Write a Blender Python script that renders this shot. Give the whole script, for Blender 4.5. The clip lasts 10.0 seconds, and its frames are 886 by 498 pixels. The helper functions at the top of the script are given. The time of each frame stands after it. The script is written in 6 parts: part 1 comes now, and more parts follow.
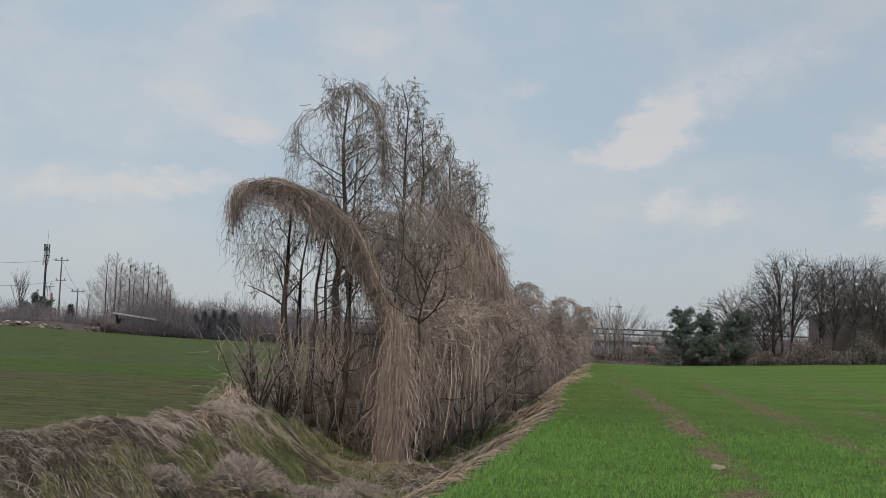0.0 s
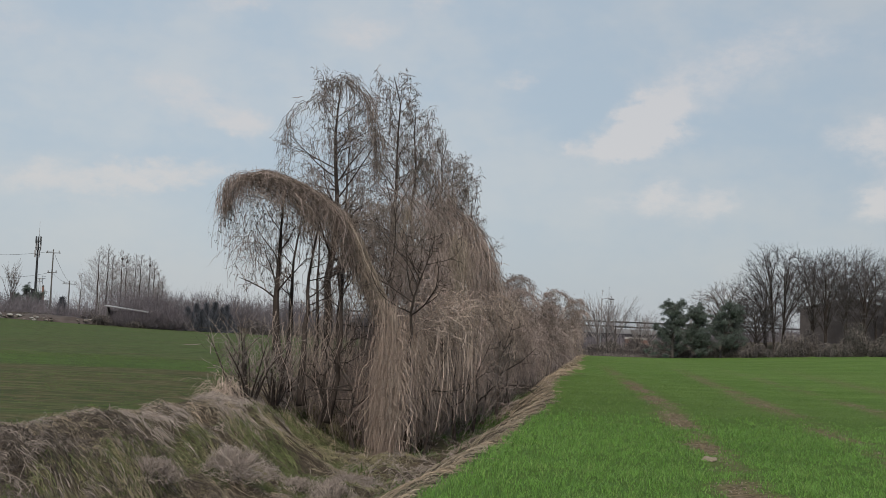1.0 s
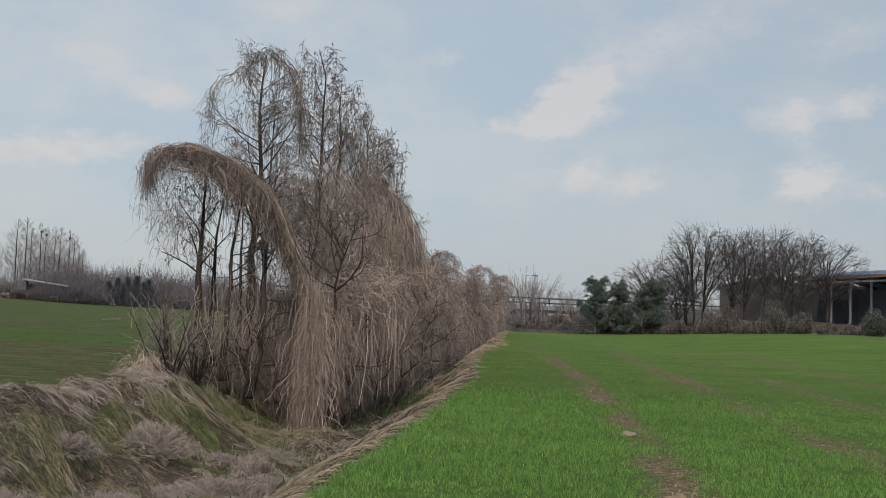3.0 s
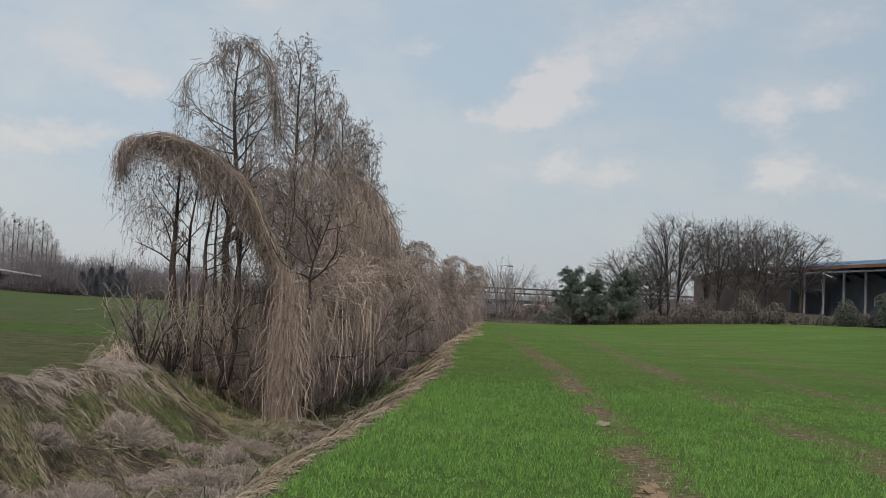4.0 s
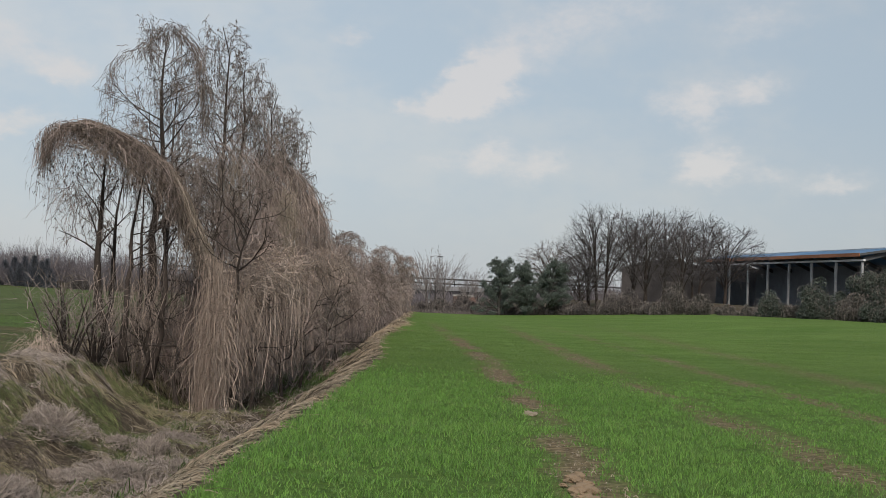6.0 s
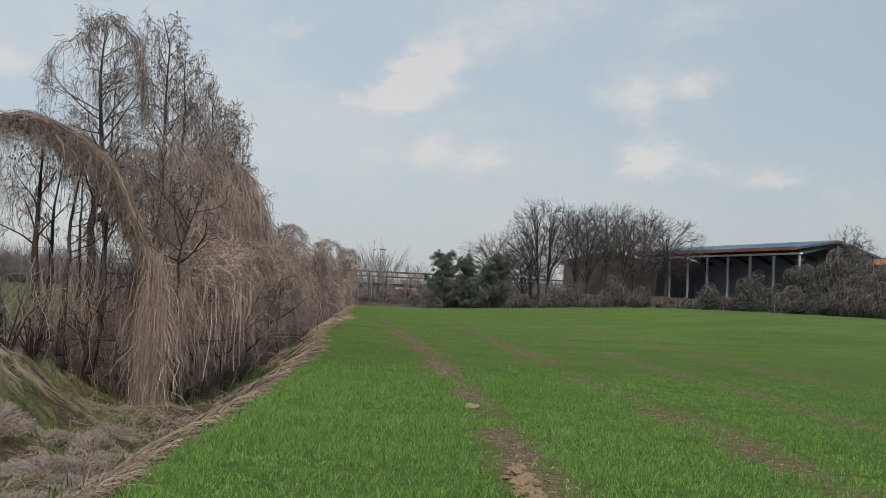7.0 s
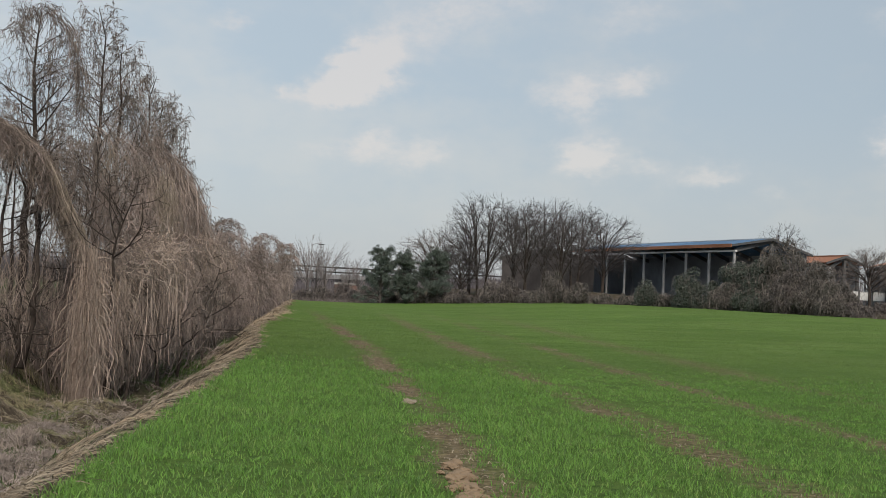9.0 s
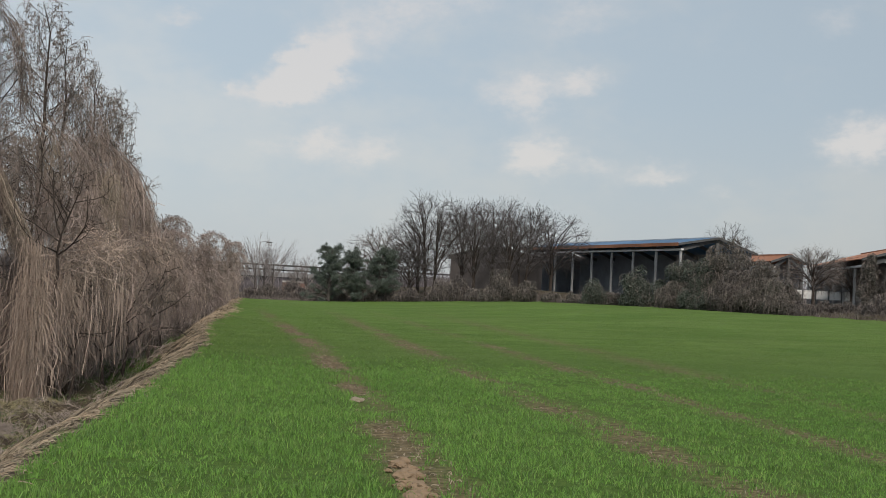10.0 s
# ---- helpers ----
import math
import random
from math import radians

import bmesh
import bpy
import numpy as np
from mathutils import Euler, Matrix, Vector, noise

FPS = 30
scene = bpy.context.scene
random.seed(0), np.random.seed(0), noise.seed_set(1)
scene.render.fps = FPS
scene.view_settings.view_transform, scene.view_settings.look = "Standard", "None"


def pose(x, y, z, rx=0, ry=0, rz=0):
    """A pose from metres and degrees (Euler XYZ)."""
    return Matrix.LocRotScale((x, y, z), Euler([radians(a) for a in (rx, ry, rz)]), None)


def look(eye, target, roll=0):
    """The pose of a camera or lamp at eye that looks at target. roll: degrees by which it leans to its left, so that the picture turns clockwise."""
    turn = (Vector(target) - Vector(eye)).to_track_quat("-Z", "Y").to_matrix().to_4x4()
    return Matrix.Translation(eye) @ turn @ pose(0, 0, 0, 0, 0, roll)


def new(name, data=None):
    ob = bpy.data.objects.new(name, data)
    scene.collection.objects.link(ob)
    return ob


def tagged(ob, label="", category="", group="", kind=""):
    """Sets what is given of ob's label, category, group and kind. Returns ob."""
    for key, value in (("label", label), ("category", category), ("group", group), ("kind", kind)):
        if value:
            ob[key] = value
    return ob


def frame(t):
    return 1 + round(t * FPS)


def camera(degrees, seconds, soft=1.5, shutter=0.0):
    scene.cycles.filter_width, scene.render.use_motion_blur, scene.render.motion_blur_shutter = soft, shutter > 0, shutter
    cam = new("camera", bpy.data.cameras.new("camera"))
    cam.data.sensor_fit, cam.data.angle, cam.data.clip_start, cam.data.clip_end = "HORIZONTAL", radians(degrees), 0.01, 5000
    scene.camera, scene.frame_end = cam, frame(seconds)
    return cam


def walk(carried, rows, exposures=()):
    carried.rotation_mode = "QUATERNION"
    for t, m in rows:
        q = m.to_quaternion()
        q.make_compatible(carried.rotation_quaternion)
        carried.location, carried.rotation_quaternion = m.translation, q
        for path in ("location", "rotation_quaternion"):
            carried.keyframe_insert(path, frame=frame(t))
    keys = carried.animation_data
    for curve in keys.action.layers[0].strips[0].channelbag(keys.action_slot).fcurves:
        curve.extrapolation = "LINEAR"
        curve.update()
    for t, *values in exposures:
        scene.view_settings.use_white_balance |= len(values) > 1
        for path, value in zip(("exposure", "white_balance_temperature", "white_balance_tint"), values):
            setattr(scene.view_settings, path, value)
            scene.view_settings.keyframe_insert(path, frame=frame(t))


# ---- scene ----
cam = camera(39.02, 10.0, soft=0.6)

# seconds, sideways place, yaw, pitch, roll
PATH = [
    (0.0, -0.035, 7.605, 4.061, 2.507), (0.5, -0.033, 7.497, 4.050, 2.467), (1.0, -0.031, 7.236, 3.726, 2.485),
    (1.5, -0.026, 6.577, 3.004, 2.442), (2.0, -0.022, 5.589, 2.960, 2.618), (2.5, -0.018, 4.541, 2.920, 2.705),
    (4.0, -0.005, 2.624, 2.387, 2.764), (4.5, -0.002, 1.939, 2.286, 2.788), (5.0, 0.002, 1.235, 2.229, 2.829),
    (6.5, 0.012, -1.893, 2.014, 2.828), (7.0, 0.015, -3.240, 1.912, 2.820), (7.5, 0.018, -3.829, 1.878, 2.881),
    (8.0, 0.021, -4.259, 1.881, 2.914), (8.5, 0.024, -4.684, 1.890, 3.031), (9.0, 0.028, -6.043, 1.848, 3.067),
    (9.5, 0.032, -7.374, 1.852, 3.080), (10.0, 0.035, -8.393, 1.890, 3.116),
]
EYE_HEIGHT = 1.6


def aim(x, yaw, pitch, roll):
    a, p = radians(yaw), radians(pitch)
    eye = Vector((x, 0, EYE_HEIGHT))
    ahead = Vector((-math.sin(a) * math.cos(p), math.cos(a) * math.cos(p), math.sin(p)))
    return look(eye, eye + ahead, roll)


walk(cam, [(t, aim(x, yaw, pitch, roll)) for t, x, yaw, pitch, roll in PATH], exposures=[(0.0, -0.07, 6560, 11), (2.5, -0.04, 6580, 11), (5.0, 0.0, 6640, 11), (7.0, 0.07, 6700, 11), (9.0, 0.08, 6750, 11), (10.0, 0.07, 6780, 11)])

# ---- world and sun: a hazy bright spring sky with thin broken cloud ----
SUN_ELEV, SUN_AZ = 42.0, 176.0      # azimuth clockwise from +y
world = bpy.data.worlds.new("hazy_sky")
scene.world = world
world.use_nodes = True
wt = world.node_tree
wt.nodes.clear()


def wnode(kind, **sets):
    n = wt.nodes.new(kind)
    for key, value in sets.items():
        if key == "operation":
            n.operation = value
    return n


def wmath(op, a, b=None, c=None):
    n = wnode("ShaderNodeMath", operation=op)
    for i, v in enumerate((a, b, c)):
        if v is None:
            continue
        if isinstance(v, (int, float)):
            n.inputs[i].default_value = v
        else:
            wt.links.new(v, n.inputs[i])
    return n.outputs[0]


sky = wnode("ShaderNodeTexSky")
sky.sky_type = "NISHITA"
sky.sun_disc = False
sky.sun_elevation, sky.sun_rotation = radians(SUN_ELEV), radians(SUN_AZ)
sky.air_density, sky.dust_density, sky.ozone_density = 1.0, 2.0, 1.5
coord = wnode("ShaderNodeTexCoord")
split = wnode("ShaderNodeSeparateXYZ")
wt.links.new(coord.outputs["Generated"], split.inputs[0])
az = wmath("MULTIPLY", wmath("ARCTAN2", split.outputs[0], split.outputs[1]), 57.2958)
el = wmath("MULTIPLY", wmath("ARCSINE", split.outputs[2]), 57.2958)
# noise in the angles of the sky, in degrees
joined = wnode("ShaderNodeCombineXYZ")
wt.links.new(az, joined.inputs[0])
wt.links.new(wmath("MULTIPLY", el, 1.6), joined.inputs[1])


def wnoise(scale, detail, rough, lift):
    n = wnode("ShaderNodeTexNoise")
    shift = wnode("ShaderNodeVectorMath")
    shift.operation = "ADD"
    wt.links.new(joined.outputs[0], shift.inputs[0])
    shift.inputs[1].default_value = (lift, lift * 0.7, lift * 1.3)
    wt.links.new(shift.outputs[0], n.inputs["Vector"])
    n.inputs["Scale"].default_value, n.inputs["Detail"].default_value, n.inputs["Roughness"].default_value = scale, detail, rough
    return n.outputs[0]


warp_a = wmath("MULTIPLY", wmath("SUBTRACT", wnoise(0.75, 4, 0.6, 3.0), 0.5), 2.6)
warp_e = wmath("MULTIPLY", wmath("SUBTRACT", wnoise(0.7, 4, 0.6, 17.0), 0.5), 1.7)
az2, el2 = wmath("ADD", az, warp_a), wmath("ADD", el, warp_e)
# single clouds: azimuth, elevation, half widths in degrees, tilt of the long axis, weight
CLOUDS = [
    (2.2, 10.0, 1.35, 1.25, 38, 1.1), (1.0, 9.1, 1.5, 0.85, 20, 0.8), (0.3, 8.5, 1.5, 0.55, 8, 0.7), (-1.7, 8.5, 0.5, 0.35, 0, 0.45), (4.4, 11.6, 2.4, 1.5, 34, 0.40), (8.0, 13.2, 3.2, 1.3, 12, 0.45),
    (14.2, 12.7, 2.2, 1.1, 10, 0.42), (11.6, 9.3, 1.7, 0.85, 8, 0.75), (14.4, 9.8, 1.0, 0.55, 5, 0.65), (12.1, 8.2, 1.1, 0.9, 80, 0.3),
    (12.5, 6.3, 1.35, 0.80, 4, 1.05), (15.1, 6.1, 0.8, 0.45, 0, 0.45), (17.7, 5.7, 1.6, 0.5, 8, 0.6), (20.7, 5.1, 0.8, 0.3, 0, 0.3),
    (2.5, 6.3, 1.3, 0.80, 10, 0.85), (4.9, 6.2, 1.3, 0.65, 20, 0.65), (0.1, 6.1, 0.8, 0.4, 0, 0.35), (26.8, 7.5, 1.7, 1.0, 12, 1.0),
    (-4.2, 11.5, 0.75, 0.5, 0, 0.5), (25.4, 12.6, 1.2, 0.8, 0, 0.35), (-25.4, 5.9, 1.9, 0.85, 4, 0.75), (-21.8, 6.1, 2.0, 0.7, 8, 0.8), (-18.6, 6.6, 2.2, 0.5, 8, 0.6),
    (-19.4, 10.0, 2.5, 0.95, -14, 0.62), (-16.6, 8.9, 1.3, 0.6, -6, 0.7), (-11.3, 13.4, 1.8, 0.6, 10, 0.6), (-17.3, 14.5, 2.4, 0.7, 5, 0.5), (-8.2, 14.9, 1.2, 0.6, 0, 0.5),
    (-13.8, 11.2, 2.2, 0.8, 0, 0.25), (-27.0, 12.3, 2.6, 0.9, 0, 0.4),
]
total = None
for ca, ce, wa, we, tilt, weight in CLOUDS:
    da, de = wmath("SUBTRACT", az2, ca), wmath("SUBTRACT", el2, ce)
    c, s = math.cos(radians(tilt)), math.sin(radians(tilt))
    u = wmath("ADD", wmath("MULTIPLY", da, c / wa), wmath("MULTIPLY", de, s / wa))
    v = wmath("ADD", wmath("MULTIPLY", da, -s / we), wmath("MULTIPLY", de, c / we))
    d2 = wmath("ADD", wmath("MULTIPLY", u, u), wmath("MULTIPLY", v, v))
    blob = wmath("MULTIPLY", wmath("EXPONENT", wmath("MULTIPLY", d2, -0.9)), weight)
    total = blob if total is None else wmath("ADD", total, blob)
veil = wnoise(0.085, 5, 0.62, 40.0)
fine = wnoise(0.85, 7, 0.68, 71.0)
puff = wnode("ShaderNodeMapRange")
puff.interpolation_type = "SMOOTHSTEP"
for i, v in ((1, 0.04), (2, 1.20), (3, 0.0), (4, 0.95)):
    puff.inputs[i].default_value = v
wt.links.new(wmath("MULTIPLY", total, wmath("ADD", 0.15, wmath("MULTIPLY", fine, 2.25))), puff.inputs[0])
soft_cloud = puff.outputs[0]
ramp = wnode("ShaderNodeMapRange")
for i, v in ((1, 0.40), (2, 0.66), (3, 0.0), (4, 1.0)):
    ramp.inputs[i].default_value = v
ramp.interpolation_type = "SMOOTHSTEP"
wt.links.new(veil, ramp.inputs[0])


def wmix(fac, a, b):
    n = wnode("ShaderNodeMix")
    n.data_type = "RGBA"
    n.clamp_factor = True
    if isinstance(fac, (int, float)):
        n.inputs[0].default_value = fac
    else:
        wt.links.new(fac, n.inputs[0])
    for slot, v in ((6, a), (7, b)):
        if isinstance(v, tuple):
            n.inputs[slot].default_value = (*v, 1)
        else:
            wt.links.new(v, n.inputs[slot])
    return n.outputs[2]


scaled = wnode("ShaderNodeVectorMath")
scaled.operation = "SCALE"
wt.links.new(sky.outputs[0], scaled.inputs[0])
scaled.inputs[3].default_value = 0.085
HAZE_BLUE, HAZE_PALE, CLOUD_LIT = (0.460, 0.560, 0.648), (0.570, 0.622, 0.655), (0.700, 0.690, 0.685)
haze = wmix(ramp.outputs[0], HAZE_BLUE, HAZE_PALE)
low = wnode("ShaderNodeMapRange")
for i, v in ((1, 0.0), (2, 9.0), (3, 0.8), (4, 0.0)):
    low.inputs[i].default_value = v
wt.links.new(el, low.inputs[0])
haze = wmix(low.outputs[0], haze, (0.555, 0.600, 0.635))
# the haze is thinner, and the sky duller, away from the sun's side
thinner = wnode("ShaderNodeMapRange")
for i, v in ((1, -12.0), (2, 28.0), (3, 1.05), (4, 0.90)):
    thinner.inputs[i].default_value = v
wt.links.new(az, thinner.inputs[0])
dull = wnode("ShaderNodeVectorMath")
dull.operation = "SCALE"
wt.links.new(haze, dull.inputs[0])
wt.links.new(thinner.outputs[0], dull.inputs[3])
haze = wmix(wmath("MINIMUM", soft_cloud, 1.0), dull.outputs[0], CLOUD_LIT)
both = wmix(0.80, scaled.outputs[0], haze)
back = wnode("ShaderNodeBackground")
wt.links.new(both, back.inputs[0])
back.inputs[1].default_value = 1.0
wout = wnode("ShaderNodeOutputWorld")
wt.links.new(back.outputs[0], wout.inputs[0])

sun = new("sun", bpy.data.lights.new("sun", "SUN"))
sun.data.energy, sun.data.angle, sun.data.color = 2.6, radians(10), (1.0, 0.93, 0.83)
sa, se = radians(SUN_AZ), radians(SUN_ELEV)
sun.matrix_world = look((0, 0, 30), Vector((0, 0, 30)) - Vector((math.sin(sa) * math.cos(se), math.cos(sa) * math.cos(se), math.sin(se))))


# ---- materials ----
def mat(name, base, rough=0.85, vary=0.35, island=0.0, scale=8.0, hue=None, bump=0.0, metallic=0.0, through_light=0.0, piece=0.0, upright=0.0):
    """Noise at two scales round a base colour, a second hue in patches, and a shade of its own for each strand or piece."""
    m = bpy.data.materials.new(name)
    m.use_nodes = True
    t = m.node_tree
    b = t.nodes["Principled BSDF"]
    b.inputs["Roughness"].default_value, b.inputs["Metallic"].default_value = rough, metallic
    b.inputs["Specular IOR Level"].default_value = 0.25
    co = t.nodes.new("ShaderNodeTexCoord")
    big, small = t.nodes.new("ShaderNodeTexNoise"), t.nodes.new("ShaderNodeTexNoise")
    for n, sc, det in ((big, scale * 0.12, 4), (small, scale, 6)):
        n.inputs["Scale"].default_value, n.inputs["Detail"].default_value, n.inputs["Roughness"].default_value = sc, det, 0.65
        t.links.new(co.outputs["Object"], n.inputs["Vector"])
    mix = t.nodes.new("ShaderNodeMix")
    mix.data_type = "RGBA"
    mix.inputs[6].default_value = (*base, 1)
    mix.inputs[7].default_value = (*(hue or tuple(c * 0.7 for c in base)), 1)
    mr = t.nodes.new("ShaderNodeMapRange")
    mr.inputs[1].default_value, mr.inputs[2].default_value = 0.38, 0.66
    t.links.new(big.outputs[0], mr.inputs[0])
    t.links.new(mr.outputs[0], mix.inputs[0])
    val = t.nodes.new("ShaderNodeMath")
    val.operation = "MULTIPLY_ADD"
    t.links.new(small.outputs[0], val.inputs[0])
    val.inputs[1].default_value, val.inputs[2].default_value = 2 * vary, 1 - vary
    last = val.outputs[0]
    for amount, kind, out in ((island, "ShaderNodeNewGeometry", "Random Per Island"), (piece, "ShaderNodeObjectInfo", "Random")):
        if amount:
            g, k, mu = t.nodes.new(kind), t.nodes.new("ShaderNodeMath"), t.nodes.new("ShaderNodeMath")
            k.operation, mu.operation = "MULTIPLY_ADD", "MULTIPLY"
            t.links.new(g.outputs[out], k.inputs[0])
            k.inputs[1].default_value, k.inputs[2].default_value = 2 * amount, 1 - amount
            t.links.new(last, mu.inputs[0])
            t.links.new(k.outputs[0], mu.inputs[1])
            last = mu.outputs[0]
    hsv = t.nodes.new("ShaderNodeHueSaturation")
    t.links.new(mix.outputs[2], hsv.inputs["Color"])
    t.links.new(last, hsv.inputs["Value"])
    t.links.new(hsv.outputs[0], b.inputs["Base Color"])
    if bump:
        bn = t.nodes.new("ShaderNodeBump")
        bn.inputs["Strength"].default_value, bn.inputs["Distance"].default_value = bump, 0.02
        t.links.new(small.outputs[0], bn.inputs["Height"])
        t.links.new(bn.outputs[0], b.inputs["Normal"])
    if upright:
        # blades of a dense sward share the light of the sward's surface
        geo, add, nrm = t.nodes.new("ShaderNodeNewGeometry"), t.nodes.new("ShaderNodeVectorMath"), t.nodes.new("ShaderNodeVectorMath")
        add.operation, nrm.operation = "ADD", "NORMALIZE"
        t.links.new(geo.outputs["Normal"], add.inputs[0])
        add.inputs[1].default_value = (0, 0, upright)
        t.links.new(add.outputs[0], nrm.inputs[0])
        t.links.new(nrm.outputs[0], b.inputs["Normal"])
    if through_light:
        tr, ad = t.nodes.new("ShaderNodeBsdfTranslucent"), t.nodes.new("ShaderNodeMixShader")
        ad.inputs[0].default_value = through_light
        t.links.new(hsv.outputs[0], tr.inputs[0])
        t.links.new(b.outputs[0], ad.inputs[1])
        t.links.new(tr.outputs[0], ad.inputs[2])
        t.links.new(ad.outputs[0], t.nodes["Material Output"].inputs[0])
    return m


BARK = mat("dark_bark", (0.058, 0.046, 0.040), 0.95, 0.5, scale=14, bump=0.6)
TWIG = mat("twig", (0.240, 0.200, 0.180), 0.9, 0.3, island=0.35, scale=3)
FAR_BARK = mat("far_bark", (0.090, 0.080, 0.076), 0.95, 0.35, scale=5)
FAR_TWIG = mat("far_twig", (0.165, 0.142, 0.132), 0.95, 0.2, island=0.3, scale=2)
PALE_TWIG = mat("pale_grey_twig", (0.255, 0.230, 0.225), 0.95, 0.2, island=0.3, scale=2)
VINE = mat("dry_vine", (0.400, 0.322, 0.272), 0.9, 0.25, island=0.55, scale=2.5, hue=(0.290, 0.225, 0.200))
VINE_PALE = mat("pale_straw_vine", (0.450, 0.362, 0.305), 0.9, 0.25, island=0.32, scale=2.5, hue=(0.40, 0.305, 0.255))
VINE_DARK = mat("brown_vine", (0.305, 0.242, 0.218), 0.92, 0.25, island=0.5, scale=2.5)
POD = mat("seed_cone", (0.045, 0.035, 0.030), 0.9, 0.3, island=0.4)
SPRAY = mat("dark_drooping_twig", (0.185, 0.152, 0.138), 0.92, 0.25, island=0.45, scale=2.5)
WHEAT = mat("young_wheat", (0.121, 0.238, 0.045), 0.5, 0.2, island=0.5, scale=1.2, hue=(0.092, 0.195, 0.034), through_light=0.2, upright=0.8)
WHEAT_FAR = mat("far_young_wheat", (0.126, 0.212, 0.048), 0.6, 0.12, island=0.16, scale=0.6, hue=(0.118, 0.190, 0.050), through_light=0.15, upright=2.5)
WHEAT_PALE = mat("pale_young_wheat", (0.190, 0.275, 0.078), 0.5, 0.2, island=0.4, scale=1.2, hue=(0.170, 0.285, 0.062), through_light=0.25, upright=1.1)
CROWN_DARK = mat("dark_far_twig", (0.104, 0.095, 0.098), 0.95, 0.2, island=0.3, scale=2)
# dark foliage lightened and blued: the far haze is in this colour
CONIFER = mat("dark_conifer", (0.096, 0.104, 0.124), 0.8, 0.3, island=0.5, scale=1.5)
SPARSE = mat("thin_grass", (0.105, 0.165, 0.045), 0.6, 0.25, island=0.2, scale=1.2, hue=(0.090, 0.140, 0.035), through_light=0.25, upright=1.1)
STRAW = mat("bank_straw", (0.255, 0.212, 0.160), 0.9, 0.25, island=0.5, scale=1.5, hue=(0.19, 0.155, 0.115), upright=0.55)
STRAW_PALE = mat("cut_straw", (0.34, 0.268, 0.192), 0.85, 0.25, island=0.45, scale=2, upright=0.55)
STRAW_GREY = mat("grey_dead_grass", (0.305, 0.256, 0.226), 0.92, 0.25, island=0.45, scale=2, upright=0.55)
MOSSY = mat("bank_green", (0.098, 0.114, 0.046), 0.8, 0.25, island=0.45, scale=1.2, upright=0.55)
PINE = mat("pine_needles", (0.098, 0.122, 0.104), 0.7, 0.3, island=0.5, scale=1.5)
DRY_LEAF = mat("dry_leaf_heart", (0.096, 0.086, 0.084), 0.9, 0.25, island=0.25, scale=1.5)
EVERGREEN = mat("dusty_evergreen", (0.078, 0.094, 0.078), 0.8, 0.3, island=0.25, scale=1.5)
MIXED = mat("grey_green_leaves", (0.088, 0.084, 0.074), 0.85, 0.3, island=0.25, scale=1.5)
FAR_VINE = mat("far_vine", (0.185, 0.160, 0.148), 0.92, 0.2, island=0.6, scale=1.5)
# grey-brown twigs with the distance haze painted in: paler and bluer
HAZY_TWIG = mat("haze_tinted_twig", (0.172, 0.154, 0.168), 0.95, 0.2, island=0.3, scale=0.6)
CLOD = mat("soil_clod", (0.265, 0.190, 0.125), 0.95, 0.3, scale=20, bump=0.7)
STEEL = mat("galvanised_steel", (0.45, 0.46, 0.47), 0.5, 0.12, scale=6, metallic=0.3)
DARK_STEEL = mat("dark_steel", (0.09, 0.095, 0.10), 0.6, 0.2, scale=6)
CONCRETE_DARK = mat("weathered_pole", (0.12, 0.115, 0.11), 0.9, 0.2, scale=3)
CONCRETE = mat("concrete", (0.36, 0.345, 0.325), 0.9, 0.2, scale=3, bump=0.2)
BLUE_ROOF = mat("blue_sheet_roof", (0.035, 0.118, 0.235), 0.5, 0.2, scale=2, hue=(0.070, 0.150, 0.270), piece=0.15)
ORANGE_ROOF = mat("orange_sheet", (0.40, 0.165, 0.085), 0.6, 0.2, scale=2, piece=0.12)
BLACK_STEEL = mat("blackened_steel", (0.030, 0.031, 0.034), 0.6, 0.2, scale=6)
WHITE_TRIM = mat("white_painted_steel", (0.60, 0.61, 0.62), 0.5, 0.12, scale=3)
GREY_POST = mat("grey_steel_post", (0.36, 0.365, 0.375), 0.55, 0.2, scale=3)
DARK_WALL = mat("dark_cladding", (0.300, 0.325, 0.365), 0.8, 0.25, scale=2)
BROWN_WALL = mat("brown_brick_wall", (0.128, 0.114, 0.112), 0.9, 0.3, scale=4, bump=0.3)
GREY_ROOF = mat("grey_roof", (0.135, 0.126, 0.126), 0.8, 0.2, scale=3)
WHITE_WALL = mat("white_wall", (0.72, 0.72, 0.71), 0.8, 0.1, scale=2)
RUBBLE = mat("rubble", (0.215, 0.19, 0.17), 0.95, 0.4, scale=3, bump=0.5, piece=0.4)
GLASS_DARK = mat("window_glass", (0.03, 0.035, 0.04), 0.15, 0.1)
RUST = mat("rusty_red", (0.20, 0.12, 0.10), 0.8, 0.25, scale=4)


# ---- builders ----
def S(v, a, b):
    k = np.clip((np.asarray(v, float) - a) / (b - a), 0, 1)
    return k * k * (3 - 2 * k)


def mesh_of(name, verts, faces, material):
    """A mesh from arrays: verts (n, 3); faces: a list of index arrays, each of one corner count."""
    me = bpy.data.meshes.new(name)
    verts = np.ascontiguousarray(verts, np.float32)
    loops = np.concatenate([f.ravel() for f in faces]).astype(np.int32)
    sizes = np.concatenate([np.full(len(f), f.shape[1]) for f in faces]).astype(np.int32)
    me.vertices.add(len(verts))
    me.vertices.foreach_set("co", verts.ravel())
    me.loops.add(len(loops))
    me.loops.foreach_set("vertex_index", loops)
    me.polygons.add(len(sizes))
    me.polygons.foreach_set("loop_start", np.concatenate([[0], np.cumsum(sizes)[:-1]]).astype(np.int32))
    me.update(calc_edges=True)
    me.validate()
    me.materials.append(material)
    return me


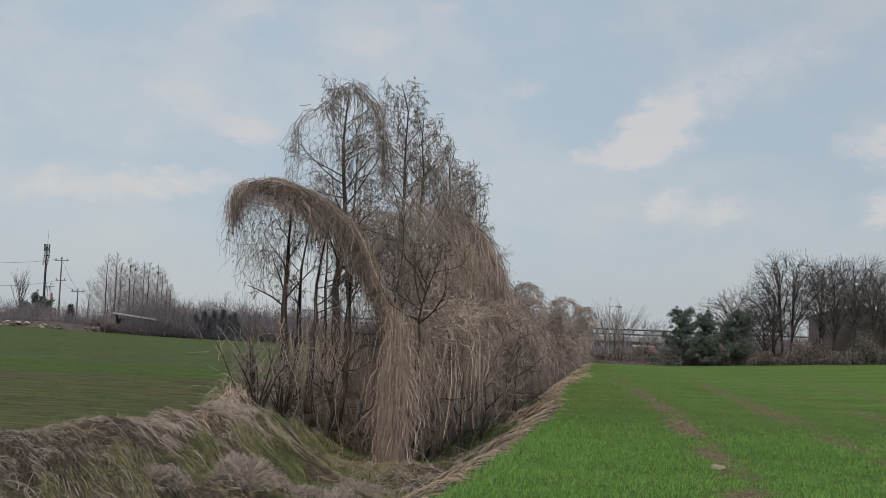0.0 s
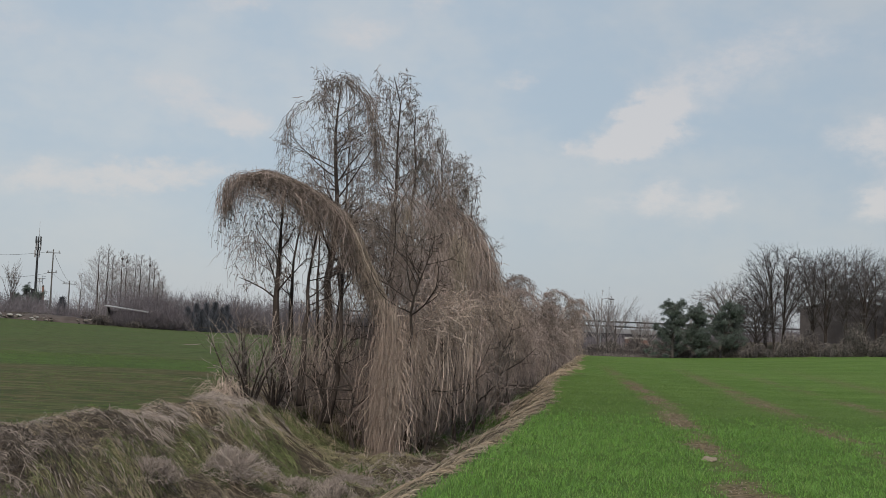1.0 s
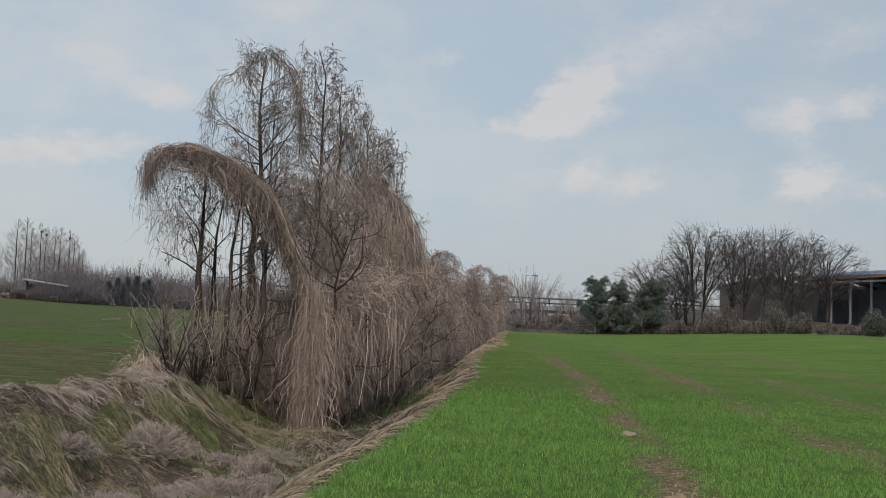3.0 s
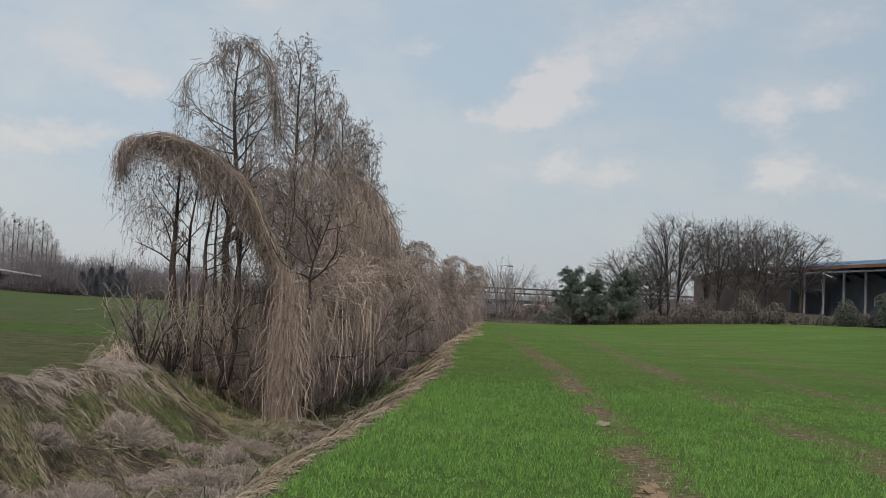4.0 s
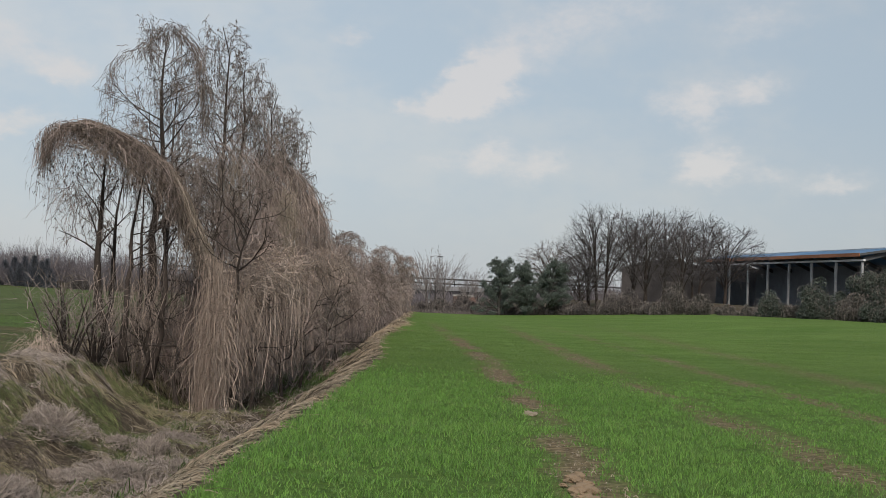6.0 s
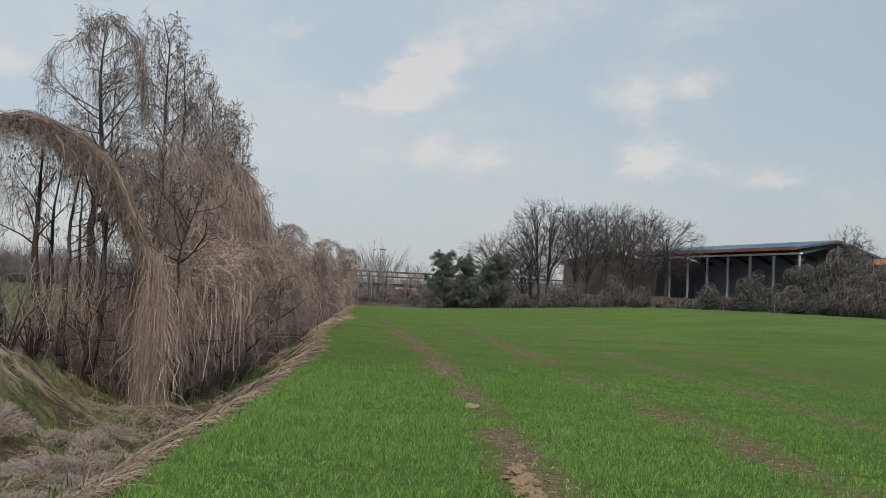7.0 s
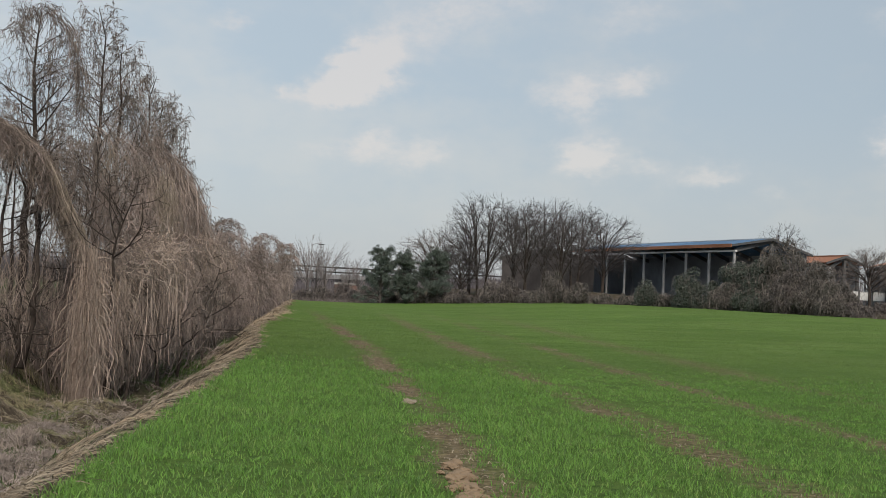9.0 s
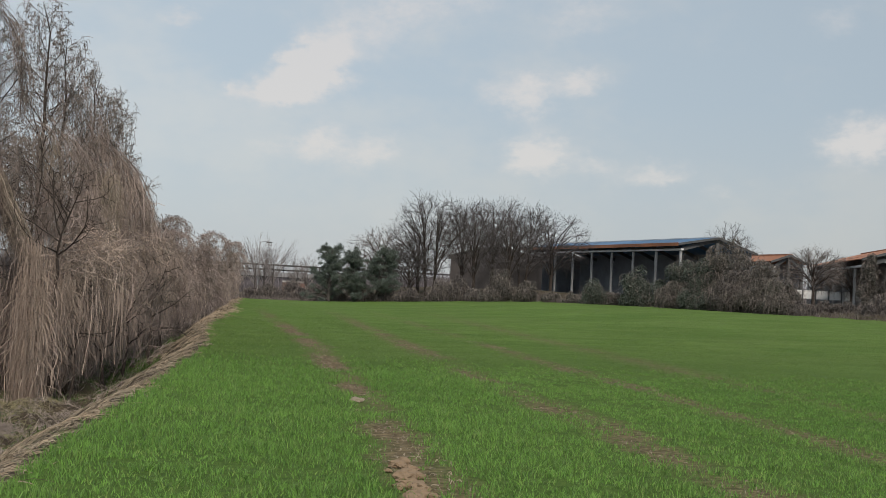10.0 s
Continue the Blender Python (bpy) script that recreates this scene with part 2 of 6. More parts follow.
def merge(chunks):
    verts, faces, n = [], [], 0
    for v, fs in chunks:
        verts.append(v)
        faces += [f + n for f in fs]
        n += len(v)
    return np.concatenate(verts), faces


def unit(v):
    return v / np.maximum(np.linalg.norm(v, axis=-1, keepdims=True), 1e-9)


def tubes(P, R, sides=3):
    """Round strands: P (N, K, 3) centre lines, R (N, K) radii."""
    N, K, _ = P.shape
    T = unit(np.gradient(P, axis=1))
    mean = unit(P[:, -1] - P[:, 0])
    ref = np.where(np.abs(mean[:, 2:3]) > 0.75, np.array([[1.0, 0, 0]]), np.array([[0, 0, 1.0]]))
    U = unit(np.cross(T, ref[:, None, :]))
    V = np.cross(T, U)
    a = np.arange(sides) * 2 * np.pi / sides
    ring = P[:, :, None] + R[:, :, None, None] * (U[:, :, None] * np.cos(a)[:, None] + V[:, :, None] * np.sin(a)[:, None])
    i = np.arange(N * K * sides).reshape(N, K, sides)
    j = np.roll(i, -1, axis=2)
    F = np.stack([i[:, :-1], j[:, :-1], j[:, 1:], i[:, 1:]], -1).reshape(-1, 4)
    caps = [i[:, -1].reshape(-1, sides)] if sides < 5 else [i[:, -1].reshape(-1, sides), i[:, 0, ::-1].reshape(-1, sides)]
    return ring.reshape(-1, 3), [F, *caps]


def ribbons(P, R, seed=1):
    """Flat strands: straw, grass and thin twigs."""
    N, K, _ = P.shape
    rng = np.random.default_rng(seed)
    T = unit(np.gradient(P, axis=1))
    U = unit(np.cross(T, unit(rng.normal(0, 1, (N, 1, 3))))) * R[:, :, None] * 1.15
    V = np.stack([P - U, P + U], 2).reshape(-1, 3)
    i = np.arange(N * K * 2).reshape(N, K, 2)
    return V, [np.stack([i[:, :-1, 0], i[:, :-1, 1], i[:, 1:, 1], i[:, 1:, 0]], -1).reshape(-1, 4)]


def blades(base, tip_shift, width, rng, bend=0.35):
    """Grass blades: a quad and a tip triangle each."""
    N = len(base)
    a = rng.uniform(0, 2 * np.pi, N)
    side = np.stack([np.cos(a), np.sin(a), np.zeros(N)], 1) * width[:, None] / 2
    mid = base + tip_shift * np.array([bend, bend, 0.62])
    V = np.stack([base - side, base + side, mid + side * 0.8, mid - side * 0.8, base + tip_shift], 1).reshape(-1, 3)
    i = np.arange(N)[:, None] * 5
    return V, [i + np.array([[0, 1, 2, 3]]), i + np.array([[3, 2, 4]])]


def resample(points, k):
    p = np.asarray(points, float)
    d = np.concatenate([[0], np.cumsum(np.linalg.norm(np.diff(p, axis=0), axis=1))])
    s = np.linspace(0, d[-1], k)
    return np.stack([np.interp(s, d, p[:, i]) for i in range(3)], 1)


def shoots(P, R, n, s0, s1, length, angle, K, up, wobble, rng, thin=0.6, taper=0.35, r_min=0.004):
    """n side shoots for each strand of P: they leave between s0 and s1 of its length at an angle in degrees and bend up (or down) on their way."""
    N, KP, _ = P.shape
    own = np.repeat(np.arange(N), n)
    M = len(own)
    s = s0 + (s1 - s0) * ((np.tile(np.arange(n), N) + rng.uniform(0, 1, M)) / n)
    x = s * (KP - 1)
    i = np.minimum(x.astype(int), KP - 2)
    w = (x - i)[:, None]
    start = P[own, i] * (1 - w) + P[own, i + 1] * w
    t = unit(P[own, i + 1] - P[own, i])
    rnd = rng.normal(0, 1, (M, 3))
    perp = unit(rnd - t * (rnd * t).sum(1, keepdims=True))
    ang = np.radians(angle * rng.uniform(0.7, 1.25, M))[:, None]
    d = t * np.cos(ang) + perp * np.sin(ang)
    parent_len = np.linalg.norm(np.diff(P, axis=1), axis=2).sum(1)[own]
    L = length(s, parent_len) * rng.uniform(0.65, 1.25, M)
    step = (L / (K - 1))[:, None]
    out = [start]
    for _ in range(K - 1):
        d = unit(d + np.array([0, 0, up]) / (K - 1) + rng.normal(0, wobble, (M, 3)))
        out.append(out[-1] + d * step)
    r0 = np.maximum((R[own, i] * thin), r_min)
    return np.stack(out, 1), r0[:, None] * np.linspace(1, taper, K)[None]


def part(name, data, material, parent, label=""):
    """One mesh object from (verts, faces) or a bmesh, under a thing or a part."""
    if isinstance(data, bmesh.types.BMesh):
        me = bpy.data.meshes.new(name)
        data.to_mesh(me)
        data.free()
        me.materials.append(material)
    elif isinstance(data, bpy.types.Mesh):
        me = data
    else:
        me = mesh_of(name, *data, material)
    ob = new(name, me)
    ob.parent = parent
    if label:
        ob["label"] = label
    return ob


def thing(name, place, label, category, group="", kind="", turn=0.0):
    ob = new(name)
    ob.empty_display_size = 0.3
    ob.matrix_basis = pose(*place, 0, 0, turn)
    return tagged(ob, label, category, group, kind)


def stuff(name, data, material, label, category, group=""):
    ob = new(name, mesh_of(name, *data, material))
    return tagged(ob, label, category, group, "stuff")


def box(x0, x1, y0, y1, z0, z1, bevel=0.0):
    bm = bmesh.new()
    bmesh.ops.create_cube(bm, size=1.0)
    for v in bm.verts:
        v.co = Vector(((x0 + x1) / 2 + v.co.x * (x1 - x0), (y0 + y1) / 2 + v.co.y * (y1 - y0), (z0 + z1) / 2 + v.co.z * (z1 - z0)))
    if bevel:
        bmesh.ops.bevel(bm, geom=bm.edges[:], offset=bevel, segments=1, affect="EDGES")
    return bm


# ---- ground: wheat field, ditch with banks, second field, waste land beyond ----
def rough_noise(x, y, s, seed):
    """Smooth value noise on arrays."""
    x, y = np.asarray(x, float) / s + seed * 17.3, np.asarray(y, float) / s + seed * 9.1
    xi, yi = np.floor(x), np.floor(y)
    fx, fy = x - xi, y - yi
    fx, fy = fx * fx * (3 - 2 * fx), fy * fy * (3 - 2 * fy)

    def h(a, b):
        v = np.sin(a * 127.1 + b * 311.7 + seed * 74.7) * 43758.5453
        return v - np.floor(v)

    return (h(xi, yi) * (1 - fx) + h(xi + 1, yi) * fx) * (1 - fy) + (h(xi, yi + 1) * (1 - fx) + h(xi + 1, yi + 1) * fx) * fy - 0.5


def lip(y):
    """Where the wheat ends above the ditch."""
    y = np.asarray(y, float)
    return np.interp(y, [0, 9.5, 13, 17, 20, 25, 31.5, 34, 37, 44, 115], [-2.1, -1.72, -1.57, -1.41, -1.29, -1.16, -1.06, -1.16, -1.36, -1.45, -1.25]) + 0.07 * rough_noise(y, y * 0, 0.7, 3) + 0.07 * rough_noise(y, y * 0, 2.3, 5)


def crest(y):
    """Edge of the far bank."""
    y = np.asarray(y, float)
    return -7.25 + 0.25 * rough_noise(y, y * 0, 4.0, 8) - 0.5 * S(y, 24, 30)


def edge_far(x):
    """Where the wheat field ends, away from the camera."""
    return np.interp(x, [-8, -1, 12.6, 23.5, 29, 32.5, 37.5, 40, 50, 60], [107, 108, 114, 115.6, 113, 100, 84, 75, 42, 10])


def edge_left(x):
    return np.interp(x, [-90, -70, -46, -8], [128, 138, 146, 150])


def land(x, y):
    x, y = np.broadcast_arrays(np.asarray(x, float), np.asarray(y, float))
    right = 1.15 * S(x, 2, 30) * S(y, 15, 80) + (1.0 - 0.6 * S(x, 28, 34)) * S(y - edge_far(x), 1, 8) * S(x, 2, 20)
    left = 0.14 + 0.9 * S(-x, 40, 75) * S(y, 60, 130) + 0.6 * S(y - edge_left(x), 0, 10)
    l, c = lip(y), crest(y)
    fade = 1 - S(y, 108, 116)
    bottom = -1.14 + 0.1 * rough_noise(x, y, 1.5, 2)
    right_slope = np.where(x > l, right, right + (bottom - right) * (1 - S(x, l - 2.05, l)))
    left_slope = left + (bottom - left) * S(x, c, c + 2.7)
    z = np.where(x > -3.9, right_slope, left_slope)
    z = np.where(fade < 1, z * fade + (1 - fade) * np.where(x > -3.9, right, left), z)
    inside = (x < l) & (x > c - 0.6) & (y < 112)
    z = z + np.where(inside, (0.35 + 0.65 * S(x, c, c + 0.9)) * (0.15 + 0.85 * S(l - x, 0.1, 1.5)) * (0.30 * rough_noise(x, y, 0.9, 4) + 0.24 * rough_noise(x + 0.4 * y, y, 0.38, 6)), 0.0)
    z = z + np.where(x > l, 0.03 * rough_noise(x, y, 1.3, 7), 0.0)
    return z


def steps(*stretches):
    out = []
    for a, b, d in stretches:
        out.append(np.arange(a, b, d))
    return np.unique(np.concatenate(out).round(3))


xs = steps((-3000, -600, 300), (-600, -100, 40), (-100, -30, 5), (-30, -9, 1.0), (-9, -0.6, 0.11), (-0.6, 9, 0.16), (9, 70, 0.9), (70, 200, 12), (200, 600, 50), (600, 3001, 300))
ys = steps((-3000, -100, 290), (-100, 0, 10), (0, 8, 1.0), (8, 45, 0.22), (45, 70, 0.5), (70, 160, 1.0), (160, 300, 8), (300, 600, 50), (600, 3001, 300))
GX, GY = np.meshgrid(xs, ys)
GZ = land(GX, GY)
gi = np.arange(GX.size).reshape(GX.shape)
quads = np.stack([gi[:-1, :-1], gi[:-1, 1:], gi[1:, 1:], gi[1:, :-1]], -1).reshape(-1, 4)


def track(x, y, at_x, half):
    """How bare a wheel track is there, 0 to 1."""
    centre = at_x + 0.10 * rough_noise(y, y * 0, 3.0, at_x + 2) + (-0.035 * np.clip(y - 32, 0, 40) if at_x < 2 else 0.0)
    d = np.abs(x - centre) / half
    return np.clip(1.35 - d + 0.8 * rough_noise(x, y, 0.30, at_x + 4), 0, 1) * np.clip(0.85 + 1.3 * rough_noise(x, y, 1.7, at_x + 9) + 0.8 * rough_noise(x, y * 0.3, 0.5, at_x + 11), 0, 1)


def bare(x, y):
    x, y = np.broadcast_arrays(np.asarray(x, float), np.asarray(y, float))
    b = np.maximum.reduce([track(x, y, 1.62, 0.36), track(x, y, 4.35, 0.42) * 0.85, track(x, y, 7.0, 0.36) * 0.75, track(x, y, 9.9, 0.4) * 0.55])
    return np.clip(b, 0, 1) * (1 - S(y, 40, 85))


def wheat(x, y):
    """1 inside the wheat field."""
    return ((x > lip(y)) & (y < edge_far(x)) & (x < 60)).astype(float)


def meadow(x, y):
    """1 inside the second field, beyond the bank."""
    return ((x < crest(y)) & (y < edge_left(x)) & (x > -120)).astype(float)


def lush(x, y):
    """How green the second field is: brown by the bank, a bright strip, then dull green."""
    band = y - 0.10 * x + 1.6 * rough_noise(x, y, 9, 51)
    return np.clip(0.10 + 0.9 * S(band, 34, 37) * (1 - 0.55 * S(band, 41, 46)) + 0.25 * rough_noise(x * 0.3, y, 3.5, 52) + 0.15 * S(band, 60, 90) + 0.9 * S(x, crest(y) - 1.6, crest(y) - 0.3) * np.clip(0.3 + 2 * rough_noise(x, y, 3.0, 53), 0, 1), 0, 1)


ground_me = mesh_of("ground", np.stack([GX, GY, GZ], -1).reshape(-1, 3), [quads], bpy.data.materials.new("ground_cover"))
cover = ground_me.color_attributes.new("cover", "FLOAT_COLOR", "POINT")
rgba = np.stack([wheat(GX, GY), bare(GX, GY), meadow(GX, GY), lush(GX, GY)], -1).astype(np.float32)
cover.data.foreach_set("color", rgba.ravel())
ground_me.polygons.foreach_set("use_smooth", np.ones(len(ground_me.polygons), bool))
ground = tagged(new("ground", ground_me), "farmland with green wheat, a grassy ditch and bare tracks", "ground", kind="structure")


def ground_material(m):
    m.use_nodes = True
    t = m.node_tree
    b = t.nodes["Principled BSDF"]
    b.inputs["Roughness"].default_value, b.inputs["Specular IOR Level"].default_value = 0.95, 0.1
    at = t.nodes.new("ShaderNodeAttribute")
    at.attribute_name = "cover"
    sp = t.nodes.new("ShaderNodeSeparateColor")
    t.links.new(at.outputs["Color"], sp.inputs[0])
    co = t.nodes.new("ShaderNodeTexCoord")

    def noise_at(scale, detail=5, stretch=(1, 1, 1)):
        mp, n = t.nodes.new("ShaderNodeMapping"), t.nodes.new("ShaderNodeTexNoise")
        mp.inputs["Scale"].default_value = stretch
        t.links.new(co.outputs["Object"], mp.inputs[0])
        t.links.new(mp.outputs[0], n.inputs["Vector"])
        n.inputs["Scale"].default_value, n.inputs["Detail"].default_value, n.inputs["Roughness"].default_value = scale, detail, 0.68
        return n.outputs[0]

    def span(v, a, c):
        mr = t.nodes.new("ShaderNodeMapRange")
        mr.inputs[1].default_value, mr.inputs[2].default_value = a, c
        t.links.new(v, mr.inputs[0])
        return mr.outputs[0]

    def blend(fac, a, c):
        n = t.nodes.new("ShaderNodeMix")
        n.data_type = "RGBA"
        t.links.new(fac, n.inputs[0])
        for slot, v in ((6, a), (7, c)):
            if isinstance(v, tuple):
                n.inputs[slot].default_value = (*v, 1)
            else:
                t.links.new(v, n.inputs[slot])
        return n.outputs[2]

    fine, mid, wide = noise_at(9), noise_at(1.3), noise_at(0.09, 4)
    rows = noise_at(0.55, 4, (1.0, 0.06, 1.0))
    soil = blend(span(fine, 0.38, 0.66), (0.082, 0.062, 0.037), (0.240, 0.184, 0.112))
    green = blend(span(mid, 0.35, 0.68), (0.080, 0.152, 0.027), (0.134, 0.212, 0.052))
    green = blend(span(rows, 0.45, 0.75), green, (0.125, 0.172, 0.052))
    green = blend(span(noise_at(0.9, 6, (0.16, 1.0, 1.0)), 0.45, 0.62), green, (0.090, 0.148, 0.032))
    green = blend(span(noise_at(0.30, 10, (0.45, 1.0, 1.0)), 0.47, 0.56), green, (0.076, 0.140, 0.027))
    green = blend(span(noise_at(0.42, 10, (0.35, 1.1, 1.3)), 0.50, 0.62), green, (0.124, 0.202, 0.048))
    green = blend(span(noise_at(1.7, 9, (0.45, 1.15, 1.0)), 0.53, 0.62), green, (0.072, 0.130, 0.025))
    green = blend(span(wide, 0.46, 0.78), green, (0.112, 0.165, 0.045))
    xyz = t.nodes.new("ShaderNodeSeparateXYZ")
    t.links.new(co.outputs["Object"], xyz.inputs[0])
    # nearer ground painted darker, as soil and shade between the blades
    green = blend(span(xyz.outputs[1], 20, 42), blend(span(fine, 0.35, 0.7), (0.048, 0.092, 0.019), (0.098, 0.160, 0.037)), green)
    streak = t.nodes.new("ShaderNodeMath")
    streak.operation = "MULTIPLY_ADD"
    t.links.new(noise_at(0.8, 8, (0.18, 1.3, 1)), streak.inputs[0])
    streak.inputs[1].default_value, streak.inputs[2].default_value = 3.0, -1.45
    sown = t.nodes.new("ShaderNodeMath")
    sown.operation, sown.use_clamp = "ADD", True
    t.links.new(streak.outputs[0], sown.inputs[0])
    t.links.new(at.outputs["Alpha"], sown.inputs[1])
    thin = blend(sown.outputs[0], blend(span(noise_at(4.0, 8), 0.38, 0.66), (0.080, 0.070, 0.036), (0.150, 0.126, 0.070)), blend(span(noise_at(0.5, 6, (0.25, 1.6, 1)), 0.36, 0.64), (0.058, 0.108, 0.028), (0.094, 0.142, 0.042)))
    thin = blend(span(noise_at(3.0, 9, (0.35, 1.0, 1)), 0.44, 0.60), thin, (0.052, 0.066, 0.026))
    litter = blend(span(fine, 0.3, 0.7), (0.034, 0.027, 0.020), (0.105, 0.082, 0.060))
    litter = blend(span(mid, 0.55, 0.68), litter, (0.070, 0.082, 0.034))
    colour = blend(sp.outputs[2], litter, thin)
    colour = blend(sp.outputs[0], colour, green)
    colour = blend(sp.outputs[1], colour, soil)
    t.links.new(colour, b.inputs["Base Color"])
    bn = t.nodes.new("ShaderNodeBump")
    bn.inputs["Strength"].default_value, bn.inputs["Distance"].default_value = 0.6, 0.05
    t.links.new(fine, bn.inputs["Height"])
    sward = t.nodes.new("ShaderNodeBump")
    sward.inputs["Strength"].default_value, sward.inputs["Distance"].default_value = 0.9, 0.16
    t.links.new(noise_at(2.2, 6), sward.inputs["Height"])
    t.links.new(bn.outputs[0], sward.inputs["Normal"])
    t.links.new(sward.outputs[0], b.inputs["Normal"])


ground_material(ground_me.materials[0])


# ---- trees along the ditch ----
def bare_tree(name, label, trunk, r0, seed, limbs, branch=6, twig=5, tip=3, first=0.35, spread=0.33, angle=48, up=0.9, droop=-0.4,
              bark=None, twigs=None, twig_r=0.005, pods=0, group="", far=False, single_limbs=False, reach=0.0, bushy=0.45, wob=0.12, fork=42, cone=False, limb_r=0.5, weep=0, framework=None, dome=False):
    """A leafless tree from the line of its trunk."""
    rng = np.random.default_rng(seed)
    base = np.asarray(trunk[0], float)
    root = thing(name, tuple(base), label, "tree", group)
    line = resample(trunk, 12) - base
    H = np.linalg.norm(line[-1])
    line[1:-1] += rng.normal(0, 0.004 * H, (10, 3)) * np.array([1, 1, 0.2])
    P0 = line[None]
    prof = np.linspace(1, 0.09, 12) + 0.5 * np.exp(-np.linspace(0, 14, 12))
    R0 = (r0 * prof)[None]
    part("trunk", tubes(P0, R0, 9), bark or BARK, root)
    P1, R1 = shoots(P0, R0, limbs, first, 0.97, lambda s, L: (reach or L) * (np.sqrt(np.clip(1 - ((s - 0.45) / 0.56) ** 2, 0.02, 1)) if dome else 1.05 - 0.4 * s if reach else spread * (1.12 - 1.04 * (s - first) / (1 - first)) if cone else spread * (1.12 - 0.75 * (s - first) / (1 - first))), angle, 8, up, wob * 0.8, rng, limb_r, 0.3, twig_r * 1.8)
    if single_limbs:
        for k in range(len(P1)):
            part("limb", tubes(P1[k:k + 1], R1[k:k + 1], 5), bark or BARK, root)
    else:
        part("branch_framework", tubes(P1, R1, 5 if not far else 3), framework or bark or BARK, root)
    P2, R2 = shoots(P1, R1, branch, 0.18, 0.98, lambda s, L: L * bushy * (1.1 - 0.5 * s), fork, 5, up * 0.5, wob, rng, 0.6, 0.4, twig_r * 1.2)
    P3, R3 = shoots(P2, R2, twig, 0.2, 1.0, lambda s, L: L * 0.55 * (1.1 - 0.4 * s), fork, 4, droop, wob * 1.2, rng, 0.7, 0.5, twig_r)
    chunks = [ribbons(P2, R2, seed + 2) if far else tubes(P2, R2, 3), ribbons(P3, R3, seed)]
    if tip:
        P4, R4 = shoots(P3, R3, tip, 0.2, 1.0, lambda s, L: L * 0.6, fork, 3, droop, wob * 1.3, rng, 0.75, 0.6, twig_r * 0.85)
        chunks.append(ribbons(P4, R4, seed + 1))
    part("crown", merge(chunks), twigs or TWIG, root)
    if weep:
        ends = np.concatenate([P2[:, 2:].reshape(-1, 3), P3[:, 1:].reshape(-1, 3)])
        ends = ends[rng.integers(0, len(ends), weep)]
        L = rng.gamma(2.2, 0.13, weep) + 0.06
        s = np.linspace(0, 1, 5)
        PW = np.repeat(ends[:, None], 5, 1) + np.cumsum(rng.normal(0, 0.022, (weep, 5, 3)), 1) * np.array([1, 1, 0.3])
        PW[:, :, 2] -= L[:, None] * s ** 1.2
        tagged(part("drooping_twig_spray", ribbons(PW, 0.0042 * rng.uniform(0.6, 1.3, (weep, 1)) * np.linspace(1, 0.6, 5), seed + 5), SPRAY, root), kind="stuff")
    if pods:
        ends = P3[rng.integers(0, len(P3), pods), rng.integers(1, 4, pods)]
        d = np.array([0.0, 0, -1]) + rng.normal(0, 0.25, (pods, 3))
        k = rng.uniform(0.02, 0.055, pods)[:, None]
        PP = np.stack([ends, ends + d * k * 0.5, ends + d * k], 1)
        tagged(part("seed_cone_scatter", tubes(PP, np.tile([0.005, 0.011, 0.004], (pods, 1)) * rng.uniform(0.7, 1.3, (pods, 1)), 3), POD, root), kind="stuff")
    return root


NEAR = dict(droop=-0.75, single_limbs=True, bushy=0.55, limb_r=0.36)
bare_tree("alder_tree", "tall bare tree with dark trunk and drooping twig ends", [(-6.6, 30, -0.1), (-6.6, 30, 1.2), (-6.62, 30, 2.84), (-6.5, 30, 4.2), (-6.57, 30, 6.3), (-6.54, 30, 7.62)], 0.13, 11, 42, 7, 5, 2, 0.36, 0.26, 60, 0.12, pods=700, reach=1.55, dome=True, weep=950, **NEAR)
bare_tree("alder_tree", "slim bare tree standing close beside a taller one", [(-6.5, 31, -0.1), (-6.54, 31, 2.9), (-6.47, 31, 5.3), (-6.45, 31, 6.6)], 0.085, 12, 22, 5, 4, 2, 0.35, 0.20, 50, 0.35, pods=250, weep=500, **NEAR)
bare_tree("alder_tree", "tall bare tree with a pointed leaning tip", [(-5.5, 33, -0.3), (-5.5, 33, 1.5), (-5.62, 33, 3.8), (-5.6, 33, 6.1), (-5.58, 33, 7.7), (-5.76, 33, 8.4)], 0.10, 13, 38, 7, 4, 2, 0.3, 0.20, 52, 0.25, pods=800, weep=560, **NEAR)
bare_tree("alder_tree", "tall bare tree with a dense narrow crown", [(-5.1, 33.6, -0.4), (-5.1, 33.6, 2.1), (-5.15, 33.5, 4.6), (-5.14, 33.5, 6.2), (-5.19, 33.5, 7.6)], 0.10, 14, 38, 7, 4, 2, 0.3, 0.22, 52, 0.25, pods=900, weep=560, **NEAR)
bare_tree("alder_tree", "bare tree with a slanting side top", [(-4.85, 36, -0.4), (-4.78, 36, 4.3), (-4.75, 36, 5.6), (-4.72, 36, 6.7), (-4.58, 36, 7.2)], 0.085, 15, 34, 7, 4, 2, 0.3, 0.22, 52, 0.25, pods=800, weep=560, **NEAR)
bare_tree("alder_tree", "bare tree half wrapped in dry vines", [(-4.4, 38.5, -0.4), (-4.4, 38.5, 3.0), (-4.25, 38, 5.9)], 0.08, 16, 30, 7, 4, 2, 0.25, 0.26, 55, 0.2, pods=900, weep=560, **NEAR)
bare_tree("alder_tree", "bare tree with a broad lacy crown over the vines", [(-4.5, 37, -0.4), (-4.5, 37, 3.0), (-4.5, 37, 5.2), (-4.48, 37, 6.7)], 0.08, 25, 34, 7, 4, 2, 0.35, 0.19, 55, 0.2, pods=600, weep=560, **NEAR)
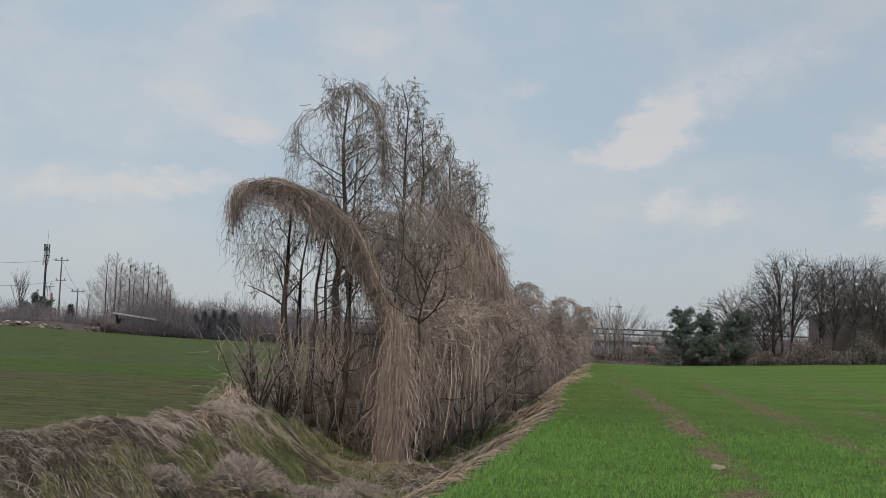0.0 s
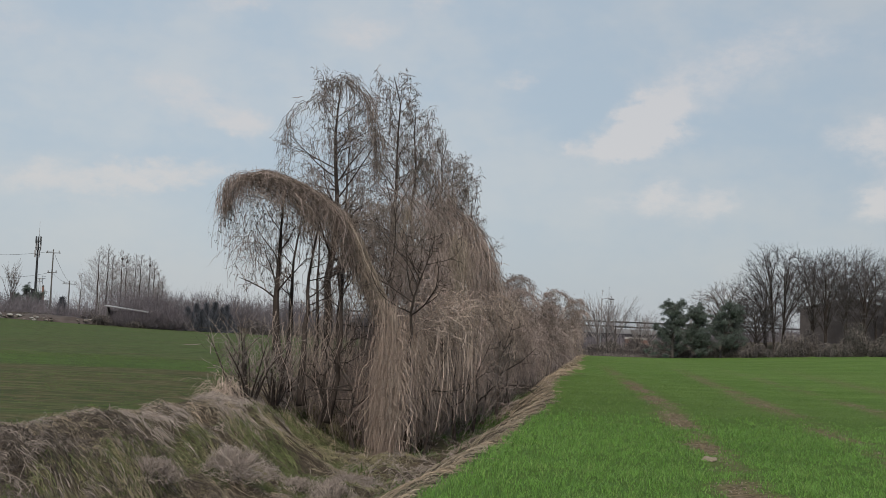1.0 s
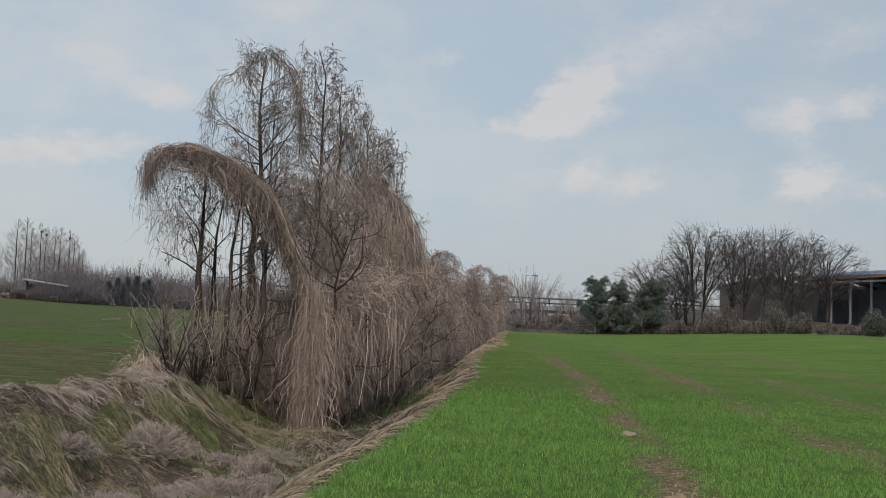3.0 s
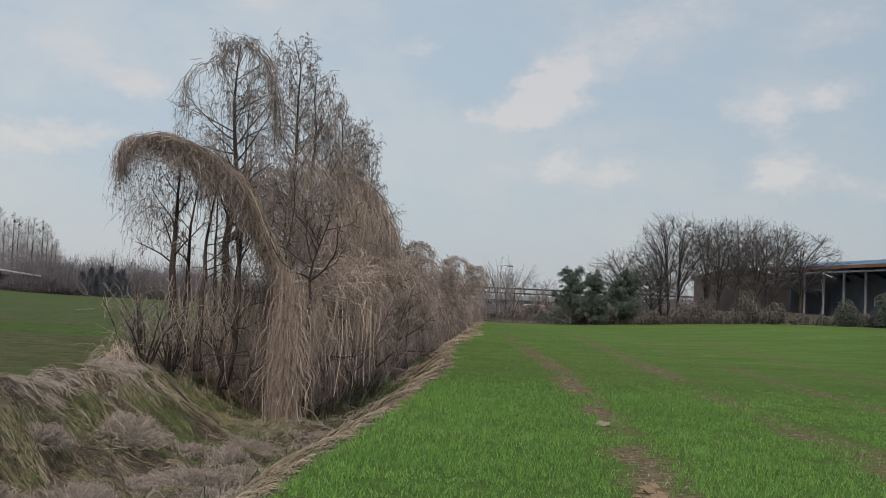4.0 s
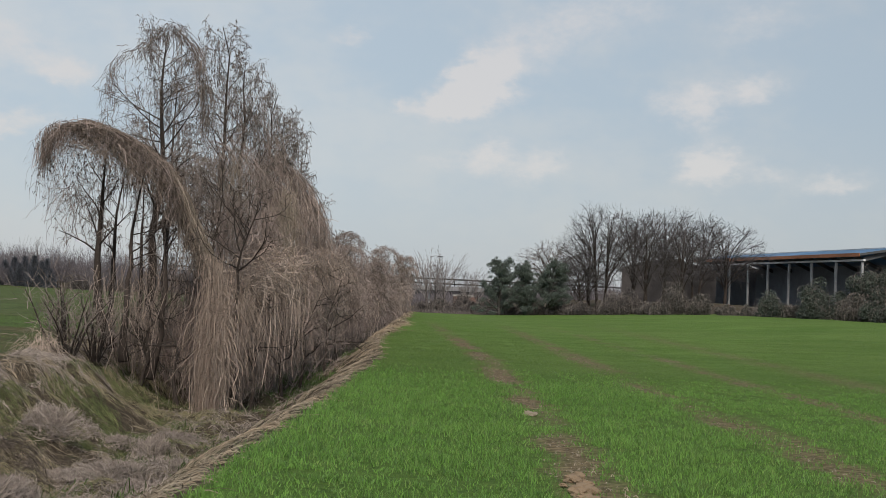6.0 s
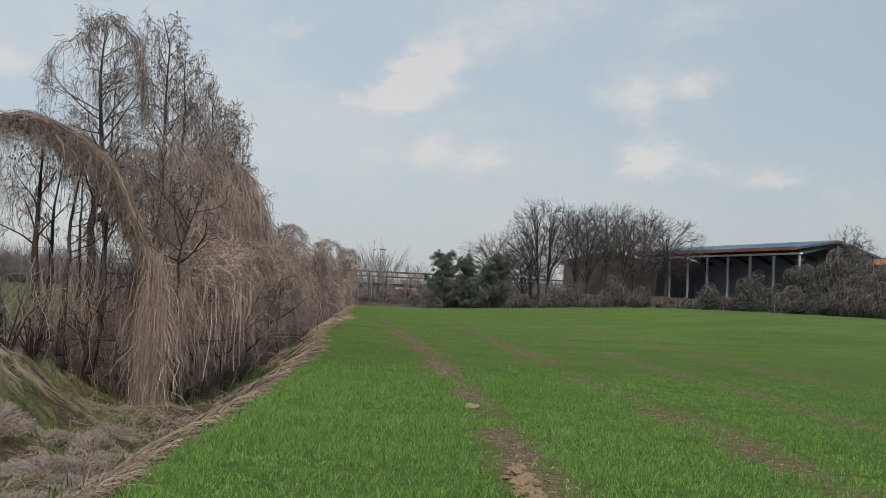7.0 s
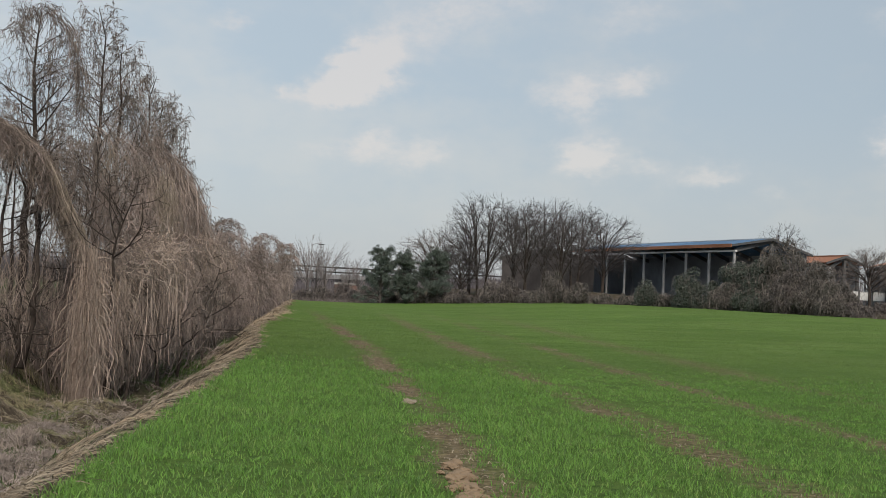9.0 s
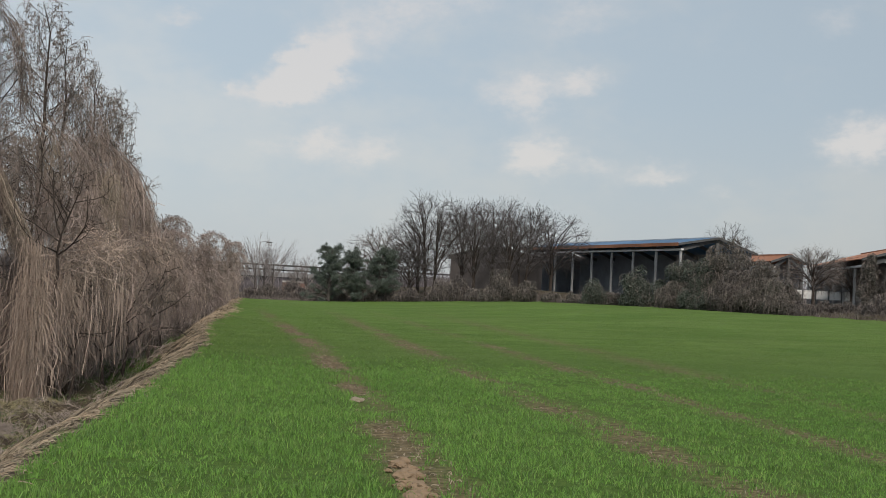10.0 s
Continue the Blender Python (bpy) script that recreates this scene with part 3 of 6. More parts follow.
bare_tree("alder_tree", "dark trunk under a cap of dry vines", [(-6.75, 27, 0.1), (-6.95, 27, 0.7), (-7.09, 27, 1.42), (-7.12, 27, 2.67), (-7.1, 27, 3.9), (-7.1, 27, 4.5)], 0.115, 17, 11, 5, 3, 2, 0.42, 0.25, 52, 0.1, pods=260, weep=160, **NEAR)
bare_tree("alder_tree", "slim dark trunk under a cap of dry vines", [(-7.1, 28.5, 0.1), (-7.18, 28.5, 1.4), (-7.16, 28.5, 3.0), (-7.0, 28.5, 4.2)], 0.082, 18, 11, 4, 3, 2, 0.40, 0.22, 55, 0.1, pods=200, weep=140, **NEAR)
bare_tree("alder_tree", "slim dark trunk at the bank's edge", [(-6.85, 30, 0.0), (-6.85, 30, 1.45), (-6.92, 30, 2.83), (-6.87, 30, 4.3)], 0.068, 19, 10, 4, 3, 2, 0.40, 0.24, 55, 0.1, pods=150, weep=140, **NEAR)
bare_tree("alder_tree", "leaning pale trunk on the ditch slope", [(-5.7, 26.2, -0.45), (-5.55, 26.4, 0.4), (-5.6, 26.8, 1.6), (-5.75, 27.5, 3.2), (-5.7, 28, 4.6)], 0.075, 20, 11, 4, 3, 2, 0.40, 0.24, 55, 0.1, weep=160, **NEAR)
bare_tree("forked_tree", "small dark tree forking low among hanging vines", [(-3.97, 26.3, -0.8), (-3.97, 26.2, 1.5), (-3.96, 26.1, 2.15), (-3.75, 26, 2.75), (-3.55, 25.9, 3.4)], 0.06, 21, 11, 5, 3, 1, 0.60, 0.33, 62, 0.9, twigs=BARK, limb_r=0.7, wob=0.2, single_limbs=True)
bare_tree("alder_tree", "dark leaning trunk under a thick mat of vines", [(-6.2, 26, -0.1), (-6.3, 26.3, 1.2), (-6.4, 27, 2.6), (-6.3, 27.5, 4.3)], 0.078, 22, 10, 4, 3, 2, 0.40, 0.24, 55, 0.1, weep=160, **NEAR)
bare_tree("alder_tree", "bare tree with crooked dark branches inside the vines", [(-4.5, 30, -0.8), (-4.5, 30, 1.2), (-4.4, 30, 2.6), (-4.3, 30, 4.0)], 0.07, 23, 22, 6, 5, 2, 0.3, 0.36, 55, 0.4, weep=500, **NEAR)
bare_tree("alder_tree", "bare tree with crooked dark branches inside the vines", [(-4.9, 27.8, -0.8), (-4.9, 27.8, 1.6), (-4.7, 27.8, 3.0), (-4.6, 27.8, 4.6)], 0.06, 24, 22, 6, 5, 2, 0.3, 0.3, 50, 0.5, weep=500, **NEAR)
# lower trees, farther along the ditch
rngr = np.random.default_rng(5)
for k, y in enumerate((42, 46, 50, 54, 59, 64, 70, 76, 83, 90, 97, 104)):
    h = {50: 3.0, 54: 3.0, 70: 3.2, 76: 3.0, 83: 3.1}.get(y, 2.6)
    x = -4.1 + 0.6 * rngr.uniform(-1, 1) + 0.012 * (y - 42)
    bare_tree("ditch_tree", "low bare tree bent under dry vines", [(x, y, -0.8), (x + 0.1, y, 1.2), (x + 0.3, y, h)], 0.07, 30 + k, 20, 7, 5, 0, 0.3, 0.36, 55, 0.1, droop=-0.8, twig_r=0.007, far=True, group="low trees along the ditch")


def shrub(name, label, place, height, n, seed, r=0.02, twigs=None, spread=30, tip=3, twig_r=0.006, group=""):
    """Many stems from one root."""
    rng = np.random.default_rng(seed)
    root = thing(name, place, label, "shrub", group)
    P0 = np.array([[[0, 0, -0.15], [0, 0, 0.05]]])
    a = rng.uniform(0, 2 * np.pi, n)
    tilt = np.radians(rng.uniform(4, spread, n))
    d = np.stack([np.cos(a) * np.sin(tilt), np.sin(a) * np.sin(tilt), np.cos(tilt)], 1)
    L = height * rng.uniform(0.6, 1.1, n)
    start = d * np.array([0.25, 0.25, 0]) * height * 0.5
    out = [start + np.array([0, 0, -0.12])]
    for _ in range(6):
        d = unit(d + rng.normal(0, 0.09, (n, 3)) + np.array([0, 0, -0.02]))
        out.append(out[-1] + d * (L / 6)[:, None])
    P1 = np.stack(out, 1)
    R1 = r * rng.uniform(0.6, 1.1, n)[:, None] * np.linspace(1, 0.3, 7)
    for q in range(n):
        part("stem", tubes(P1[q:q + 1], R1[q:q + 1], 4), twigs or BARK, root)
    P2, R2 = shoots(P1, R1, 8, 0.25, 1.0, lambda s, l: l * 0.4, 40, 5, 0.2, 0.14, rng, 0.6, 0.4, twig_r)
    chunks = [ribbons(P2, R2, seed)]
    if tip:
        P3, R3 = shoots(P2, R2, tip, 0.2, 1.0, lambda s, l: l * 0.5, 45, 4, -0.2, 0.16, rng, 0.7, 0.5, twig_r * 0.8)
        chunks.append(ribbons(P3, R3, seed + 1))
    tagged(part("twig_spray", merge(chunks), twigs or TWIG, root), kind="stuff")
    return root


shrub("bank_shrub", "dark many-stemmed bare shrub on the bank", (-6.85, 24.2, 0.1), 1.5, 16, 41, 0.026)
shrub("bank_shrub", "dark bare shrub among dry grass", (-6.7, 25.6, 0.0), 1.4, 14, 42, 0.024)
for k, (x, y, h) in enumerate(((-6.4, 27.6, 1.7), (-6.0, 29.2, 1.9), (-5.6, 30.8, 2.0), (-5.2, 28.6, 1.8), (-6.9, 31.5, 1.8), (-6.3, 33.5, 2.0), (-4.7, 31.5, 2.2), (-6.8, 36, 2.0), (-5.4, 36.5, 2.4))):
    shrub("understorey_shrub", "tangled bare brown shrub between trunks", (x, y, float(land(x, y))), h, 12, 50 + k, 0.014, VINE_DARK if k % 2 else TWIG, 26, group="undergrowth between the trunks")


for k, (x, y, h) in enumerate(((-4.0, 27.6, 2.2), (-3.85, 30, 2.4), (-3.75, 33, 2.5), (-3.6, 36, 2.6), (-3.5, 40, 2.6), (-3.3, 45, 2.8), (-4.2, 28.8, 2.6), (-4.0, 32, 3.0))):
    shrub("ditch_shrub", "dark twiggy bare shrub inside the vine curtain", (x, y, float(land(x, y))), h, 10, 650 + k, 0.014, VINE_DARK if k % 2 else TWIG, 34, group="shrubs inside the vine curtain")


for k, (x, y, h, lean) in enumerate(((-3.75, 27.4, 2.1, 0.5), (-3.35, 30.2, 2.3, -0.5), (-3.3, 33.5, 2.4, 0.6), (-3.0, 37.5, 2.5, 0.5), (-2.9, 42, 2.6, -0.6), (-5.0, 25.9, 1.9, -0.7), (-5.9, 26.2, 1.8, 0.8))):
    z = float(land(x, y)) - 0.1
    bare_tree("crooked_tree", "small crooked dark tree tangled in dry vines", [(x, y, z), (x + 0.2 * lean, y, z + 0.4 * h), (x + 0.1 * lean, y, z + 0.7 * h), (x + lean, y, z + 1.25 * h)], 0.045, 660 + k, 9, 4, 3, 0, 0.25, 0.42, 66, 0.3, droop=-0.2, twigs=BARK, twig_r=0.006, wob=0.2, limb_r=0.75, single_limbs=True, group="shrubs inside the vine curtain")


# ---- dry climbing vines ----
def hang(start, length, seed, sway=0.05, K=10, r=0.006, drift=(0, 0), floor=None, lift=0.0, mess=0.022):
    """Strands that hang from their starts, with slow sways; they end at the ground if they reach it."""
    rng = np.random.default_rng(seed)
    N = len(start)
    s = np.linspace(0, 1, K)
    ph = rng.uniform(0, 6.28, (N, 2))
    fq = rng.uniform(1.5, 4.5, (N, 2))
    amp = np.clip(rng.normal(0, sway, (N, 2)), -2 * sway, 2 * sway) * length[:, None] ** 0.5
    P = np.repeat(start[:, None], K, 1)
    for i in (0, 1):
        w = np.sin(ph[:, i:i + 1] + fq[:, i:i + 1] * s) - np.sin(ph[:, i:i + 1])
        P[:, :, i] += amp[:, i:i + 1] * w + (np.asarray(drift[i]).reshape(-1, 1) if np.ndim(drift[i]) else drift[i]) * s * length[:, None] + np.cumsum(rng.normal(0, mess, (N, K)), 1) * np.minimum(1, length[:, None])
    P[:, :, 2] -= length[:, None] * s ** 1.1
    if lift:
        P[:, :, 2] += lift * np.sin(np.clip(s * 4, 0, np.pi))[None] * length[:, None]
    if floor is not None:
        g = land(P[:, :, 0], P[:, :, 1]) + 0.01
        P[:, :, 2] = np.maximum(P[:, :, 2], g)
    R = r * rng.uniform(0.5, 1.4, (N, 1)) * np.linspace(1, 0.55, K)
    return P, R


def tangle(centre, size, n, seed, length=(0.5, 1.6), K=9, r=0.005, down=0.35, turn=0.6):
    """Strands that wander through a rounded region, mostly downward."""
    rng = np.random.default_rng(seed)
    q = unit(rng.normal(0, 1, (n, 3))) * rng.uniform(0, 1, (n, 1)) ** 0.45
    p = np.asarray(centre) + q * np.asarray(size)
    L = rng.uniform(*length, n)
    d = unit(rng.normal(0, 1, (n, 3)))
    out = [p]
    for _ in range(K - 1):
        d = unit(d + rng.normal(0, turn, (n, 3)) + np.array([0, 0, -down]))
        out.append(out[-1] + d * (L / (K - 1))[:, None])
    P = np.stack(out, 1)
    return P, r * rng.uniform(0.5, 1.4, (n, 1)) * np.linspace(1, 0.6, K)


def thatch(ridge, n, seed, thick, follow, drop, r=0.006, K=12, below=0.0, along=0.55, jitter=0.014):
    """Vines that lie along a ridge line, then fall off it."""
    rng = np.random.default_rng(seed)
    line = resample(ridge, 60)
    total = np.linalg.norm(np.diff(line, axis=0), axis=1).sum()
    s0 = rng.uniform(0, 1, n)
    f = rng.uniform(*follow, n) / total
    k1 = int(K * along)
    f = np.minimum(f, np.maximum(0.02, 1 - s0))
    off = np.clip(rng.normal(0, 1, (n, 3)), -1.8, 1.8) * np.asarray(thick)
    off[:, 2] -= below * rng.uniform(0, 1, n) ** 1.4
    P = np.zeros((n, K, 3))
    for k in range(k1):
        s = np.clip(s0 + f * k / (k1 - 1), 0, 1) * 59
        i = np.minimum(s.astype(int), 58)
        w = (s - i)[:, None]
        P[:, k] = line[i] * (1 - w) + line[i + 1] * w + off * (0.75 + 0.35 * k / k1) + rng.normal(0, 1, (n, 3)) * jitter
    last = P[:, k1 - 1]
    L = rng.uniform(*drop, n)
    amp, ph, fq = rng.normal(0, 0.07, (n, 2)), rng.uniform(0, 6.28, (n, 2)), rng.uniform(2, 5, (n, 2))
    for k in range(k1, K):
        s = (k - k1 + 1) / (K - k1)
        P[:, k] = last
        for i in (0, 1):
            P[:, k, i] += amp[:, i] * (np.sin(ph[:, i] + fq[:, i] * s) - np.sin(ph[:, i])) + off[:, i] * 0.5 * s
        P[:, k, 2] -= L * s
    g = land(P[:, :, 0], P[:, :, 1]) + 0.01
    P[:, :, 2] = np.maximum(P[:, :, 2], g)
    return P, r * rng.uniform(0.5, 1.4, (n, 1)) * np.linspace(1, 0.6, K)


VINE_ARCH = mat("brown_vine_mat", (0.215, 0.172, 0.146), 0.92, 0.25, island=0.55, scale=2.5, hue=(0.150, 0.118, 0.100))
# darker copy of the vine brown: shade inside the curtain put into the colour
VINE_SHADE = mat("shaded_brown_vine", (0.205, 0.162, 0.147), 0.92, 0.25, island=0.5, scale=2.5)
VINE_OLIVE = mat("olive_straw_vine", (0.285, 0.236, 0.190), 0.9, 0.25, island=0.45, scale=2.5, hue=(0.225, 0.185, 0.148))
VINES = "dry climbing vines on the ditch trees"
ARCH = [(-8.18, 26.3, 4.15), (-8.16, 26.3, 4.45), (-8.04, 26.2, 4.64), (-7.75, 26.1, 4.76), (-7.14, 26, 4.84), (-6.64, 26, 4.68), (-6.0, 26, 4.38), (-5.49, 26, 4.0), (-5.22, 26, 3.55),
        (-5.0, 26, 3.0), (-4.68, 25.9, 2.4), (-4.40, 25.8, 1.85), (-4.25, 25.7, 1.1), (-4.22, 25.6, 0.0)]
stuff("arching_vine_mat", ribbons(*thatch(ARCH[2:], 2400, 61, (0.03, 0.28, 0.010), (0.2, 0.8), (0.03, 0.25), 0.0042, 9, 0.20, jitter=0.012)), VINE_ARCH, "thick arching mat of dry straw-brown climbing vines", "vine", VINES)
stuff("arching_vine_mat", ribbons(*thatch(ARCH[3:11], 1350, 53, (0.06, 0.30, 0.03), (0.15, 0.7), (0.05, 0.40), 0.0042, 9, 0.75, jitter=0.022)), VINE_ARCH, "drooping lower layer of an arching vine mat", "vine", VINES)
stuff("arching_vine_mat", ribbons(*thatch(ARCH[7:], 560, 59, (0.07, 0.25, 0.02), (0.6, 1.8), (0.1, 0.6), 0.0045, 11, 0.10)), VINE_OLIVE, "pale olive strands falling along an arching vine mat", "vine", VINES)
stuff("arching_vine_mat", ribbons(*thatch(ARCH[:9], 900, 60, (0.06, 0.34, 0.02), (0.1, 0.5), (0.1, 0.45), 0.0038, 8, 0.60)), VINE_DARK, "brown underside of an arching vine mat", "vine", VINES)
rngv = np.random.default_rng(62)
cap = resample(ARCH[:9], 50)[rngv.integers(0, 50, 1150)] + rngv.normal(0, 1, (1150, 3)) * np.array([0.05, 0.32, 0.02])
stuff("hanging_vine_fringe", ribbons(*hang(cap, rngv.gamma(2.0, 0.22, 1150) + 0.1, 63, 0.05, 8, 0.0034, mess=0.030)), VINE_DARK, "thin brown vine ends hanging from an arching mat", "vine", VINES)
left_end = resample(ARCH[:4], 20)[rngv.integers(0, 20, 260)] + np.clip(rngv.normal(0, 1, (260, 3)), -1.5, 1.5) * np.array([0.03, 0.26, 0.03])
stuff("hanging_vine_fringe", ribbons(*hang(left_end, rngv.gamma(2.2, 0.16, 260) + 0.1, 64, 0.03, 7, 0.0040, mess=0.018)), VINE_ARCH, "dense straw vine tassel at the end of an arch", "vine", VINES)
for k, (n, m) in enumerate(((150, VINE_DARK), (110, TWIG))):
    stuff("vine_tangle", ribbons(*tangle((-7.6, 26.6, 3.5), (0.6, 0.6, 0.7), n, 58 + k, (0.3, 0.9), 7, 0.0042, 0.6)), m, "fine drooping vine ends under an arch", "vine", VINES)
cone_spots = resample(ARCH[:9], 50)[rngv.integers(0, 50, 420)] + np.stack([rngv.normal(0, 0.12, 420), rngv.normal(0, 0.35, 420), -rngv.uniform(0.1, 1.1, 420)], 1)
stuff("dry_seed_heads", tubes(*hang(cone_spots, rngv.uniform(0.02, 0.04, 420), 54, 0.1, 3, 0.010)), POD, "small dark seed heads hanging in a vine mat", "seed heads", VINES)
# the pale bundle that reaches the ditch floor
fall = np.stack([rngv.normal(-4.30, 0.115, 850), rngv.normal(25.4, 0.22, 850), rngv.uniform(0.0, 2.2, 850)], 1)
stuff("vine_bundle", tubes(*hang(fall, rngv.uniform(0.7, 3.2, 850), 65, 0.022, 11, 0.0038, floor=1, mess=0.026)), VINE_PALE, "pale pinkish straw bundle of vines hanging to the ditch floor", "vine", VINES)
stuff("vine_bundle", ribbons(*tangle((-4.22, 25.6, 0.5), (0.24, 0.35, 1.5), 330, 57, (0.6, 1.6), 9, 0.0055, 0.7, 0.4)), VINE_PALE, "tangled straw-coloured vines in a hanging bundle", "vine", VINES)
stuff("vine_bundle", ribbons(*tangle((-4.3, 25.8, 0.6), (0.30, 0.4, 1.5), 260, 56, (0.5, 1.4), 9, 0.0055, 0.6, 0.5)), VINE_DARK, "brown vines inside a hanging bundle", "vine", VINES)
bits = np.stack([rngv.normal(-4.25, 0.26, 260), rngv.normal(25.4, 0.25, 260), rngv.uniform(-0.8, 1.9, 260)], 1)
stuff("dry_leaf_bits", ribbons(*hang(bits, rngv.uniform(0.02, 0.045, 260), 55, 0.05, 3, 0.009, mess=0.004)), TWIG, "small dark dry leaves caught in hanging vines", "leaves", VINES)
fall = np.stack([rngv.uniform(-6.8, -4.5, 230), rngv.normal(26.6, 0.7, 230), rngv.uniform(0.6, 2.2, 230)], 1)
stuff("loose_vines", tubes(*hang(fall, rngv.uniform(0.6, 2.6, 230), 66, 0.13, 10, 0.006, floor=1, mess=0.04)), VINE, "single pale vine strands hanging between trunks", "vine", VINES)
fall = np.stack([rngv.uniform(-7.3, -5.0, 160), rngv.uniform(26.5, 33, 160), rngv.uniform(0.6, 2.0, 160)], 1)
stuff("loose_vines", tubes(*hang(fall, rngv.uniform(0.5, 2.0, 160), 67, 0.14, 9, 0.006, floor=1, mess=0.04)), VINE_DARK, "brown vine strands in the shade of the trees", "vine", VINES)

# more falls of vine over the crowns
RIDGES = [
    ([(-6.75, 30, 7.62), (-6.57, 30, 7.84), (-6.3, 30, 7.72), (-6.0, 30, 7.45), (-5.75, 30, 7.1), (-5.62, 30, 6.4), (-5.6, 30.3, 5.4)], 460, (0.05, 0.12, 0.04), (0.15, 0.5), (0.2, 0.7), SPRAY),
    ([(-6.6, 30, 7.8), (-6.9, 30, 7.45), (-7.3, 30, 7.12), (-7.65, 30, 7.02), (-7.85, 30, 6.75), (-7.9, 30, 6.2)], 200, (0.05, 0.14, 0.04), (0.15, 0.4), (0.1, 0.5), SPRAY),
    ([(-5.3, 34, 6.4), (-4.9, 34, 6.0), (-4.6, 34.5, 5.4), (-4.3, 35, 4.7)], 520, (0.18, 0.4, 0.18), (0.3, 1.0), (0.3, 1.2), VINE_DARK),
    ([(-5.7, 32.6, 5.5), (-5.2, 32.4, 5.3), (-4.7, 32.4, 4.7), (-4.3, 33, 4.1), (-4.0, 34, 3.5)], 620, (0.14, 0.5, 0.10), (0.3, 1.2), (0.3, 1.3), VINE_DARK),
    ([(-4.9, 35.5, 5.4), (-4.3, 35.5, 5.1), (-3.9, 36, 4.6), (-3.6, 36.5, 3.9)], 700, (0.14, 0.6, 0.10), (0.4, 1.4), (0.3, 1.6), VINE_DARK),
    ([(-4.2, 38.5, 5.1), (-3.85, 38.5, 4.8), (-3.6, 38.7, 4.2), (-3.35, 39, 3.4), (-3.2, 39.5, 2.6)], 800, (0.10, 0.8, 0.10), (0.3, 1.2), (0.3, 1.4), VINE_DARK),
    ([(-4.3, 27, 1.8), (-3.9, 27, 1.8), (-3.4, 27.5, 1.7), (-3.1, 29, 1.6)], 260, (0.08, 0.4, 0.08), (0.2, 0.8), (0.4, 2.0), VINE),
]
for k, (ridge, n, thick, follow, drop, m) in enumerate(RIDGES):
    stuff("vine_fall", ribbons(*thatch(ridge, int(n * 0.55), 120 + k, tuple(1.6 * q for q in thick), follow, drop, 0.0055, 10, 0.25)), m, "fall of dry vines over a bare crown", "vine", VINES)


# the long curtain on the field side hangs in bunches, lower and lower with distance
def curtain(bunches, per, seed, ya, yb, r, xoff=0.0, bunch=0.07, full=0.45, topk=1.0, round_=True):
    rng = np.random.default_rng(seed)
    by = ya + (yb - ya) * rng.uniform(0, 1, bunches) ** 1.4
    count = rng.integers(2, 2 * per, bunches)
    own = np.repeat(np.arange(bunches), count)
    n = len(own)
    tb = np.interp(by, [25, 28, 34, 40, 45, 50, 56, 61, 66, 70, 78, 84, 95, 108], [1.6, 1.8, 2.1, 2.5, 2.5, 2.6, 2.3, 2.1, 2.4, 2.6, 2.4, 2.6, 2.5, 2.4]) * topk * rng.uniform(0.7, 1.1, bunches) * np.where(by > 42, np.clip(0.95 + 1.1 * rough_noise(by, by * 0, 4.5, 15), 0.35, 1.2), 1.0)
    out = rng.uniform(0, 1, bunches)
    bulge = 0.5 * rough_noise(by, by * 0, 2.6, 12) + 0.25 * rough_noise(by, by * 0, 0.9, 13)
    bx = np.interp(by, [25, 30, 40, 50, 70, 90, 108], [-3.75, -3.4, -3.05, -2.75, -2.4, -2.05, -1.7]) - out * 1.0 + bulge + xoff
    reach_down = np.where(rng.uniform(0, 1, bunches) < full, rng.uniform(0.8, 1.05, bunches), rng.uniform(0.25, 0.75, bunches))
    spread = bunch * (1 + (by - 25) / 40)
    x = bx[own] + rng.normal(0, 1, n) * spread[own]
    y = by[own] + rng.normal(0, 1, n) * spread[own] * 1.3
    z = tb[own] + rng.normal(0, 0.12, n)
    L = (z + 0.9) * reach_down[own] * rng.uniform(0.7, 1.08, n)
    sway = rng.normal(0.02, 0.07, bunches)[own] + rng.normal(0, 0.02, n)
    return (tubes if round_ else ribbons)(*hang(np.stack([x, y, z], 1), L, seed + 1, 0.10, 9, r, floor=1, drift=(sway, rng.normal(0, 0.06, bunches)[own]), mess=0.072))


stuff("vine_curtain", curtain(190, 9, 71, 26.2, 46, 0.0036, -0.3, 0.07), VINE, "curtain of dry brown vines hanging over the ditch", "vine", VINES)
stuff("vine_curtain", curtain(120, 7, 73, 26.2, 46, 0.0038, -0.15, 0.06), VINE_PALE, "pale straw strands in the vine curtain", "vine", VINES)
stuff("vine_curtain", curtain(80, 7, 83, 27.5, 60, 0.0042, 0.05, 0.08, round_=False), VINE, "loose outer strands of the vine curtain", "vine", VINES)
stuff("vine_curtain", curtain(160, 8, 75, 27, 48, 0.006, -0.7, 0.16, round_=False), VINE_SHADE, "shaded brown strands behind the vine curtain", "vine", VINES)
stuff("vine_curtain", curtain(150, 8, 77, 44, 110, 0.0075, -0.1, 0.10, round_=False, topk=0.85), VINE_DARK, "long low curtain of dry vines along the ditch", "vine", VINES)
stuff("vine_curtain", curtain(70, 8, 81, 44, 110, 0.0075, 0.0, 0.10, round_=False, topk=0.75), VINE_PALE, "pale strands along the low vine curtain", "vine", VINES)
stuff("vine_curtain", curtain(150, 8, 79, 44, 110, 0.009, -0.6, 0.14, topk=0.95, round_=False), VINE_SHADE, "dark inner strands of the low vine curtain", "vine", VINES)

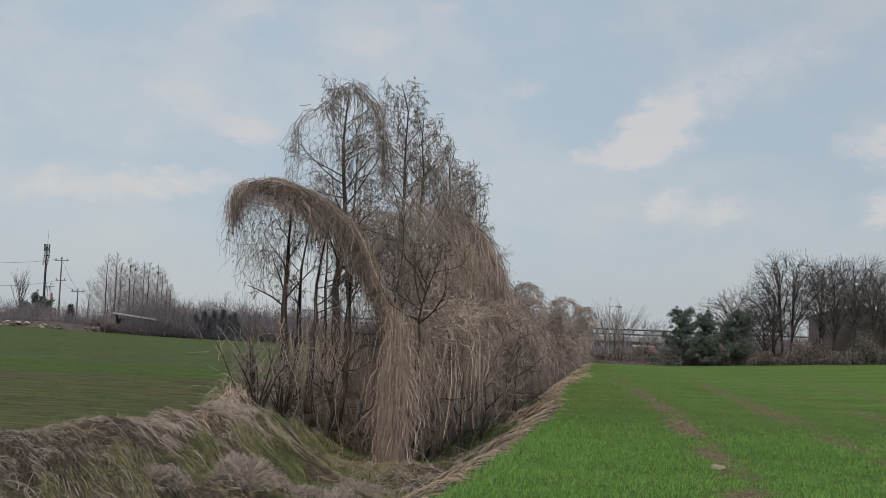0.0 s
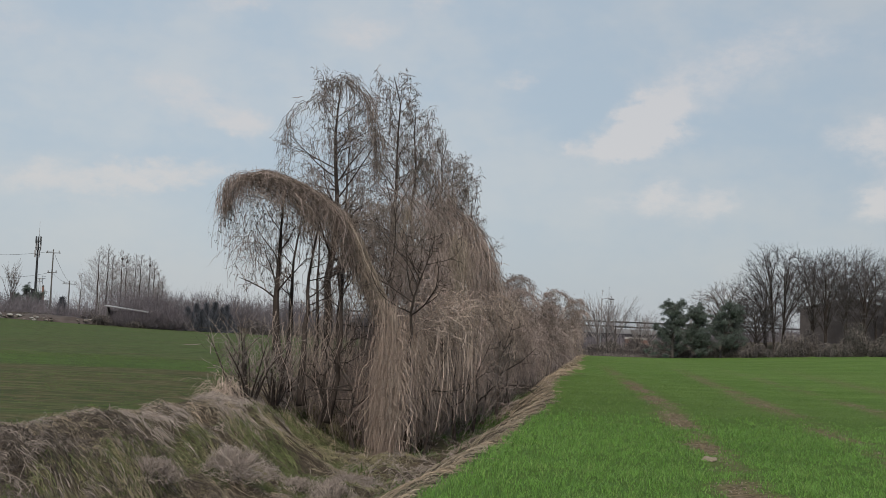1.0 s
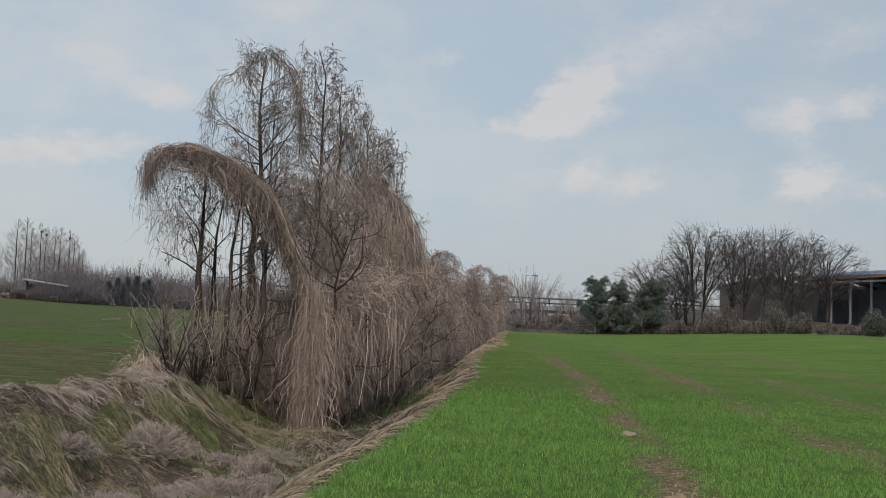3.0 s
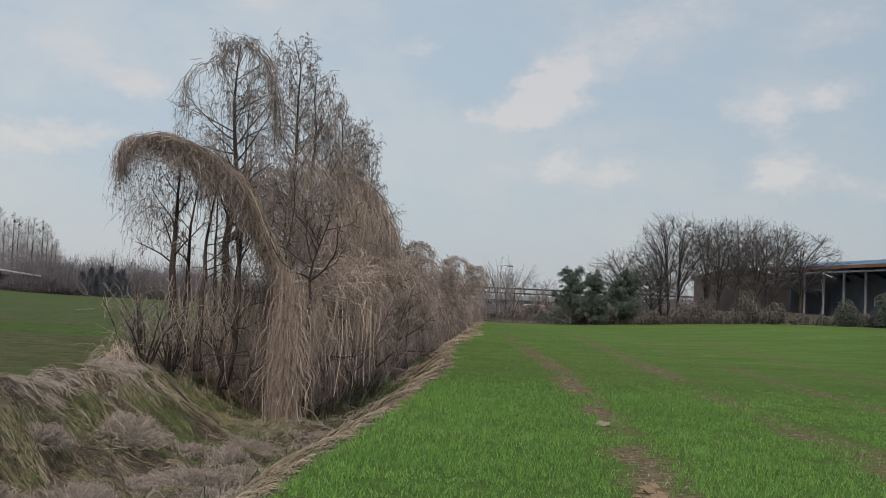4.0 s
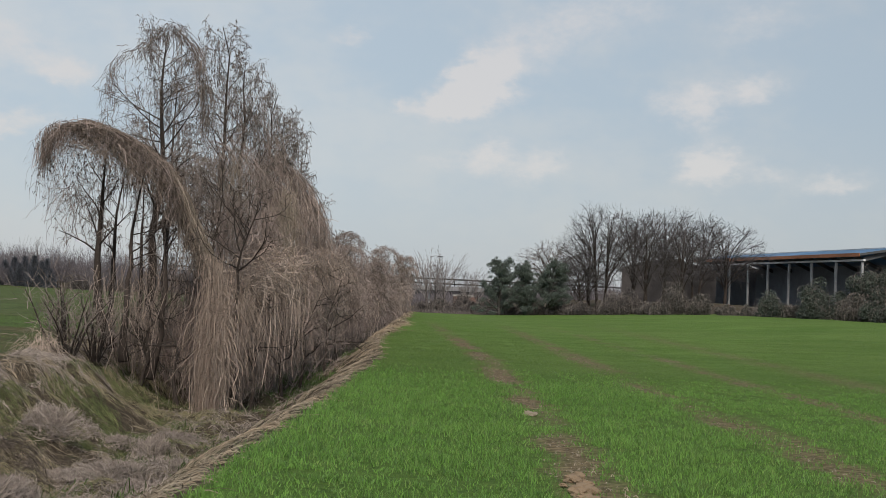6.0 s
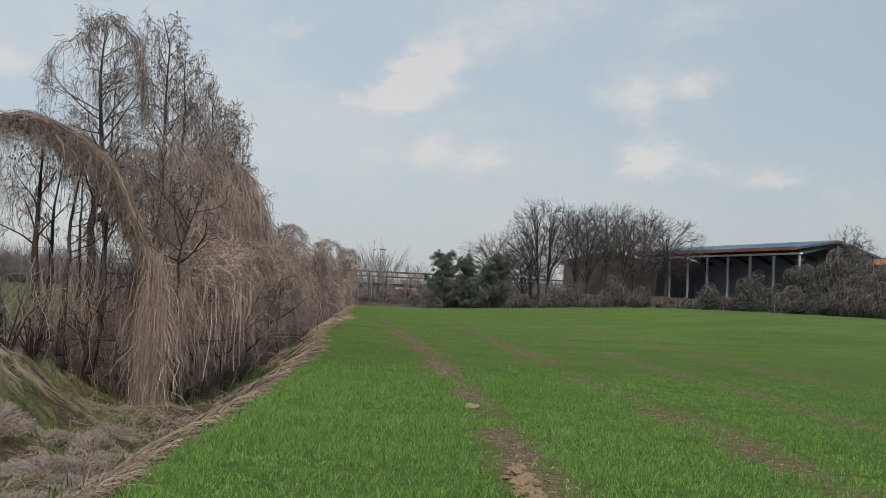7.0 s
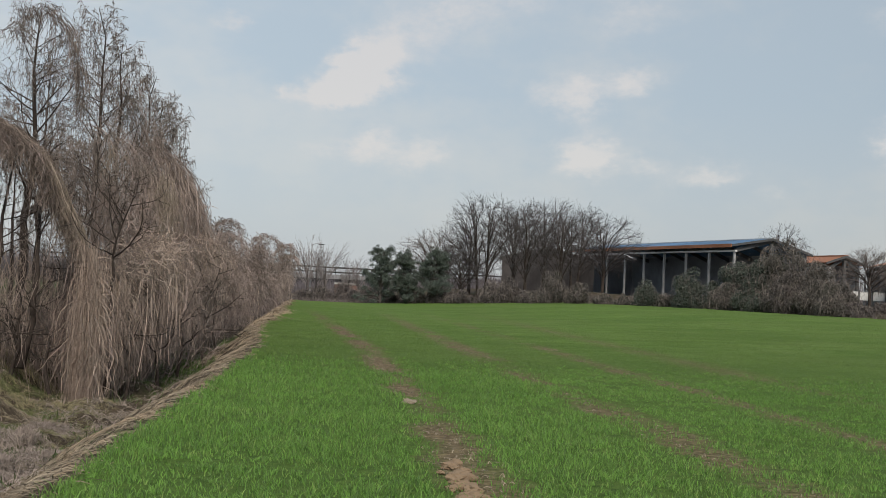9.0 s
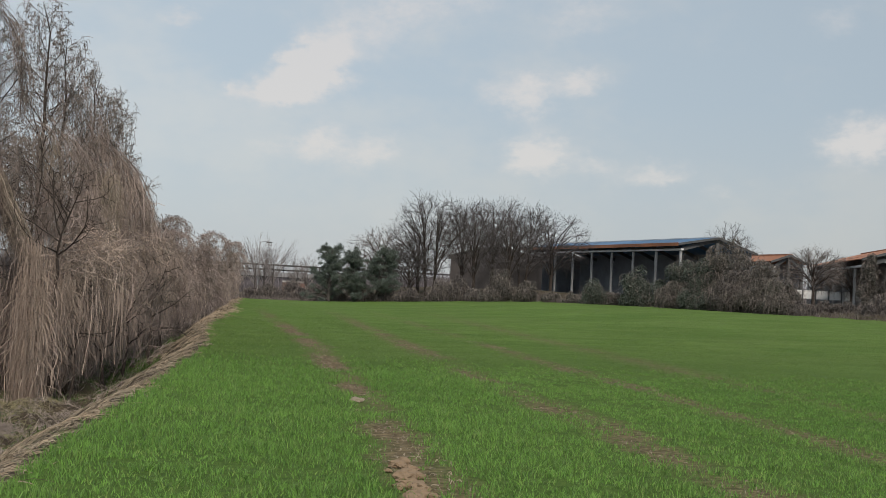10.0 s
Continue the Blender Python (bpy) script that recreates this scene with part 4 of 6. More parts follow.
# a fine mat of short broken vines fills the curtain and the ground between the trunks
for k, (c, size, n, m) in enumerate((
        ((-3.95, 28.6, 0.6), (0.40, 2.2, 1.15), 1300, VINE), ((-3.65, 32.5, 0.8), (0.40, 2.8, 1.25), 1500, VINE), ((-3.4, 37.5, 1.0), (0.40, 3.2, 1.4), 1500, VINE), ((-3.1, 43.5, 1.0), (0.40, 3.5, 1.4), 1400, VINE),
        ((-2.8, 52, 1.1), (0.45, 6, 1.4), 1500, VINE_DARK), ((-2.4, 66, 1.1), (0.5, 9, 1.4), 1500, VINE_DARK), ((-2.0, 88, 1.1), (0.5, 14, 1.4), 1500, VINE_DARK),
        ((-6.1, 31.5, 0.5), (1.0, 2.2, 0.9), 1100, VINE), ((-5.2, 30.5, 0.3), (0.8, 2.4, 1.0), 1000, VINE), ((-5.6, 35, 1.0), (1.2, 2.5, 1.2), 900, VINE))):
    P, R = tangle(c, size, n, 1260 + k, (0.2, 0.7), 6, 0.0045 if c[1] < 45 else 0.008, 0.9, 0.45)
    P[..., 2] = np.maximum(P[..., 2], land(P[..., 0], P[..., 1]) + 0.01)
    stuff("vine_mat", ribbons(P, R, 1260 + k), m, "fine mat of short broken brown vines", "vine", VINES)

# a drooping shelf of matted vines along the top of the curtain, with long falls over the crowns behind it
SHELF = [(-4.5, 26.6, 1.55), (-4.0, 26.8, 1.85), (-3.7, 28.2, 1.98), (-3.6, 30.5, 2.12), (-3.4, 33.5, 2.35), (-3.25, 37, 2.5), (-3.1, 41, 2.55), (-3.0, 45, 2.5)]
stuff("vine_shelf", ribbons(*thatch(SHELF, 1500, 1201, (0.16, 0.25, 0.10), (0.4, 1.8), (0.1, 0.9), 0.0048, 10, 0.35, jitter=0.035)), VINE, "matted shelf of dry vines along the curtain's top", "vine", VINES)
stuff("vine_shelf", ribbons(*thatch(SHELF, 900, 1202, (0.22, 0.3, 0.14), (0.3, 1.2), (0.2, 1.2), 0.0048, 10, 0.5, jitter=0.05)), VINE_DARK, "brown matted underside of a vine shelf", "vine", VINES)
FALLS = [(-3.95, 30.0, 3.6, 0.30, 230, VINE_DARK), (-3.75, 32.2, 4.2, 0.30, 260, VINE_OLIVE), (-3.55, 34.8, 4.0, 0.25, 220, VINE_DARK), (-4.6, 28.0, 3.7, 0.25, 150, VINE_DARK), (-3.4, 37.2, 3.9, 0.3, 260, VINE_DARK), (-5.0, 31.0, 5.0, 0.3, 150, VINE_OLIVE), (-3.3, 39.5, 3.3, 0.3, 220, VINE)]
for k, (x, y, z, w, n, m) in enumerate(FALLS):
    rf = np.random.default_rng(1210 + k)
    top = np.stack([rf.normal(x, w * 0.6, n), rf.normal(y, w * 1.6, n), z - rf.gamma(1.6, 0.45, n)], 1)
    stuff("vine_fall", ribbons(*hang(top, rf.uniform(0.4, 1.9, n), 1230 + k, 0.06, 9, 0.0042, mess=0.045)), m, "long fall of dry vines over a bare crown", "vine", VINES)

# tangles in the crowns
for k, (c, size, n, m) in enumerate((
        ((-4.5, 30, 2.9), (0.8, 2.5, 0.9), 700, VINE_DARK), ((-4.2, 34, 3.4), (0.7, 3.0, 1.1), 520, VINE_DARK), ((-3.9, 38, 3.5), (0.6, 2.6, 1.1), 600, VINE),
        ((-4.4, 35, 4.2), (0.8, 2.2, 1.0), 360, VINE), ((-3.7, 30, 2.1), (0.6, 4, 0.6), 700, VINE),
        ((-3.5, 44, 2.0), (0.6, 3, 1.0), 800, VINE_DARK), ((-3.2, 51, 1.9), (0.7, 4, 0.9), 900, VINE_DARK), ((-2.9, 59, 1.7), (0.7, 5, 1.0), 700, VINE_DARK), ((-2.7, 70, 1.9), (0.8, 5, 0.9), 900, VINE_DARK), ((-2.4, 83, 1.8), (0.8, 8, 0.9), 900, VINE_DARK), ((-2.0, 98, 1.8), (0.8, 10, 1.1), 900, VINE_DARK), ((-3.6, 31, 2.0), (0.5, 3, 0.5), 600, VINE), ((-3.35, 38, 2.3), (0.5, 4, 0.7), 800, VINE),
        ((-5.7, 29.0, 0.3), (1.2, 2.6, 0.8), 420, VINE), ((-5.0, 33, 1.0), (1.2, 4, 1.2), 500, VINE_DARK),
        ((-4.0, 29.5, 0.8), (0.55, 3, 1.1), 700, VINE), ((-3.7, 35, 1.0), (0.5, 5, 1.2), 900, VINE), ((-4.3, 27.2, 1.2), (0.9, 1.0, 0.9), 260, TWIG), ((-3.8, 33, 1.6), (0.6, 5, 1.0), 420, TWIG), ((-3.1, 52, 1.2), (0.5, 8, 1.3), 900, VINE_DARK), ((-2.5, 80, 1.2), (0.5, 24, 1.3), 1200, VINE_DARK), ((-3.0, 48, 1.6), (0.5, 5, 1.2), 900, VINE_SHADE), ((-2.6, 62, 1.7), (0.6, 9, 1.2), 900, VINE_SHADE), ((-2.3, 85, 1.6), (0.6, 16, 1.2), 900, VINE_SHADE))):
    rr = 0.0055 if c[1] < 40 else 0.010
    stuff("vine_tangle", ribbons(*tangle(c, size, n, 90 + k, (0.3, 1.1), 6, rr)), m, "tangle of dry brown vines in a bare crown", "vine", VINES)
CAPS = [
    [(-4.1, 52, 3.35), (-3.95, 52, 3.75), (-3.5, 52, 4.0), (-3.05, 52, 3.9), (-2.75, 52, 3.5)],
    [(-3.7, 49, 3.0), (-3.4, 49, 3.3), (-3.0, 49, 3.35), (-2.6, 49, 3.1), (-2.4, 49, 2.7)],
    [(-3.05, 62, 3.2), (-2.75, 62, 3.62), (-2.2, 62, 3.8), (-1.75, 62, 3.7), (-1.4, 62, 3.25)],
    [(-1.95, 70, 3.1), (-1.6, 70, 3.55), (-1.1, 70, 3.62), (-0.8, 70, 3.2)],
    [(-2.9, 58, 2.6), (-2.5, 58, 2.95), (-2.1, 58, 2.9), (-1.8, 58, 2.5)],
    [(-1.9, 84, 2.9), (-1.5, 84, 3.3), (-1.0, 84, 3.3), (-0.7, 84, 2.9)],
]
for k, ridge in enumerate(CAPS):
    rk = np.asarray(ridge)
    mid = rk.mean(0)
    y = mid[1]
    bare_tree("capped_tree", "small dark tree holding up an umbrella of dry vines", [(mid[0] - 1.5, y, float(land(mid[0] - 1.5, y)) - 0.1), (mid[0] - 0.9, y, mid[2] * 0.55), (mid[0], y, rk[:, 2].max() - 0.05)], 0.04, 900 + k, 20, 5, 3, 0, 0.55, 0.22, 62, 0.35, droop=-0.5, twig_r=0.008, far=True, group="low trees along the ditch")
    stuff("vine_cap", ribbons(*thatch(ridge, 210, 110 + k, (0.10, 0.35, 0.07), (0.1, 0.4), (0.05, 0.3), 0.007, 9, 0.10, jitter=0.03)), VINE_DARK, "umbrella-shaped cap of dry vines over a low tree", "vine", VINES)
    stuff("vine_tangle", ribbons(*tangle(mid + np.array([-0.15, 0, -0.35]), (0.55, 0.8, 0.55), 330, 130 + k, (0.3, 0.9), 7, 0.007, 0.5)), VINE_DARK, "tangle of dry vines under an umbrella of vines", "vine", VINES)


# ---- grass ----
def field_grass(tufts, per, y0, y1, height, width, seed, loose=0.03, fade=(36, 60)):
    rng = np.random.default_rng(seed)
    cy = np.sqrt(rng.uniform(y0 ** 2, y1 ** 2, tufts))
    cx = rng.uniform(-0.30, 0.60, tufts) * (cy + 2)
    clump = rough_noise(cx, cy, 0.35, 21) + 0.7 * rough_noise(cx, cy, 1.1, 22)
    row = np.cos(cx * 2 * np.pi / 0.26) * 0.15 + 0.5 * rough_noise(cx - 0.02 * cy, cy * 0.04, 0.30, 23)
    ok = (wheat(cx, cy) > 0) & (rng.uniform(0, 1, tufts) > S(cy, *fade)) & (rng.uniform(0, 1, tufts) < np.clip(0.95 + (0.9 + 0.35 * S(cx, 1.5, 5)) * clump + row, 0.10, 1) * (1 - 1.0 * bare(cx, cy)))
    cx, cy, clump = cx[ok], cy[ok], clump[ok]
    own = np.repeat(np.arange(len(cx)), per)
    m = len(own)
    x, y = cx[own] + rng.normal(0, loose, m), cy[own] + rng.normal(0, loose, m)
    edge = 1 + 0.45 * (1 - S(x - lip(y), 0.0, 0.8))
    size = rng.uniform(0.65, 1.25, len(cx)) * (1 + 0.75 * clump)
    h = height * size[own] * rng.uniform(0.5, 1.15, m) * (1 - 0.30 * S(x, 2.5, 6)) * edge
    a = rng.uniform(0, 6.28, m)
    k = rng.uniform(0.2, 1.3, m) * h
    shift = np.stack([np.cos(a) * k, np.sin(a) * k, h], 1)
    return blades(np.stack([x, y, land(x, y) - 0.005], 1), shift, width * rng.uniform(0.6, 1.3, m), rng, 0.3)


stuff("wheat_grass", field_grass(72000, 6, 8.5, 29, 0.066, 0.0088, 201, 0.035, (19, 29)), WHEAT, "young green wheat growing in dense tufts", "grass")
stuff("wheat_grass", field_grass(8000, 5, 8.5, 29, 0.068, 0.0075, 205, 0.035, (19, 29)), WHEAT_PALE, "pale-tipped young wheat among the tufts", "grass")
stuff("wheat_grass", field_grass(70000, 3, 18, 62, 0.048, 0.014, 202, 0.08, (44, 64)), WHEAT_FAR, "young green wheat across the field", "grass")


stuff("wheat_grass", field_grass(46000, 2, 55, 112, 0.042, 0.028, 207, 0.12, (85, 112)), WHEAT_FAR, "young green wheat in the far part of the field", "grass")


def meadow_grass(n, seed):
    rng = np.random.default_rng(seed)
    y = np.sqrt(rng.uniform(12 ** 2, 45 ** 2, n))
    x = -7.0 - rng.uniform(0, 0.55, n) * y
    strip = rough_noise(x * 0.35, y, 3.0, 31) + 0.5 * rough_noise(x, y, 0.8, 32)
    keep = (meadow(x, y) > 0) & (rng.uniform(0, 1, n) < np.clip(-0.15 + 1.15 * lush(x, y) + 1.3 * strip, 0, 1))
    x, y = x[keep], y[keep]
    m = len(x)
    h = 0.022 * rng.uniform(0.5, 1.4, m)
    a = rng.uniform(0, 6.28, m)
    shift = np.stack([np.cos(a) * h * 0.6, np.sin(a) * h * 0.6, h], 1)
    return blades(np.stack([x, y, land(x, y) - 0.005], 1), shift, np.interp(y, [12, 90], [0.012, 0.04]), rng)


stuff("thin_field_grass", meadow_grass(60000, 211), SPARSE, "thin young grass over brown soil beyond the bank", "grass")


def litter(n, seed, x_of, y0, y1, length, flow, r, lift=0.10, keep=None, K=6):
    """Dead blades that lie over one another, combed down the slope."""
    rng = np.random.default_rng(seed)
    y = y0 + (y1 - y0) * rng.uniform(0, 1, n) ** 1.3
    x = x_of(y, rng)
    if keep is not None:
        k = rng.uniform(0, 1, n) < keep(x, y)
        x, y = x[k], y[k]
    m = len(x)
    L = rng.uniform(*length, m)
    a = np.arctan2(flow[1], flow[0]) + rng.normal(0, 0.75, m)
    s = np.linspace(0, 1, K)
    bend = rng.normal(0, 0.5, m)
    ang = a[:, None] + bend[:, None] * s
    step = (L / (K - 1))[:, None]
    px = x[:, None] + np.concatenate([np.zeros((m, 1)), np.cumsum(np.cos(ang[:, 1:]) * step, 1)], 1)
    py = y[:, None] + np.concatenate([np.zeros((m, 1)), np.cumsum(np.sin(ang[:, 1:]) * step, 1)], 1)
    h = rng.gamma(2.0, lift / 2, m)
    pz = land(px, py) + 0.012 + h[:, None] * np.sin(np.clip(s * 1.15, 0, 1) * np.pi) ** 0.8
    return ribbons(np.stack([px, py, pz], -1), r * rng.uniform(0.5, 1.4, (m, 1)) * np.linspace(1, 0.5, K), seed)


def flopped(tufts, per, seed, x_of, y0, y1, length, flow, r, lift=0.10, keep=None, K=4, loose=0.10, fan=0.6):
    """Tufts of dead blades that have fallen over, each tuft mostly one way, down the slope."""
    rng = np.random.default_rng(seed)
    cy = y0 + (y1 - y0) * rng.uniform(0, 1, tufts) ** 1.25
    cx = x_of(cy, rng)
    if keep is not None:
        k = rng.uniform(0, 1, tufts) < keep(cx, cy)
        cx, cy = cx[k], cy[k]
    t = len(cx)
    own = np.repeat(np.arange(t), per)
    m = len(own)
    big = rng.uniform(0.6, 1.4, t)
    way = np.arctan2(flow[1], flow[0]) + rng.normal(0, 0.6, t)
    L = rng.uniform(*length, m) * big[own]
    s = np.linspace(0, 1, K)
    ang = (way[own] + rng.normal(0, fan, m))[:, None] + rng.normal(0, 0.45, m)[:, None] * s
    step = (L / (K - 1))[:, None]
    px = (cx[own] + rng.normal(0, loose, m))[:, None] + np.concatenate([np.zeros((m, 1)), np.cumsum(np.cos(ang[:, 1:]) * step, 1)], 1)
    py = (cy[own] + rng.normal(0, loose, m))[:, None] + np.concatenate([np.zeros((m, 1)), np.cumsum(np.sin(ang[:, 1:]) * step, 1)], 1)
    h = rng.gamma(2.0, lift / 2, m) * big[own]
    pz = land(px, py) + 0.012 + h[:, None] * np.sin(np.clip(s * 1.1 + 0.04, 0, 1) * np.pi) ** 0.7
    return ribbons(np.stack([px, py, pz], -1), r * rng.uniform(0.5, 1.4, (m, 1)) * np.linspace(1, 0.5, K), seed)


bank = lambda y, g: crest(y) + g.uniform(-0.12, 3.2, len(y))
patch = lambda x, y: np.clip(0.40 + 2.6 * rough_noise(x, y, 1.2, 41) + 0.9 * rough_noise(x, y, 0.4, 42), 0.06, 1) * (0.45 + 0.55 * S(y - 0.8 * (x + 7), 13.0, 15.5))
DOWN = (0.85, -0.5)
LITTER_MAT = mat("dark_litter", (0.150, 0.122, 0.096), 0.92, 0.25, island=0.6, scale=1.5, hue=(0.105, 0.095, 0.060), upright=0.5)
TAN = mat("tan_grass", (0.235, 0.200, 0.128), 0.9, 0.25, island=0.5, scale=1.5, hue=(0.170, 0.165, 0.085), upright=0.55)
DARK_GRASS = mat("dark_dead_grass", (0.098, 0.080, 0.066), 0.9, 0.25, island=0.6, scale=1.5, upright=0.5)
DITCH_GREEN = mat("ditch_green", (0.095, 0.150, 0.045), 0.8, 0.25, island=0.45, scale=1.2)
stuff("bank_dead_grass", flopped(3400, 13, 221, bank, 10.5, 34, (0.07, 0.24), DOWN, 0.0038, 0.020, patch, fan=0.40, loose=0.035), STRAW, "dry brown grass combed down the bank", "grass")
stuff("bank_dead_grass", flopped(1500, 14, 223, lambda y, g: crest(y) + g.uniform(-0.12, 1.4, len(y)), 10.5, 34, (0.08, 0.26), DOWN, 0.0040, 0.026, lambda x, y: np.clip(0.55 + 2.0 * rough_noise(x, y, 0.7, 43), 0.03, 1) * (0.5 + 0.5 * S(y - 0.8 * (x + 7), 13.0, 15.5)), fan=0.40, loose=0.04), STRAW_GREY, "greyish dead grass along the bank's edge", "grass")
stuff("bank_dead_grass", flopped(300, 8, 222, lambda y, g: crest(y) + g.uniform(-0.1, 2.8, len(y)), 10.5, 34, (0.10, 0.32), DOWN, 0.0036, 0.030, patch, fan=0.5, loose=0.03), STRAW_PALE, "pale straw tufts lying on the bank", "grass")
# darker brown tufts on the near stretch of the bank
stuff("bank_dead_grass", flopped(1300, 12, 224, lambda y, g: crest(y) + g.uniform(0.1, 2.4, len(y)), 10.5, 18, (0.08, 0.22), DOWN, 0.0042, 0.030, fan=0.5, loose=0.05), DARK_GRASS, "dark brown flopped grass on the bank", "grass")
stuff("bank_dead_grass", flopped(2300, 12, 226, lambda y, g: crest(y) + g.uniform(0.9, 3.7, len(y)), 13.5, 29, (0.08, 0.24), DOWN, 0.0038, 0.028, lambda x, y: np.clip(0.55 + 2.2 * rough_noise(x, y, 0.9, 46), 0.1, 1), fan=0.5, loose=0.05), TAN, "tan fallen grass on the lower ditch slope", "grass")
stuff("bank_litter", litter(16000, 219, lambda y, g: g.uniform(-7.2, -2.6, len(y)), 10.5, 34, (0.05, 0.16), DOWN, 0.0045, 0.02, K=4), LITTER_MAT, "short dark litter matted on the bank", "grass")
# tall pale grass left standing at the bank's top, beside the shrubs
TP, TR = tangle((-7.15, 23.7, 0.35), (0.45, 0.9, 0.28), 260, 228, (0.3, 0.8), 7, 0.0042, 0.5, 0.35)
TP[..., 2] = np.maximum(TP[..., 2], land(TP[..., 0], TP[..., 1]) + 0.01)
stuff("tall_dry_grass", ribbons(TP, TR, 228), VINE_PALE, "tall pale dry grass collapsing at the bank's top", "grass")
greens = lambda x, y: np.clip(0.55 + 3.4 * rough_noise(x, y, 1.1, 44), 0, 1) * (x > crest(y) + 0.9)
stuff("bank_green_grass", flopped(5200, 15, 225, bank, 10.5, 32, (0.06, 0.18), DOWN, 0.0042, 0.034, greens, fan=0.6, loose=0.06), MOSSY, "yellow-green grass on the ditch slope", "grass")
stuff("ditch_dead_grass", flopped(800, 16, 227, lambda y, g: g.uniform(-5.0, -2.6, len(y)), 10.5, 45, (0.07, 0.24), (0.3, -1), 0.0045, 0.04, fan=1.2), STRAW_GREY, "matted pale dead grass on the ditch floor", "grass")
ditch_green = lambda x, y: np.clip(0.15 + 2.6 * rough_noise(x, y, 1.6, 47), 0, 1)
stuff("ditch_green_grass", flopped(800, 20, 229, lambda y, g: g.uniform(-4.4, -2.4, len(y)), 14, 50, (0.08, 0.22), (0.3, -1), 0.0055, 0.07, ditch_green), DITCH_GREEN, "green grass on the ditch floor", "grass")
edge = lambda y, g: lip(y) - 1.0 * g.uniform(0.0, 1.0, len(y)) ** 1.4 - 0.02
stuff("cut_straw", flopped(1500, 7, 231, edge, 9, 60, (0.07, 0.24), (-0.25, -1.0), 0.0034, 0.012, lambda x, y: np.clip(0.45 + 2.4 * rough_noise(x, y, 0.5, 48), 0.05, 1), fan=0.8, loose=0.08), STRAW_PALE, "pale cut straw lying along the field's edge", "straw")
stuff("cut_straw", flopped(300, 10, 233, edge, 50, 110, (0.4, 0.8), (-0.15, -1.0), 0.011, 0.04, fan=0.3), STRAW_PALE, "pale cut straw along the far field edge", "straw")
stuff("cut_straw", flopped(2000, 9, 235, lambda y, g: lip(y) - g.uniform(0.05, 2.1, len(y)), 9, 60, (0.08, 0.26), (-0.3, -0.95), 0.0038, 0.015, fan=0.8), STRAW, "brown straw on the slope below the field", "straw")
track_litter = lambda x, y: bare(x, y)
stuff("track_straw", litter(4500, 237, lambda y, g: g.choice([1.55, 1.55, 4.1, 7.0], len(y)) + g.normal(0, 0.26, len(y)), 9, 40, (0.02, 0.07), (0.2, 1), 0.0034, 0.010, track_litter), STRAW, "short bits of straw lying in the wheel tracks", "straw")


def mound(place, size, n, seed, label):
    """A heap of collapsed dead grass: strands laid over a dome."""
    rng = np.random.default_rng(seed)
    a = rng.uniform(0, 6.28, n)
    tilt0 = rng.uniform(0.0, 1.4, n)
    span = rng.uniform(0.12, 0.36, n)
    K = 5
    s = np.linspace(0, 1, K)
    tilt = np.abs(tilt0[:, None] + 0.6 * span[:, None] * rng.uniform(-1, 1, (n, 1)) * s)
    ang = a[:, None] + rng.normal(0, 0.30, (n, 1)) * s / (0.3 + np.sin(tilt0)[:, None])
    lump = 1 + 0.30 * np.sin(3 * ang + seed) * np.sin(tilt) + 0.16 * np.sin(7 * ang + 2 * seed) * np.sin(3 * tilt) + rng.normal(0, 0.10, (n, 1)) + rng.normal(0, 0.03, (n, K))
    P = np.stack([np.sin(tilt) * np.cos(ang) * size[0] * lump, np.sin(tilt) * np.sin(ang) * size[1] * lump, np.cos(tilt) * size[2] * lump + 0.02 * rng.normal(0, 1, (n, K))], -1)
    P += np.asarray(place)
    P[..., 2] = np.maximum(P[..., 2], land(P[..., 0], P[..., 1]) + 0.01)
    return stuff("dead_grass_mound", ribbons(P, 0.0030 * rng.uniform(0.6, 1.5, (n, 1)) * np.linspace(1, 0.6, K), seed), STRAW_GREY, label, "grass mound", "mounds of dead grass in the ditch")


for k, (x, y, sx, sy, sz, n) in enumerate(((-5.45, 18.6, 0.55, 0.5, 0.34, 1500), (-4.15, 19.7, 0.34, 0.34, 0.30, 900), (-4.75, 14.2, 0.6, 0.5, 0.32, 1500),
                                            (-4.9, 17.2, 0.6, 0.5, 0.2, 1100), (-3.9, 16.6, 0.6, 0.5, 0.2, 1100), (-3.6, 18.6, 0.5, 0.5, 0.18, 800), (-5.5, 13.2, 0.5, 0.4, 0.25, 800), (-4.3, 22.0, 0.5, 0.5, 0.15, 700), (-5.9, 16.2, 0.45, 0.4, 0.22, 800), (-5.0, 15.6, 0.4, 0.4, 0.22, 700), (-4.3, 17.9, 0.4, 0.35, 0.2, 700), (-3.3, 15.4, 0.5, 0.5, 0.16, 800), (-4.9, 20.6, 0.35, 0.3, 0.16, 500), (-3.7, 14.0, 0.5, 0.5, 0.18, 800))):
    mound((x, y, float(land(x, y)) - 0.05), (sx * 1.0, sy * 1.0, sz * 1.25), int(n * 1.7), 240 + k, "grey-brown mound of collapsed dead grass")


